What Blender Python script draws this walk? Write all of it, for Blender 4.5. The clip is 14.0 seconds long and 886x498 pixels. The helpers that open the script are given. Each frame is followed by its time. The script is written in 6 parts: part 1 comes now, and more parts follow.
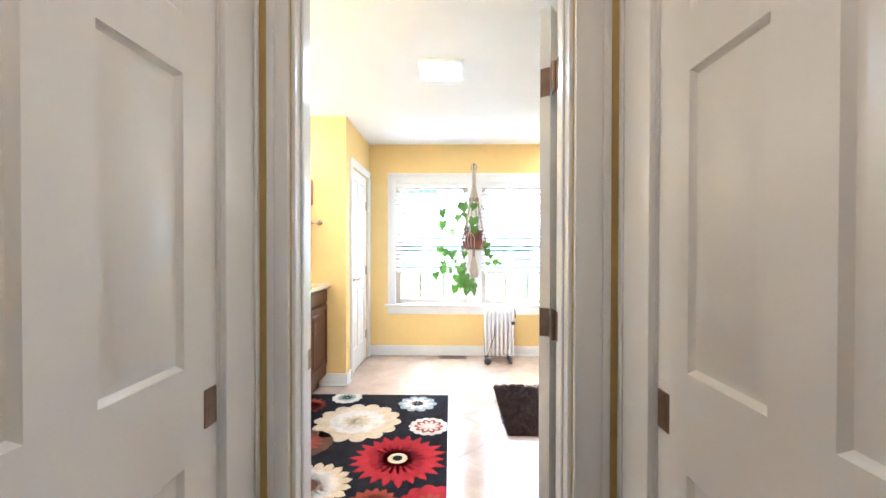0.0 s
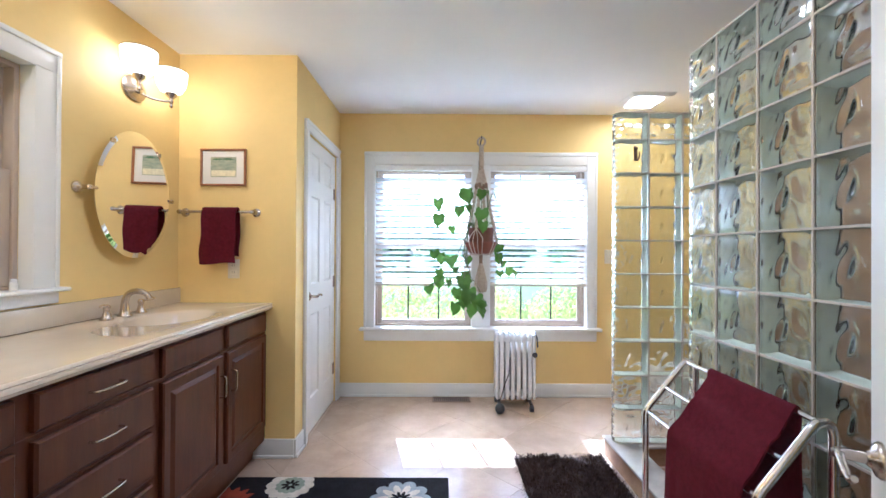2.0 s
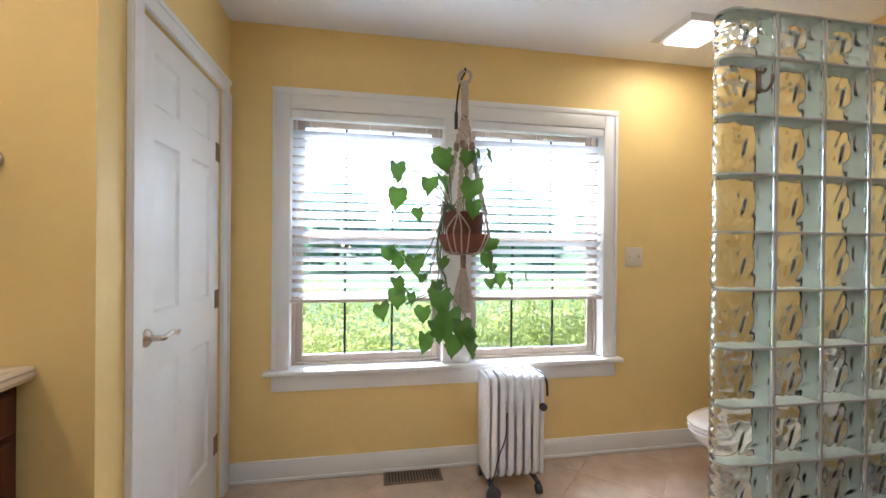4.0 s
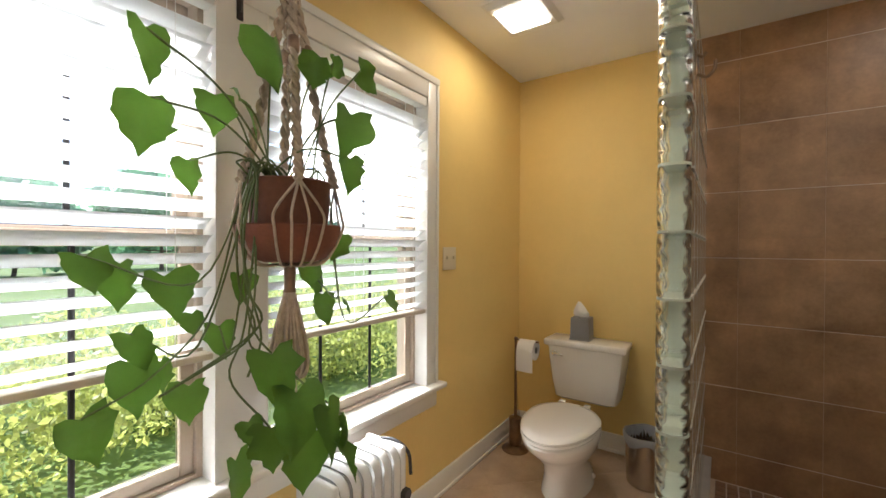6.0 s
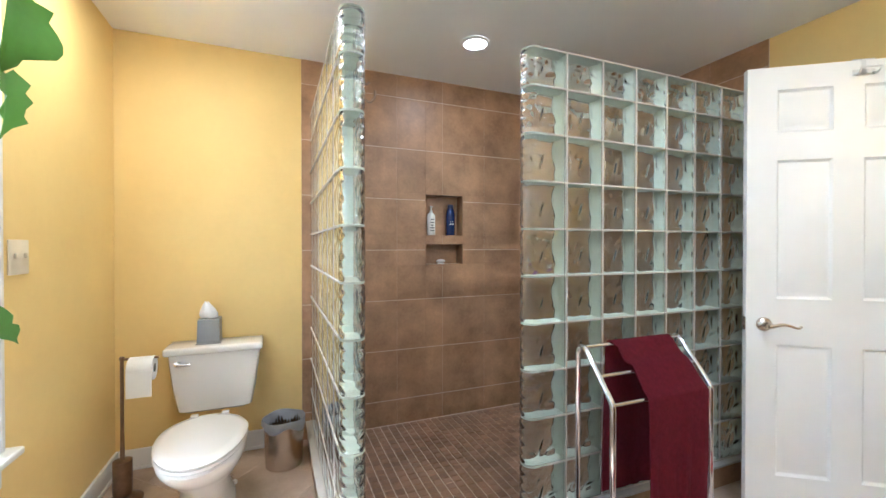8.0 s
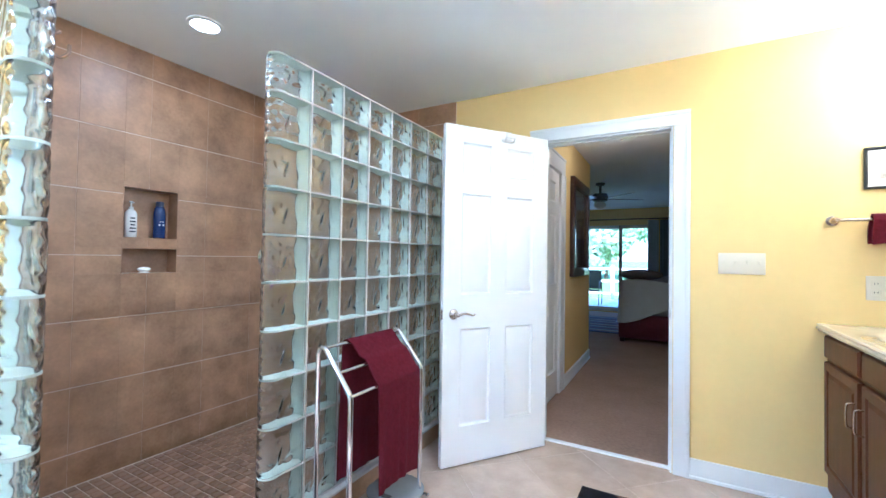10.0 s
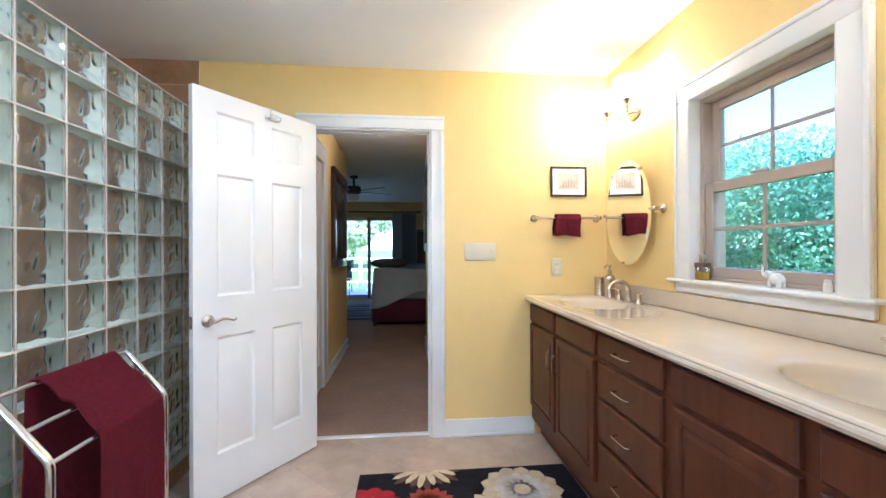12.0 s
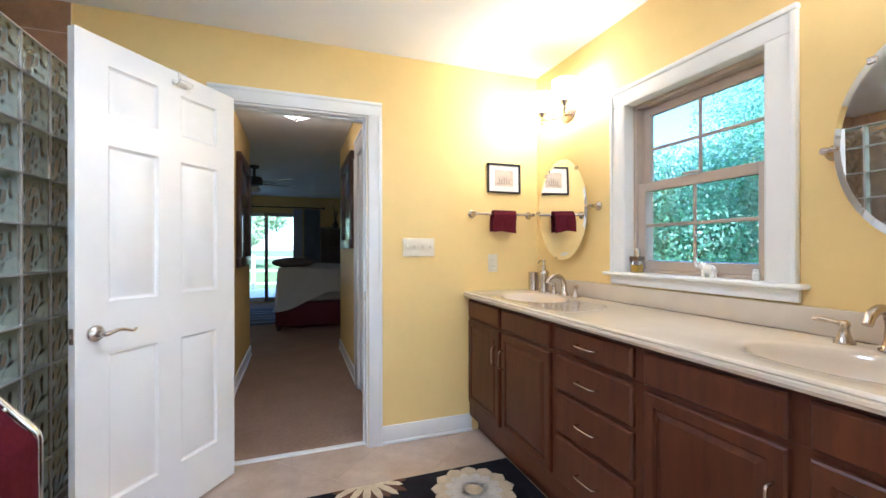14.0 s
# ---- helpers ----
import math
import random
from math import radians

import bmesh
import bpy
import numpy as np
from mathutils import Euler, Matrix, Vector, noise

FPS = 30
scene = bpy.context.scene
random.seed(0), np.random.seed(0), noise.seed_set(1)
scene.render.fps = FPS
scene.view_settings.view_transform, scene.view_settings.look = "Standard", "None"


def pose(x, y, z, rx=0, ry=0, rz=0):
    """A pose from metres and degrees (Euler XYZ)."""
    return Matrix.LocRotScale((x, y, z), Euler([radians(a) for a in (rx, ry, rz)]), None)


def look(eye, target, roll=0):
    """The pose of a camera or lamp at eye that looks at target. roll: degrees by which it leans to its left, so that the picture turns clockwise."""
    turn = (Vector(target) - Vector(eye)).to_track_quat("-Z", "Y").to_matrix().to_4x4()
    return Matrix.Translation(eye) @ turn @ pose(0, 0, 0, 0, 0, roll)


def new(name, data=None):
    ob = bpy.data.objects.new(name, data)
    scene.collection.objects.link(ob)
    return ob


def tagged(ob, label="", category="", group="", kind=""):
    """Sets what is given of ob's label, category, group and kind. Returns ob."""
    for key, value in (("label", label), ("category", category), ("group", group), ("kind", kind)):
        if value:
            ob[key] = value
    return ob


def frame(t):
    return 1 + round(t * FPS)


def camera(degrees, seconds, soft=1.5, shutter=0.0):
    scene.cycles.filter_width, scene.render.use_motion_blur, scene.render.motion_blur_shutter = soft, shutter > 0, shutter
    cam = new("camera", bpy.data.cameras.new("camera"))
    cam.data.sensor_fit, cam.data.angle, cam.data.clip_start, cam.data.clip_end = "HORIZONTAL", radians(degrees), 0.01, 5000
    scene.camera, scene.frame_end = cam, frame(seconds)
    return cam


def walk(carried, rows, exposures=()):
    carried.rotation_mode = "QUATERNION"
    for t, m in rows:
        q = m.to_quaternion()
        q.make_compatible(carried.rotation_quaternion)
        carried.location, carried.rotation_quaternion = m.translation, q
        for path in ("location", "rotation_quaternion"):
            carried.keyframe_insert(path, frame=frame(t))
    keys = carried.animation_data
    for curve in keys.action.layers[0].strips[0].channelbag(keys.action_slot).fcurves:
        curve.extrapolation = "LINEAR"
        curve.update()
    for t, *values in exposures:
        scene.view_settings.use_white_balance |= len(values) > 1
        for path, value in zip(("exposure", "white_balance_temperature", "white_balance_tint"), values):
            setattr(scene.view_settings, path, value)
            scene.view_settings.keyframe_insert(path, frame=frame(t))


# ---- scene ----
cam = camera(95.0, 14.0)
PATH = [
    (0, (0.784, -1.25, 1.280), (0.746, 0.75, 1.262), 0.1),
    (0.5, (0.747, -0.855, 1.248), (0.737, 1.145, 1.252), 0.1),
    (1, (0.748, -0.56, 1.245), (0.749, 1.44, 1.253), 0.2),
    (1.5, (0.729, -0.291, 1.242), (0.742, 1.708, 1.257), 0.1),
    (2, (0.72, -0.059, 1.257), (0.728, 1.941, 1.267), 0.3),
    (2.2, (0.709, 0.031, 1.262), (0.721, 2.031, 1.273), 0.3),
    (4.3, (0.525, 1.390, 1.262), (1.060, 3.310, 1.250), 0.7),
    (4.5, (0.486, 1.543, 1.261), (1.174, 3.421, 1.259), 0.7),
    (5, (0.431, 1.836, 1.276), (1.426, 3.571, 1.265), 0.6),
    (5.5, (0.396, 2.059, 1.253), (1.744, 3.536, 1.257), 0.8),
    (6, (0.402, 2.262, 1.278), (2.049, 3.398, 1.266), 0.3),
    (6.5, (0.397, 2.452, 1.279), (2.281, 3.124, 1.26), -0.0),
    (7, (0.388, 2.531, 1.255), (2.38, 2.709, 1.247), -0.2),
    (7.5, (0.362, 2.559, 1.246), (2.333, 2.22, 1.236), -0.1),
    (8, (0.342, 2.632, 1.255), (2.192, 1.873, 1.238), -0.0),
    (8.5, (0.319, 2.69, 1.258), (1.962, 1.55, 1.243), 0.0),
    (8.7, (0.312, 2.701, 1.255), (1.871, 1.448, 1.244), 0.1),
    (10.8, (0.442, 2.779, 1.243), (0.937, 0.841, 1.249), 0.2),
    (11, (0.495, 2.736, 1.277), (0.845, 0.767, 1.262), -0.1),
    (11.5, (0.498, 2.732, 1.265), (0.578, 0.733, 1.258), -0.2),
    (12, (0.515, 2.7, 1.25), (0.326, 0.709, 1.252), -0.2),
    (12.5, (0.536, 2.658, 1.235), (0.105, 0.705, 1.239), -0.1),
    (13, (0.613, 2.623, 1.232), (0.0, 0.72, 1.232), -0.1),
    (13.5, (0.696, 2.584, 1.228), (-0.006, 0.712, 1.229), -0.1),
    (14, (0.753, 2.521, 1.223), (0.073, 0.64, 1.223), -0.1),
]
EXPOSURES = [(0, 3.0, 4750, 11), (0.5, 2.68, 4700, 9), (1, 2.42, 4650, 9), (1.5, 2.15, 4600, 11), (2.2, 1.87, 4600, 14), (4.3, 1.28, 5100, 14), (5, 1.0, 5100, 13),
             (6.5, 1.05, 6200, 11), (7, 1.35, 5850, 10), (7.5, 1.85, 5200, 9), (8, 2.25, 4750, 9), (8.7, 2.68, 4100, 8), (10.8, 2.64, 4250, 9), (12.5, 2.22, 4600, 13), (14, 2.2, 4600, 13)]
walk(cam, [(t, look(e, g, r)) for t, e, g, r in PATH], EXPOSURES)

# ---- light ----
world = bpy.data.worlds.new("sky")
scene.world = world
world.use_nodes = True
_wn = world.node_tree.nodes
_sky = _wn.new("ShaderNodeTexSky")
_sky.sky_type, _sky.sun_disc = 'NISHITA', False
SUN_EL, SUN_AZ = 38.0, -14.0      # azimuth from +y towards +x
_sky.sun_elevation, _sky.sun_rotation = radians(SUN_EL), radians(SUN_AZ)
_sky.dust_density, _sky.ozone_density = 0.8, 1.4
_wn["Background"].inputs[1].default_value = 0.15
world.node_tree.links.new(_sky.outputs[0], _wn["Background"].inputs[0])


def lamp(name, kind, energy, m, color=(1, 1, 1), **kw):
    d = bpy.data.lights.new(name, kind)
    d.energy, d.color = energy, color
    for k, v in kw.items():
        if k == "angle":
            d.angle = v
        elif k == "size":
            d.shape, d.size, d.size_y = 'RECTANGLE', v[0], v[1]
        elif k == "radius":
            d.shadow_soft_size = v
    o = new(name, d)
    o.matrix_world = m
    return o


_sd = Vector((math.sin(radians(SUN_AZ)) * math.cos(radians(SUN_EL)), math.cos(radians(SUN_AZ)) * math.cos(radians(SUN_EL)), math.sin(radians(SUN_EL))))
lamp("sun", 'SUN', 5.0, look(_sd * 10, (0, 0, 0)), (1, .95, .86), angle=radians(0.5))

# ---- materials ----


def mat(name, color, rough=0.5, metal=0.0, vary=0.0, scale=8.0, bump=0.0, bscale=60.0, fine=0.0, spec=0.5, coat=0.0, random_obj=0.0, island=0.0, stretch=(1, 1, 1), second=None):
    """A plain surface: two scales of colour noise, a bump, and a shift from piece to piece."""
    m = bpy.data.materials.new(name)
    m.use_nodes = True
    nt = m.node_tree
    N, L = nt.nodes, nt.links
    b = N["Principled BSDF"]
    b.inputs["Roughness"].default_value, b.inputs["Metallic"].default_value = rough, metal
    b.inputs["Specular IOR Level"].default_value = spec
    b.inputs["Coat Weight"].default_value = coat
    b.inputs["Coat Roughness"].default_value = 0.08
    b.inputs["Base Color"].default_value = (*color, 1)
    tc = N.new("ShaderNodeTexCoord")
    mp = N.new("ShaderNodeMapping")
    mp.inputs["Scale"].default_value = stretch
    L.new(tc.outputs["Object"], mp.inputs[0])
    col = None
    if vary or second:
        n = N.new("ShaderNodeTexNoise")
        n.inputs["Scale"].default_value, n.inputs["Detail"].default_value = scale, 6
        n.inputs["Roughness"].default_value = 0.65
        L.new(mp.outputs[0], n.inputs["Vector"])
        r = N.new("ShaderNodeValToRGB")
        lo = second or tuple(c * (1 - vary) for c in color)
        hi = color if second else tuple(min(1, c * (1 + vary)) for c in color)
        r.color_ramp.elements[0].position, r.color_ramp.elements[1].position = .3, .7
        r.color_ramp.elements[0].color, r.color_ramp.elements[1].color = (*lo, 1), (*hi, 1)
        L.new(n.outputs[0], r.inputs[0])
        col = r.outputs[0]
    if fine:
        n2 = N.new("ShaderNodeTexNoise")
        n2.inputs["Scale"].default_value, n2.inputs["Detail"].default_value = scale * 14, 3
        L.new(mp.outputs[0], n2.inputs["Vector"])
        mr = N.new("ShaderNodeMapRange")
        mr.inputs[3].default_value, mr.inputs[4].default_value = 1 - fine, 1 + fine
        L.new(n2.outputs[0], mr.inputs[0])
        mx = N.new("ShaderNodeMix")
        mx.data_type, mx.blend_type = 'RGBA', 'MULTIPLY'
        mx.inputs[0].default_value = 1
        mx.inputs[6].default_value = (*color, 1)
        if col:
            L.new(col, mx.inputs[6])
        L.new(mr.outputs[0], mx.inputs[7])
        col = mx.outputs[2]
    if random_obj or island:
        if random_obj:
            o = N.new("ShaderNodeObjectInfo")
            src = o.outputs["Random"]
        else:
            o = N.new("ShaderNodeNewGeometry")
            src = o.outputs["Random Per Island"]
        amt = random_obj or island
        mr = N.new("ShaderNodeMapRange")
        mr.inputs[3].default_value, mr.inputs[4].default_value = 1 - amt, 1 + amt
        L.new(src, mr.inputs[0])
        mx = N.new("ShaderNodeMix")
        mx.data_type, mx.blend_type = 'RGBA', 'MULTIPLY'
        mx.inputs[0].default_value = 1
        mx.inputs[6].default_value = (*color, 1)
        if col:
            L.new(col, mx.inputs[6])
        L.new(mr.outputs[0], mx.inputs[7])
        col = mx.outputs[2]
    if col:
        L.new(col, b.inputs["Base Color"])
    if bump:
        n3 = N.new("ShaderNodeTexNoise")
        n3.inputs["Scale"].default_value, n3.inputs["Detail"].default_value = bscale, 4
        L.new(mp.outputs[0], n3.inputs["Vector"])
        bp = N.new("ShaderNodeBump")
        bp.inputs["Strength"].default_value, bp.inputs["Distance"].default_value = bump, 0.004
        L.new(n3.outputs[0], bp.inputs["Height"])
        L.new(bp.outputs[0], b.inputs["Normal"])
    return m


def glowing(name, color, strength):
    m = mat(name, color, .4)
    b = m.node_tree.nodes["Principled BSDF"]
    b.inputs["Emission Color"].default_value, b.inputs["Emission Strength"].default_value = (*color, 1), strength
    return m


def glass(name, color=(1, 1, 1), ior=1.45, rough=0.0):
    m = mat(name, color, rough)
    b = m.node_tree.nodes["Principled BSDF"]
    b.inputs["Transmission Weight"].default_value, b.inputs["IOR"].default_value = 1, ior
    return m


def leaf_mat(name, color, trans=0.35, vary=.3, through_tint=(1.5, 1.5, 1)):
    m = mat(name, color, .45, vary=vary, scale=14, random_obj=0, island=.3)
    nt = m.node_tree
    b = nt.nodes["Principled BSDF"]
    out = nt.nodes["Material Output"]
    t = nt.nodes.new("ShaderNodeBsdfTranslucent")
    mx = nt.nodes.new("ShaderNodeMixShader")
    mx.inputs[0].default_value = trans
    t.inputs[0].default_value = (*(c * k for c, k in zip(color, through_tint)), 1)
    nt.links.new(b.outputs[0], mx.inputs[1])
    nt.links.new(t.outputs[0], mx.inputs[2])
    nt.links.new(mx.outputs[0], out.inputs[0])
    return m


MORTAR = leaf_mat("pale_block_side", (.57, .61, .52), .20, .04, (1, 1, 1))
CONCRETE = mat("pale_concrete", (.50, .49, .45), .85, vary=.12, scale=3, fine=.1)
JOINT = mat("beige_block_grout", (.54, .49, .42), .8, vary=.08, scale=20)
YELLOW = mat("yellow_wall_paint", (.83, .618, .232), .6, vary=.03, scale=2, fine=.02, bump=.12, bscale=220)
WHITE = mat("white_gloss_paint", (.82, .81, .78), .32, vary=.02, scale=3, bump=.05, bscale=90)
CEIL = mat("ceiling_white_paint", (.88, .88, .87), .8, vary=.02, scale=2, bump=.2, bscale=180)
FTILE = mat("beige_floor_tile", (.52, .40, .305), .20, vary=.14, scale=5, fine=.06, bump=.06, bscale=40, random_obj=.035, coat=.35)
GROUT = mat("floor_grout", (.51, .395, .30), .85, vary=.1, scale=30)
BTILE = mat("brown_shower_tile", (.48, .285, .15), .42, second=(.225, .125, .064), scale=4.2, fine=.16, bump=.15, bscale=30, random_obj=.06)
BGROUT = mat("shower_grout", (.66, .53, .41), .85, vary=.1, scale=30)
MOSAIC = mat("brown_mosaic", (.29, .17, .10), .45, vary=.15, scale=9, island=.16)
WOOD = mat("dark_cherry_wood", (.105, .0300, .0090), .42, second=(.058, .0165, .0058), scale=5, fine=.12, stretch=(1, 5, .6), spec=.32, bump=.05, bscale=90)
CREAM = mat("cream_cultured_marble", (.66, .565, .43), .15, vary=.05, scale=4, coat=.35)
NICKEL = mat("brushed_nickel", (.56, .49, .42), .27, metal=1, vary=.06, scale=30)
CHROME = mat("chrome", (.85, .85, .87), .06, metal=1)
BRONZE = mat("antique_bronze", (.27, .19, .14), .38, metal=1, vary=.2, scale=20)
MIRROR = mat("mirror_silver", (.93, .94, .94), .0, metal=1)
CERAM = mat("white_porcelain", (.83, .81, .77), .09, vary=.01, scale=3, coat=.5)
TERRY = mat("burgundy_terry", (.105, .009, .017), .95, vary=.22, scale=60, fine=.25, bump=.9, bscale=420, spec=.15)
BLACK = mat("black_metal", (.02, .02, .02), .4)
TAUPE = mat("taupe_vinyl_frame", (.47, .385, .30), .4, vary=.03, scale=5)
PANE = glass("window_glass", (1, 1, 1), 1.45)
BLIND = mat("white_blind_slat", (.84, .84, .82), .35, vary=.02, scale=4)
CARPET = mat("tan_carpet", (.36, .24, .165), .95, vary=.10, scale=3, fine=.25, bump=.9, bscale=350, spec=.1)
IVORY = mat("ivory_plastic", (.74, .67, .52), .4)
PAPER = mat("white_paper", (.82, .81, .79), .85)
RUBBER = mat("dark_plastic", (.05, .05, .055), .45)
BLOCKG = glass("block_glass", (.955, .985, .960), 1.47, 0.075)
SHADE = glowing("frosted_shade", (1.0, .88, .68), 1.0)
GLOW = glowing("lamp_lens", (1.0, .93, .80), 3.0)

# ---- building helpers ----


def thing(name, label, category, at=(0, 0, 0), rz=0, group="", kind=""):
    e = new(name)
    e.empty_display_size = .05
    e.matrix_world = pose(*at, 0, 0, rz)
    return tagged(e, label, category, group, kind)


def part(name, bm, material, parent=None, label="", smooth=0.0, m=None):
    """One mesh object from a bmesh, under its thing. smooth: the angle up to which edges are shaded round."""
    me = bpy.data.meshes.new(name)
    if m is not None:
        bm.transform(m)
    bm.normal_update()
    bm.to_mesh(me)
    bm.free()
    if smooth:
        me.polygons.foreach_set("use_smooth", [True] * len(me.polygons))
        me.set_sharp_from_angle(angle=radians(smooth))
    me.materials.append(material)
    o = new(name, me)
    if parent is not None:
        o.parent = parent
    if label:
        o["label"] = label
    return o


def solo(name, bm, material, label, category, smooth=0.0, group="", kind="", m=None):
    return tagged(part(name, bm, material, None, "", smooth, m), label, category, group, kind)


def setting(name, bm, material, label="", category="", smooth=0.0):
    return solo(name, bm, material, label, category, smooth, "", "structure")


def B():
    return bmesh.new()


def box(bm, x0, x1, y0, y1, z0, z1, bev=0.0, seg=1, m=None):
    r = bmesh.ops.create_cube(bm, size=1)
    vs = r["verts"]
    for v in vs:
        v.co = Vector(((x0 + x1) / 2 + v.co.x * (x1 - x0), (y0 + y1) / 2 + v.co.y * (y1 - y0), (z0 + z1) / 2 + v.co.z * (z1 - z0)))
    if m is not None:
        for v in vs:
            v.co = m @ v.co
    if bev:
        es = {e for v in vs for e in v.link_edges}
        bmesh.ops.bevel(bm, geom=list(es), offset=bev, segments=seg, affect='EDGES', profile=.5)
    return bm


def lathe(bm, prof, n=24, m=None, cap=True):
    """Turns a profile of (radius, height) about z."""
    rings = []
    for r, z in prof:
        ring = []
        for k in range(n):
            a = 2 * math.pi * k / n
            p = Vector((r * math.cos(a), r * math.sin(a), z))
            ring.append(bm.verts.new(m @ p if m is not None else p))
        rings.append(ring)
    for a, b in zip(rings, rings[1:]):
        for k in range(n):
            bm.faces.new((a[k], a[(k + 1) % n], b[(k + 1) % n], b[k]))
    if cap:
        bm.faces.new(rings[0][::-1])
        bm.faces.new(rings[-1])
    return bm


def tube(bm, pts, r, n=10, closed=False, radii=None):
    """A round tube along points."""
    pts = [Vector(p) for p in pts]
    rings = []
    up = None
    for i, p in enumerate(pts):
        a = pts[i - 1] if i else (pts[-1] if closed else p)
        b = pts[(i + 1) % len(pts)] if (i + 1 < len(pts) or closed) else p
        d = (b - a).normalized()
        if up is None:
            up = d.orthogonal().normalized()
        up = (up - d * up.dot(d))
        up = up.normalized() if up.length > 1e-6 else d.orthogonal().normalized()
        s = d.cross(up)
        rr = radii[i] if radii else r
        rings.append([bm.verts.new(p + (up * math.cos(2 * math.pi * k / n) + s * math.sin(2 * math.pi * k / n)) * rr) for k in range(n)])
    pairs = list(zip(rings, rings[1:])) + ([(rings[-1], rings[0])] if closed else [])
    for a, b in pairs:
        for k in range(n):
            bm.faces.new((a[k], a[(k + 1) % n], b[(k + 1) % n], b[k]))
    if not closed:
        bm.faces.new(rings[0][::-1])
        bm.faces.new(rings[-1])
    return bm


def curve_pts(pts, n=8):
    """A smooth line through points (Catmull-Rom)."""
    P = [Vector(p) for p in pts]
    P = [P[0] * 2 - P[1]] + P + [P[-1] * 2 - P[-2]]
    out = []
    for i in range(1, len(P) - 2):
        for k in range(n):
            t = k / n
            a, b, c, d = P[i - 1:i + 3]
            out.append(.5 * (2 * b + (c - a) * t + (2 * a - 5 * b + 4 * c - d) * t * t + (3 * b - a - 3 * c + d) * t ** 3))
    return out + [P[-2]]


def wall_with_openings(name, axis, at0, at1, a0, a1, z0, z1, holes, material, label):
    """A wall between at0 and at1 across, from a0 to a1 along, with rectangular openings (a, b, low, high)."""
    bm = B()
    edges_a = sorted({a0, a1, *(h[0] for h in holes), *(h[1] for h in holes)})
    edges_z = sorted({z0, z1, *(h[2] for h in holes), *(h[3] for h in holes)})
    na, nz = len(edges_a) - 1, len(edges_z) - 1

    def solid(i, k):
        if not (0 <= i < na and 0 <= k < nz):
            return False
        ca, cz = (edges_a[i] + edges_a[i + 1]) / 2, (edges_z[k] + edges_z[k + 1]) / 2
        return not any(h[0] < ca < h[1] and h[2] < cz < h[3] for h in holes)
    cache = {}

    def vert(i, k, s):
        if (i, k, s) not in cache:
            a, z, w = edges_a[i], edges_z[k], (at0, at1)[s]
            cache[i, k, s] = bm.verts.new((a, w, z) if axis == "y" else (w, a, z))
        return cache[i, k, s]
    for i in range(na):
        for k in range(nz):
            if not solid(i, k):
                continue
            for s in (0, 1):
                bm.faces.new([vert(i, k, s), vert(i + 1, k, s), vert(i + 1, k + 1, s), vert(i, k + 1, s)])
            for di, dk, p, q in ((-1, 0, (i, k), (i, k + 1)), (1, 0, (i + 1, k), (i + 1, k + 1)), (0, -1, (i, k), (i + 1, k)), (0, 1, (i, k + 1), (i + 1, k + 1))):
                if not solid(i + di, k + dk):
                    bm.faces.new([vert(*p, 0), vert(*q, 0), vert(*q, 1), vert(*p, 1)])
    bmesh.ops.recalc_face_normals(bm, faces=bm.faces)
    return setting(name, bm, material, label, "wall")


# ---- plan ----
NY, WX, EX, H = 3.46, -0.88, 3.10, 2.447
AX, AY = -0.165, 2.415            # closet corner
DX0, DX1, DZ = 0.340, 1.118, 2.05  # bathroom door opening
HX0, HX1, HY = 0.238, 1.258, -2.65  # hall
BX0, BX1, BY = -.95, 3.6, -7.6     # bedroom
NW = (0.14, 1.98, 0.590, 2.00)     # north window opening
WW = (0.845, 1.525, 1.092, 1.975)     # west window opening

wall_with_openings("wall_north", "y", NY, NY + .16, WX - .16, EX + .16, 0, H, [NW], YELLOW, "yellow painted wall around a double window")
wall_with_openings("wall_west", "x", WX - .16, WX, -.12, NY, 0, H, [WW], YELLOW, "yellow painted wall behind the vanity")
wall_with_openings("wall_east", "x", EX, EX + .16, -.12, NY, 0, H, [(1.342, 1.64, 1.118, 1.268), (1.342, 1.64, 1.33, 1.626)], YELLOW, "yellow painted wall behind the toilet")
wall_with_openings("wall_south", "y", -.12, 0, WX, EX, 0, H, [(DX0, DX1, 0, DZ)], YELLOW, "yellow painted wall with the bathroom door")
wall_with_openings("wall_closet", "x", AX - .1, AX, AY, NY, 0, H, [(2.615, 3.345, 0, 2.04)], YELLOW, "yellow painted closet wall with a white door")
wall_with_openings("wall_alcove", "y", AY, AY + .1, WX, AX - .1, 0, H, [], YELLOW, "yellow painted wall beside the vanity")
bm = B(); box(bm, EX + .1, EX + .16, 1.25, 1.75, 1.0, 1.75); setting("wall_niche_back", bm, BTILE, "brown tiled back of the shower niche", "wall")

bm = B(); box(bm, WX - .2, EX + .2, -.12, NY + .2, H, H + .12); setting("ceiling", bm, CEIL, "flat white painted ceiling", "ceiling")
bm = B(); box(bm, WX - .16, EX + .16, -.12, NY + .16, -.12, -.0016); setting("floor", bm, GROUT, "beige tiled bathroom floor with pale grout", "floor")

# ---- trim, doors and windows ----


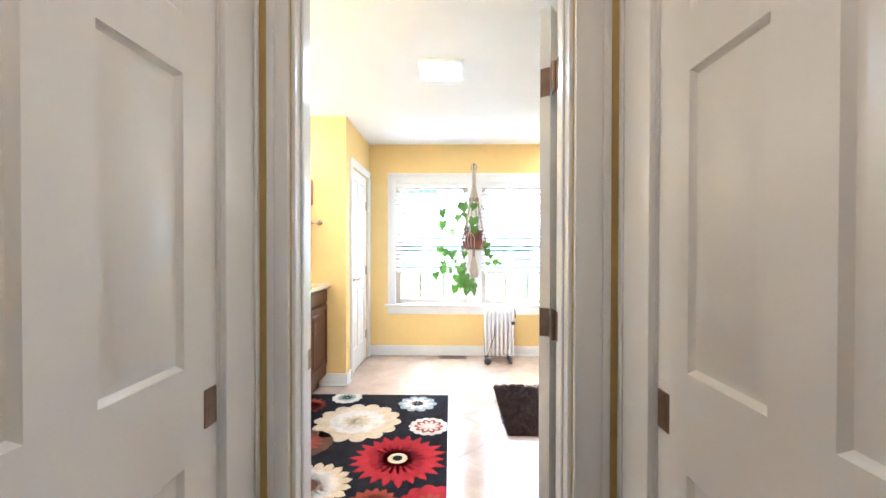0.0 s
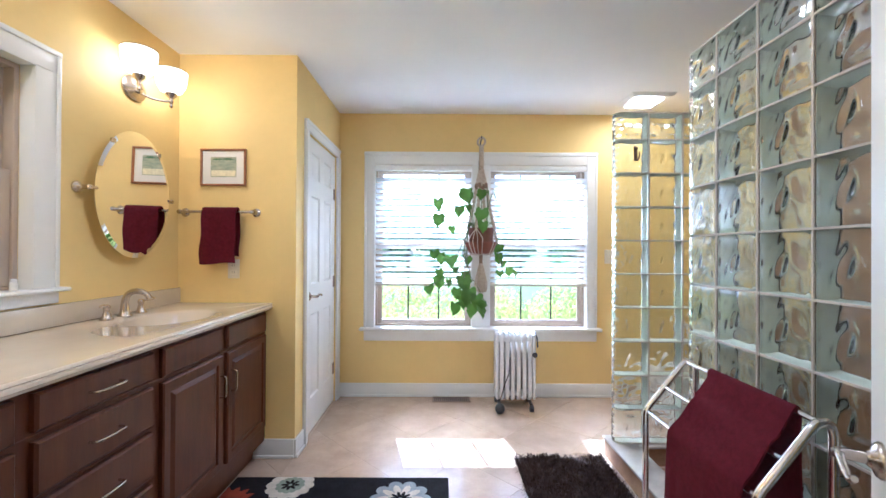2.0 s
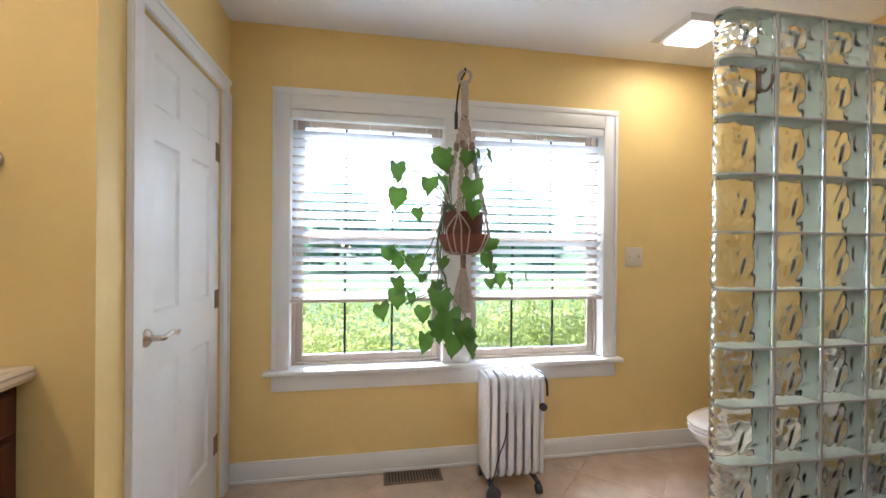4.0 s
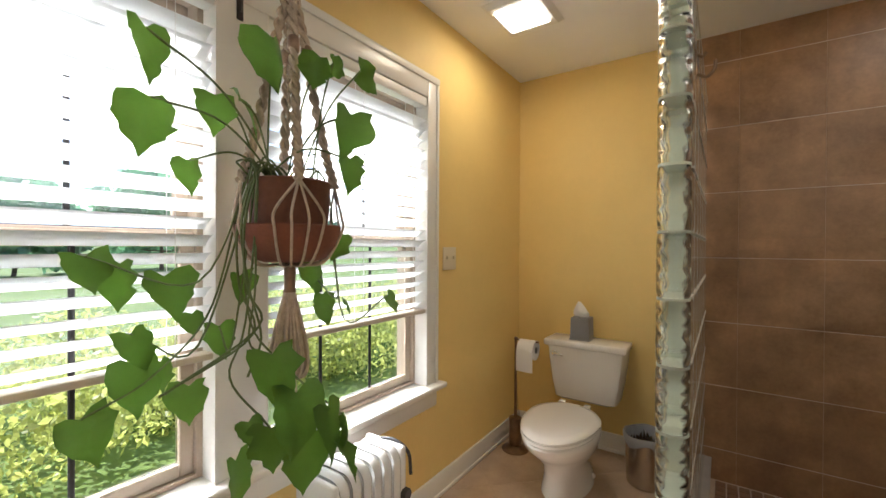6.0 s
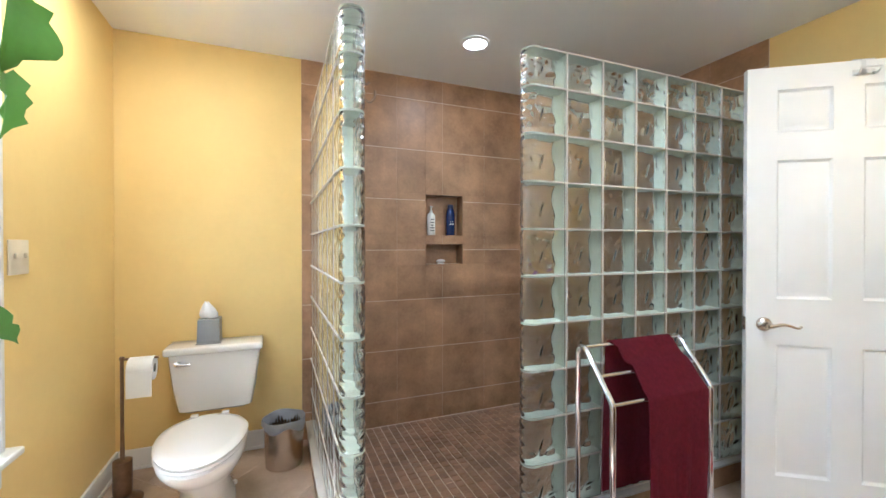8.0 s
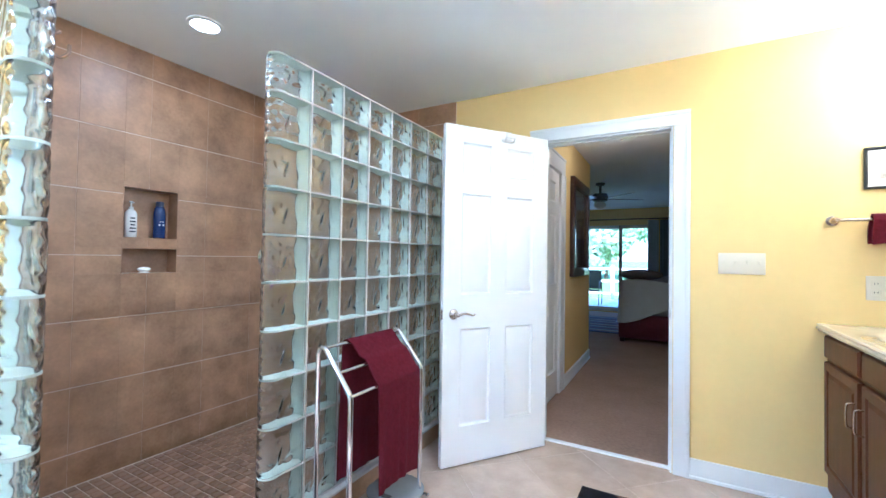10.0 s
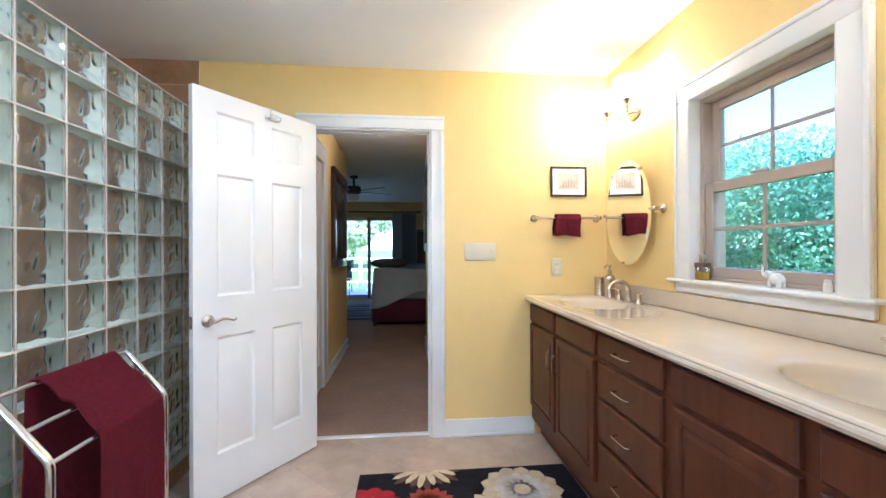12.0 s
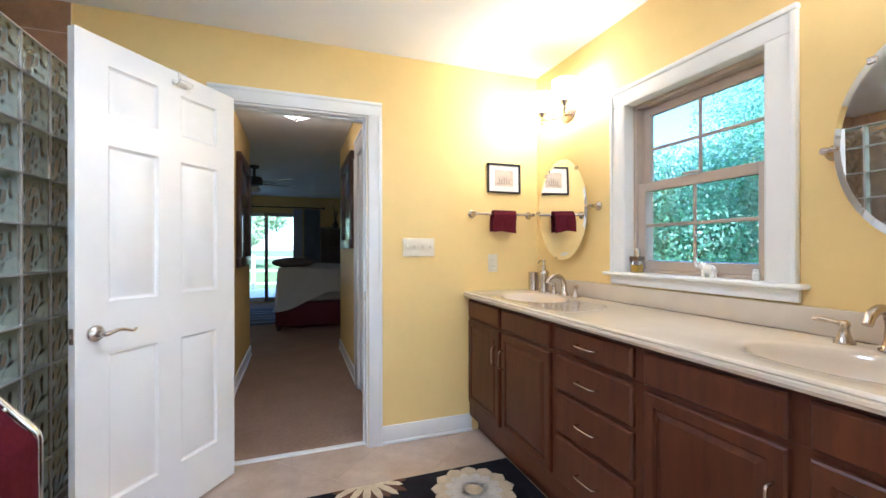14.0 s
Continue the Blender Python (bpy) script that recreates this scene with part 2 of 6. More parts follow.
def casing(name, axis, face, side, a0, a1, z1, w=.075, t=.018, z0=0.0, label="white painted door casing", wb=None):
    """A moulded casing round an opening a0..a1, up to z1, on a wall face; side is the way that it stands proud."""
    c = thing(name, label, "casing", kind="structure")
    wb = wb or w

    def bar(nm, p0, p1, q0, q1):
        bm = B()
        lo, hi = sorted((face, face + side * t))
        if axis == "y":
            box(bm, p0, p1, lo, hi, q0, q1, .004, 2)
        else:
            box(bm, lo, hi, p0, p1, q0, q1, .004, 2)
        part(nm, bm, WHITE, c, smooth=40)
        bm = B()
        lo, hi = sorted((face + side * t, face + side * (t + .007)))
        horiz = (p1 - p0) > (q1 - q0)
        if horiz:
            u = (p0, p1, q1 - .022, q1)
        elif p0 < a0:
            u = (p0, p0 + .022, q0, q1 - .022 if q1 > z1 else q1)
        else:
            u = (p1 - .022, p1, q0, q1 - .022 if q1 > z1 else q1)
        if axis == "y":
            box(bm, u[0], u[1], lo, hi, u[2], u[3], .003, 2)
        else:
            box(bm, lo, hi, u[0], u[1], u[2], u[3], .003, 2)
        part("bead", bm, WHITE, c, smooth=40)
    bar("side_casing", a0 - w, a0, z0, z1)
    bar("side_casing", a1, a1 + wb, z0, z1)
    bar("head_casing", a0 - w, a1 + wb, z1, z1 + w)
    return c


def baseboard(name, axis, face, side, a0, a1, h=.115, t=.014):
    bm = B()
    lo, hi = sorted((face, face + side * t))
    lo2, hi2 = sorted((face, face + side * (t + .008)))
    if axis == "y":
        box(bm, a0, a1, lo, hi, .002, h, .004, 2)
        box(bm, a0, a1, lo2, hi2, .001, .02, .004, 2)
    else:
        box(bm, lo, hi, a0, a1, .002, h, .004, 2)
        box(bm, lo2, hi2, a0, a1, .001, .02, .004, 2)
    setting(name, bm, WHITE, "white painted baseboard with shoe moulding", "baseboard", 40)


def panel_leaf(w, h, t):
    """A six-panel door leaf, from x 0 to w, y 0 to t, with raised fields on both faces."""
    bm = B()
    s, mid = .115, .11
    pw = (w - 2 * s - mid) / 2
    xs = [0, s, s + pw, s + pw + mid, w - s, w]
    zs = [0, .225, .805, 1.01, 1.62, 1.74, h - .10, h]
    panels = []
    for y, flip in ((0, False), (t, True)):
        V = [[bm.verts.new((x, y, z)) for x in xs] for z in zs]
        for k in range(len(zs) - 1):
            for i in range(len(xs) - 1):
                q = [V[k][i], V[k][i + 1], V[k + 1][i + 1], V[k + 1][i]]
                f = bm.faces.new(q[::-1] if flip else q)
                if i in (1, 3) and k in (1, 3, 5):
                    panels.append(f)
        if y == 0:
            V0 = V
    n, m = len(zs), len(xs)
    for k in range(n - 1):
        for i in (0, m - 1):
            bm.faces.new([V0[k][i], V0[k + 1][i], V[k + 1][i], V[k][i]])
    for i in range(m - 1):
        for k in (0, n - 1):
            bm.faces.new([V0[k][i], V0[k][i + 1], V[k][i + 1], V[k][i]])
    bmesh.ops.recalc_face_normals(bm, faces=bm.faces)
    bmesh.ops.inset_individual(bm, faces=panels, thickness=.004, depth=-.004)
    bmesh.ops.inset_individual(bm, faces=panels, thickness=.012, depth=-.006)
    bmesh.ops.inset_individual(bm, faces=panels, thickness=.010, depth=0)
    bmesh.ops.inset_individual(bm, faces=panels, thickness=.022, depth=.007)
    return bm


def lever(parent, x, z, y, side, way):
    """A rose and a curved lever on a door face; side: the way out of the face; way: the way that the lever points."""
    h = part("lever_handle", curved_lever(way, side), NICKEL, parent, "satin nickel curved lever", 50, Matrix.Translation((x, y, z)))
    bm = lathe(B(), [(.031, 0), (.031, .004), (.026, .010), (.016, .014), (.012, .02)], 28)
    part("rose", bm, NICKEL, h, "", 40, Matrix.Translation((x, y, z)) @ Matrix.Rotation(radians(-90 * side), 4, 'X'))
    return h


def curved_lever(way, side):
    bm = B()
    pts = [(0, .01 * side, 0), (0, .05 * side, 0), (.012 * way, .058 * side, .002), (.045 * way, .06 * side, .010), (.075 * way, .06 * side, .004), (.10 * way, .058 * side, -.004), (.115 * way, .055 * side, .004)]
    p = curve_pts(pts, 5)
    return tube(bm, p, .008, 10, radii=[.010 if i < 10 else max(.005, .010 - .0002 * i) for i in range(len(p))])


def hinge(parent, x, y, z, m=None):
    bm = B()
    box(bm, -.044, .044, -.0015, .0015, -.045, .045, .001)
    lathe(bm, [(.006, -.047), (.006, .047)], 10, Matrix.Translation((0, .005, 0)))
    t = Matrix.Translation((x, y, z))
    return part("hinge", bm, BRONZE, parent, "square bronze hinge plate", 40, t @ m if m is not None else t)


# bathroom door, swung open into the room
casing("casing_bath_inside", "y", 0, 1, DX0 - .005, DX1 + .005, DZ - .005, w=.085)
casing("casing_bath_hall", "y", -.12, -1, DX0 - .005, DX1 + .005, DZ - .005, w=.058, wb=.095)
jb = thing("door_frame", "white painted door jamb and stop", "door frame", kind="structure")
for nm, x0, x1, z0, z1 in (("side_jamb", DX0 - .002, DX0 + .010, 0, DZ), ("side_jamb", DX1 - .010, DX1 + .002, 0, DZ), ("head_jamb", DX0 + .010, DX1 - .010, DZ - .016, DZ + .002)):
    bm = B(); box(bm, x0, x1, -.122, .002, z0, z1, .002); part(nm, bm, WHITE, jb)
for x0, x1, z0, z1 in ((DX0 + .010, DX0 + .018, 0, DZ - .016), (DX1 - .018, DX1 - .010, 0, DZ - .016), (DX0 + .018, DX1 - .018, DZ - .027, DZ - .016)):
    bm = B(); box(bm, x0, x1, -.085, -.045, z0, z1, .003); part("stop", bm, WHITE, jb)
bm = B(); box(bm, DX0 + .0095, DX0 + .012, -.036, -.006, .90, .96); part("strike_plate", bm, NICKEL, jb, "satin nickel strike plate")
for z in (.24, 1.035, 1.80):
    hinge(jb, DX1 - .0125, .008, z, Matrix.Rotation(radians(90), 4, 'Z'))
bm = B(); box(bm, DX0, DX1, -.075, -.035, -.005, .008, .003, 2); setting("threshold", bm, WHITE, "pale stone door threshold strip", "threshold", 40)

DW = .757
d = thing("door_1", "white six-panel bathroom door, standing wide open", "door", (1.0985, .045, 0), 54.6, kind="structure")
part("leaf", panel_leaf(DW, 2.03, .035), WHITE, d, "", 25, Matrix.Translation((0, 0, .010)))
for z in (.24, 1.035, 1.80):
    bm = B(); box(bm, -.0020, .0004, .001, .033, z - .045, z + .045, .0005); part("hinge_plate", bm, BRONZE, d, "bronze hinge plate")
lever(d, DW - .068, .905, .035, 1, -1)
lever(d, DW - .068, .905, 0, -1, -1)
bm = B(); box(bm, DW - .001, DW + .002, .006, .029, .875, .935, .001); part("latch_plate", bm, NICKEL, d, "satin nickel latch plate")
bm = B(); box(bm, DW - .001, DW + .009, .012, .023, .895, .915, .003); part("latch", bm, NICKEL, d)
hk = B()
box(hk, -.04, .04, .0365, .0395, 1.975, 2.00, .001); box(hk, -.04, .04, -.002, .0395, 2.0405, 2.0435, .001); box(hk, -.008, .008, .0365, .0395, 1.975, 2.043, .001)
for sx in (-.034, .034):
    tube(hk, [(sx, .040, 1.985), (sx, .055, 1.975), (sx, .075, 1.982), (sx, .08, 1.995)], .004, 8)
tube(hk, [(-.034, .08, 1.995), (.034, .08, 1.995)], .004, 8)
o = solo("over_door_hook", hk, mat("pale_plastic", (.70, .69, .66), .4), "pale over-door hook on top of the white door", "hook", 40)
o.matrix_world = d.matrix_world @ Matrix.Translation((.33, 0, 0))

# closet door in the alcove wall
casing("casing_closet", "x", AX, 1, 2.615, 3.345, 2.04, w=.068)
d = thing("door_2", "white six-panel closet door, closed, with a nickel lever", "door", (AX - .045, 2.619, 0), 90, kind="structure")
part("leaf", panel_leaf(.722, 2.02, .035), WHITE, d, "", 25, Matrix.Translation((0, -.035, .012)))
lever(d, .068, .945, -.035, -1, 1)
for z in (.28, 1.0, 1.72):
    hinge(d, .721, -.036, z)

# hall doors on either side
for nm, face, side, rz, dx in (("door_3", HX0, 1, 90, 0), ("door_4", HX1, -1, -90, 1)):
    for p in ((-1.067, -1.062, 0, 2.04), (-.308, -.303, 0, 2.04), (-1.062, -.308, 2.035, 2.042)):
        lo, hi = sorted((face - side * .118, face + side * .002))
        bm = B(); box(bm, lo, hi, *p); setting("jamb_" + nm, bm, WHITE, "white painted jamb lining", "door frame")
    casing("casing_" + nm, "x", face, side, -1.065, -.305, 2.04, w=.155)
    y0 = -1.061 if dx == 0 else -.309
    d = thing(nm, "white six-panel hall closet door, closed", "door", (face - side * .004, y0, 0), rz, kind="structure")
    part("leaf", panel_leaf(.752, 2.02, .035), WHITE, d, "", 25, Matrix.Translation((0, 0, .012)))
    px = .725 if dx == 0 else .027
    bm = B(); box(bm, px - .022, px + .022, -.004, .001, .868, .955, .002, 2); pl = part("pull_plate", bm, BRONZE, d, "square bronze flush pull", 40)
    bm = B(); box(bm, px - .012, px + .012, -.005, -.0035, .885, .938, .001); part("recess", bm, BRONZE, pl)

# hall and bedroom shell
wall_with_openings("wall_hall_west", "x", HX0 - .12, HX0, HY, -.12, 0, H, [(-1.065, -.305, 0, 2.04)], YELLOW, "yellow painted hall wall with a closet door")
wall_with_openings("wall_hall_east", "x", HX1, HX1 + .12, HY, -.12, 0, H, [(-1.065, -.305, 0, 2.04)], YELLOW, "yellow painted hall wall with a closet door")
for nm, x0, x1 in (("wall_closet_back_west", HX0 - .16, HX0 - .125), ("wall_closet_back_east", HX1 + .125, HX1 + .16)):
    bm = B(); box(bm, x0, x1, -1.3, -.12, 0, H); setting(nm, bm, WHITE, "plain wall behind the hall closet door", "wall")
wall_with_openings("wall_bedroom_north", "y", HY, HY + .12, BX0, BX1, 0, H, [(HX0 - .12, HX1 + .12, 0, H)], YELLOW, "yellow painted bedroom wall")
wall_with_openings("wall_bedroom_south", "y", BY - .16, BY, BX0 - .16, BX1 + .16, 0, H, [(.65, 2.85, 0.02, 2.06)], YELLOW, "yellow painted bedroom wall with a sliding glass door")
for nm, x0, x1 in (("wall_bedroom_west", BX0 - .16, BX0), ("wall_bedroom_east", BX1, BX1 + .16)):
    bm = B(); box(bm, x0, x1, BY, HY + .12, 0, H); setting(nm, bm, YELLOW, "yellow painted bedroom wall", "wall")
bm = B(); box(bm, BX0 - .2, BX1 + .2, BY - .2, -.121, H, H + .12); setting("ceiling_hall", bm, CEIL, "flat white ceiling of the hall and bedroom", "ceiling")
bm = B(); box(bm, BX0 - .16, BX1 + .16, BY - .16, -.06, -.12, 0); setting("floor_hall", bm, CARPET, "tan carpet of the hall and bedroom", "floor")
baseboard("baseboard_hall_west", "x", HX0, 1, HY, -1.235)
baseboard("baseboard_hall_east", "x", HX1, -1, HY, -1.235)
baseboard("baseboard_bedroom", "y", BY, 1, BX0, .6)

# bathroom baseboards
baseboard("baseboard_north", "y", NY, -1, AX, EX)
baseboard("baseboard_closet_a", "x", AX, 1, AY - .014, 2.545)
baseboard("baseboard_closet_b", "x", AX, 1, 3.415, NY - .015)
baseboard("baseboard_alcove", "y", AY, -1, -.42, AX)
baseboard("baseboard_south", "y", 0, 1, -.36, DX0 - .082)
baseboard("baseboard_east", "x", EX, -1, 2.50, NY - .015)
baseboard("baseboard_south_b", "y", 0, 1, DX1 + .082, 1.70)


def sash(parent, name, axis, at, a0, a1, z0, z1, bars_a, bars_z, fw=.038, t=.03, bar=.010, barm=None):
    """A window sash with its frame, panes' glass and glazing bars."""
    def bx(bm, p0, p1, q0, q1, tt, off=0):
        if axis == "y":
            return box(bm, p0, p1, at - tt / 2 + off, at + tt / 2 + off, q0, q1, .003)
        return box(bm, at - tt / 2 + off, at + tt / 2 + off, p0, p1, q0, q1, .003)
    f = part(name, bx(B(), a0, a0 + fw, z0, z1, t), TAUPE, parent, "taupe vinyl sash")
    for p in ((a1 - fw, a1, z0, z1), (a0 + fw, a1 - fw, z0, z0 + fw), (a0 + fw, a1 - fw, z1 - fw, z1)):
        part("rail", bx(B(), *p, t), TAUPE, f)
    g = part("pane", bx(B(), a0 + fw, a1 - fw, z0 + fw, z1 - fw, .004), PANE, f)
    g.visible_shadow = False
    for a in bars_a:
        part("glazing_bar", bx(B(), a - bar / 2, a + bar / 2, z0 + fw, z1 - fw, .012), barm or TAUPE, f)
    for z in bars_z:
        part("glazing_bar", bx(B(), a0 + fw, a1 - fw, z - bar / 2, z + bar / 2, .0125), barm or TAUPE, f)
    return f


# north double window
w1 = thing("window_1", "white-cased double window with taupe sashes, blinds half lowered", "window", kind="structure")
for nm, x0, x1, z0, z1 in (("side_casing", .055, .14, .60, 2.10), ("side_casing", 1.98, 2.065, .60, 2.10), ("head_casing", .14, 1.98, 2.0, 2.10)):
    bm = B(); box(bm, x0, x1, NY - .02, NY, z0, z1, .004, 2); part(nm, bm, WHITE, w1, smooth=40)
bm = B(); box(bm, .052, 2.068, NY - .028, NY, 2.078, 2.112, .006, 2); part("head_moulding", bm, WHITE, w1, smooth=40)
for x0, x1 in ((.055, .075), (2.045, 2.065)):
    bm = B(); box(bm, x0, x1, NY - .027, NY - .02, .60, 2.078, .003, 2); part("bead", bm, WHITE, w1, smooth=40)
bm = B(); box(bm, .984, 1.14, NY - .02, NY + .15, .60, 2.0, .004, 2); part("mullion", bm, WHITE, w1, smooth=40)
bm = B(); box(bm, .02, 2.10, NY - .06, NY + .158, .572, .598, .008, 3); part("window_sill", bm, WHITE, w1, smooth=40)
bm = B(); box(bm, .055, 2.065, NY - .018, NY, .482, .572, .004, 2); part("apron", bm, WHITE, w1, smooth=40)
for x0, x1 in ((.14, .984), (1.14, 1.98)):
    for p in ((x0, x0 + .02, .60, 2.0), (x1 - .02, x1, .60, 2.0), (x0 + .02, x1 - .02, 1.98, 2.0), (x0 + .02, x1 - .02, .601, .615)):
        bm = B(); box(bm, p[0], p[1], NY + .055, NY + .16, p[2], p[3], .002); part("window_frame", bm, TAUPE, w1, "taupe vinyl frame")
    for k in (0, 1):
        xa, xb = (x0, x0 + .003) if k == 0 else (x1 - .003, x1)
        bm = B(); box(bm, xa, xb, NY - .019, NY + .055, .60, 2.0); part("jamb_lining", bm, WHITE, w1)
    third = (x1 - x0 - .04) / 3
    bars = [x0 + .02 + third, x0 + .02 + 2 * third]
    sash(w1, "lower_sash", "y", NY + .085, x0 + .02, x1 - .02, .615, 1.315, bars, [], bar=.013, barm=BLACK)
    sash(w1, "upper_sash", "y", NY + .125, x0 + .02, x1 - .02, 1.285, 1.98, bars, [], bar=.013, barm=BLACK)


def blind(x0, x1, ztop, zbot, y):
    b = thing("window_blind", "white slatted blind lowered over the upper window", "blind", group="blinds in the double window")
    bm = B(); box(bm, x0, x1, y - .025, y + .025, ztop - .045, ztop, .004, 2); part("headrail", bm, BLIND, b, smooth=40)
    bm = B(); box(bm, x0, x1, y - .026, y + .026, zbot, zbot + .02, .005, 2); part("bottom_rail", bm, mat("cream_rail", (.62, .55, .45), .4), b, "beige wooden bottom rail", 40)
    pitch = .0485
    n = int((ztop - .050 - zbot - .03) / pitch)
    sl = None
    for k in range(n):
        z = zbot + .045 + k * pitch
        if sl is None:
            bm = B()
            rows = []
            for i in range(5):
                u = -1 + i / 2
                rows.append([bm.verts.new((x, u * .0275, .0045 * (1 - u * u))) for x in (x0 + .004, x1 - .004)])
            for a, c in zip(rows, rows[1:]):
                bm.faces.new((a[0], a[1], c[1], c[0]))
            r = bmesh.ops.solidify(bm, geom=bm.faces[:], thickness=.0025)
            sl = part("slat", bm, SLAT, b, "", 50)
            o = sl
        else:
            o = new("slat", sl.data)
            o.parent = b
        o.matrix_basis = pose(0, y, z, -34 - 1.2 * math.sin(k * 2.3), 0, .15 * math.sin(k * 1.7))
    for x in (x0 + .10, (x0 + x1) / 2, x1 - .10):
        bm = B()
        for dy in (-.026, .026):
            tube(bm, [(x, y + dy, zbot + .01), (x, y + dy, ztop - .03)], .0011, 5)
        part("ladder_cord", bm, PAPER, b)
    return b


SLAT = leaf_mat("white_vinyl_slat", (.82, .83, .83), .5, 0.02, (1, 1, 1))
blind(.146, .980, 1.998, .955, NY + .012)
blind(1.144, 1.976, 1.998, .955, NY + .012)

# west window over the vanity
w2 = thing("window_2", "white-cased window with taupe sashes above the vanity", "window", kind="structure")
for nm, y0, y1, z0, z1 in (("side_casing", .748, .845, 1.10, 1.975), ("side_casing", 1.525, 1.625, 1.10, 1.975), ("head_casing", .748, 1.625, 1.975, 2.058)):
    bm = B(); box(bm, WX, WX + .02, y0, y1, z0, z1, .004, 2); part(nm, bm, WHITE, w2, smooth=40)
bm = B(); box(bm, WX, WX + .027, .744, 1.629, 2.045, 2.068, .006, 2); part("head_moulding", bm, WHITE, w2, smooth=40)
for y0, y1 in ((.748, .766), (1.607, 1.625)):
    bm = B(); box(bm, WX + .02, WX + .026, y0, y1, 1.10, 2.045, .003, 2); part("bead", bm, WHITE, w2, smooth=40)
bm = B(); box(bm, WX - .158, WX + .05, .715, 1.655, 1.083, 1.10, .007, 3); part("window_sill", bm, WHITE, w2, smooth=40)
bm = B(); box(bm, WX, WX + .018, .745, 1.63, 1.035, 1.083, .004, 2); part("apron", bm, WHITE, w2, smooth=40)
for p in ((.845, .848, 1.10, 1.975), (1.522, 1.525, 1.10, 1.975)):
    bm = B(); box(bm, WX - .042, WX + .019, p[0], p[1], p[2], p[3]); part("jamb_lining", bm, WHITE, w2)
bm = B(); box(bm, WX - .042, WX + .019, .848, 1.522, 1.972, 1.975); part("head_lining", bm, WHITE, w2)
for p in ((.848, .868, 1.10, 1.972), (1.502, 1.522, 1.10, 1.972), (.868, 1.502, 1.952, 1.972), (.868, 1.502, 1.101, 1.115)):
    bm = B(); box(bm, WX - .16, WX - .042, p[0], p[1], p[2], p[3], .002); part("window_frame", bm, TAUPE, w2, "taupe vinyl frame")
for y in (.873, 1.497):
    bm = B(); box(bm, WX - .0875, WX - .0835, y - .004, y + .004, 1.115, 1.952); part("sash_track", bm, TAUPE, w2)
sash(w2, "lower_sash", "x", WX - .067, .868, 1.502, 1.115, 1.560, [1.18], [1.34], fw=.046, bar=.016)
sash(w2, "upper_sash", "x", WX - .102, .868, 1.502, 1.520, 1.952, [1.18], [1.735], fw=.044, bar=.016)
bm = B(); box(bm, WX - .051, WX - .036, 1.14, 1.22, 1.560, 1.573, .004, 2); part("sash_lock", bm, TAUPE, w2)

# ---- shower ----
GX, GY = 1.755, 2.335             # faces of the two glass-block panels
GT, PITCH, Z0 = .098, .2, .125


def wavy(u, v):
    lump = math.sin(math.pi * u) * math.sin(math.pi * v)
    return lump * (.0029 * math.sin(10 * (u + v) + 1.6 * math.sin(8 * (u - v))) + .0017 * math.sin(15 * (u - v) + 2.2 * math.cos(7 * u)))


def block_mesh(w, h, rounded):
    """A pressed hollow glass block: two rippled plates, joined round the end where it is rounded."""
    bm = B()
    n, m, th = 26, 26, .011
    t = GT / 2 - .003

    def sheet(path, inner):
        rings = []
        for k in range(m + 1):
            z = -h / 2 + h * k / m
            ez = min(1, (h / 2 - abs(z)) / .016)
            ring = []
            for x, y, nx, ny, wave in path:
                ex = 1 if wave < 0 else max(0, min(1, (w / 2 - abs(x)) / .016))
                e = min(ex, ez)
                d = -(1 - e) * .004
                if wave > 0:
                    u, v = (x + w / 2) / w, (z + h / 2) / h
                    d += e * wavy(u, v if y < 0 else 1 - v) if inner else 0
                elif wave < 0:
                    d += (.0022 if inner else .0006) * (math.sin(z * 170 + nx * 2.0) + .6 * math.sin(z * 90 - nx * 5)) * ez
                d -= th if inner else 0
                ring.append(bm.verts.new((x + nx * d, y + ny * d, z)))
            rings.append(ring)
        return rings

    def solid(path):
        a, b = sheet(path, False), sheet(path, True)
        q = len(path)
        for k in range(m):
            for i in range(q - 1):
                bm.faces.new((a[k][i], a[k][i + 1], a[k + 1][i + 1], a[k + 1][i]))
                bm.faces.new((b[k][i + 1], b[k][i], b[k + 1][i], b[k + 1][i + 1]))
            for i in (0, q - 1):
                bm.faces.new((a[k][i], a[k + 1][i], b[k + 1][i], b[k][i]))
        for k in (0, m):
            for i in range(q - 1):
                bm.faces.new((a[k][i], a[k][i + 1], b[k][i + 1], b[k][i]))
    if rounded:
        xs = [(-w / 2 + (w - t) * i / n) for i in range(n + 1)]
        cx = w / 2 - t
        arc = [(cx + t * math.sin(g), -t * math.cos(g), math.sin(g), -math.cos(g), -1) for g in [math.pi * i / 12 for i in range(1, 12)]]
        solid([(x, -t, 0, -1, 1 if x < cx - .004 else 0) for x in xs] + arc + [(x, t, 0, 1, 1 if x < cx - .004 else 0) for x in xs[::-1]])
    else:
        xs = [(-w / 2 + w * i / n) for i in range(n + 1)]
        solid([(x, -t, 0, -1, 1) for x in xs])
        solid([(x, t, 0, 1, 1) for x in xs[::-1]])
    bmesh.ops.recalc_face_normals(bm, faces=bm.faces)
    return bm


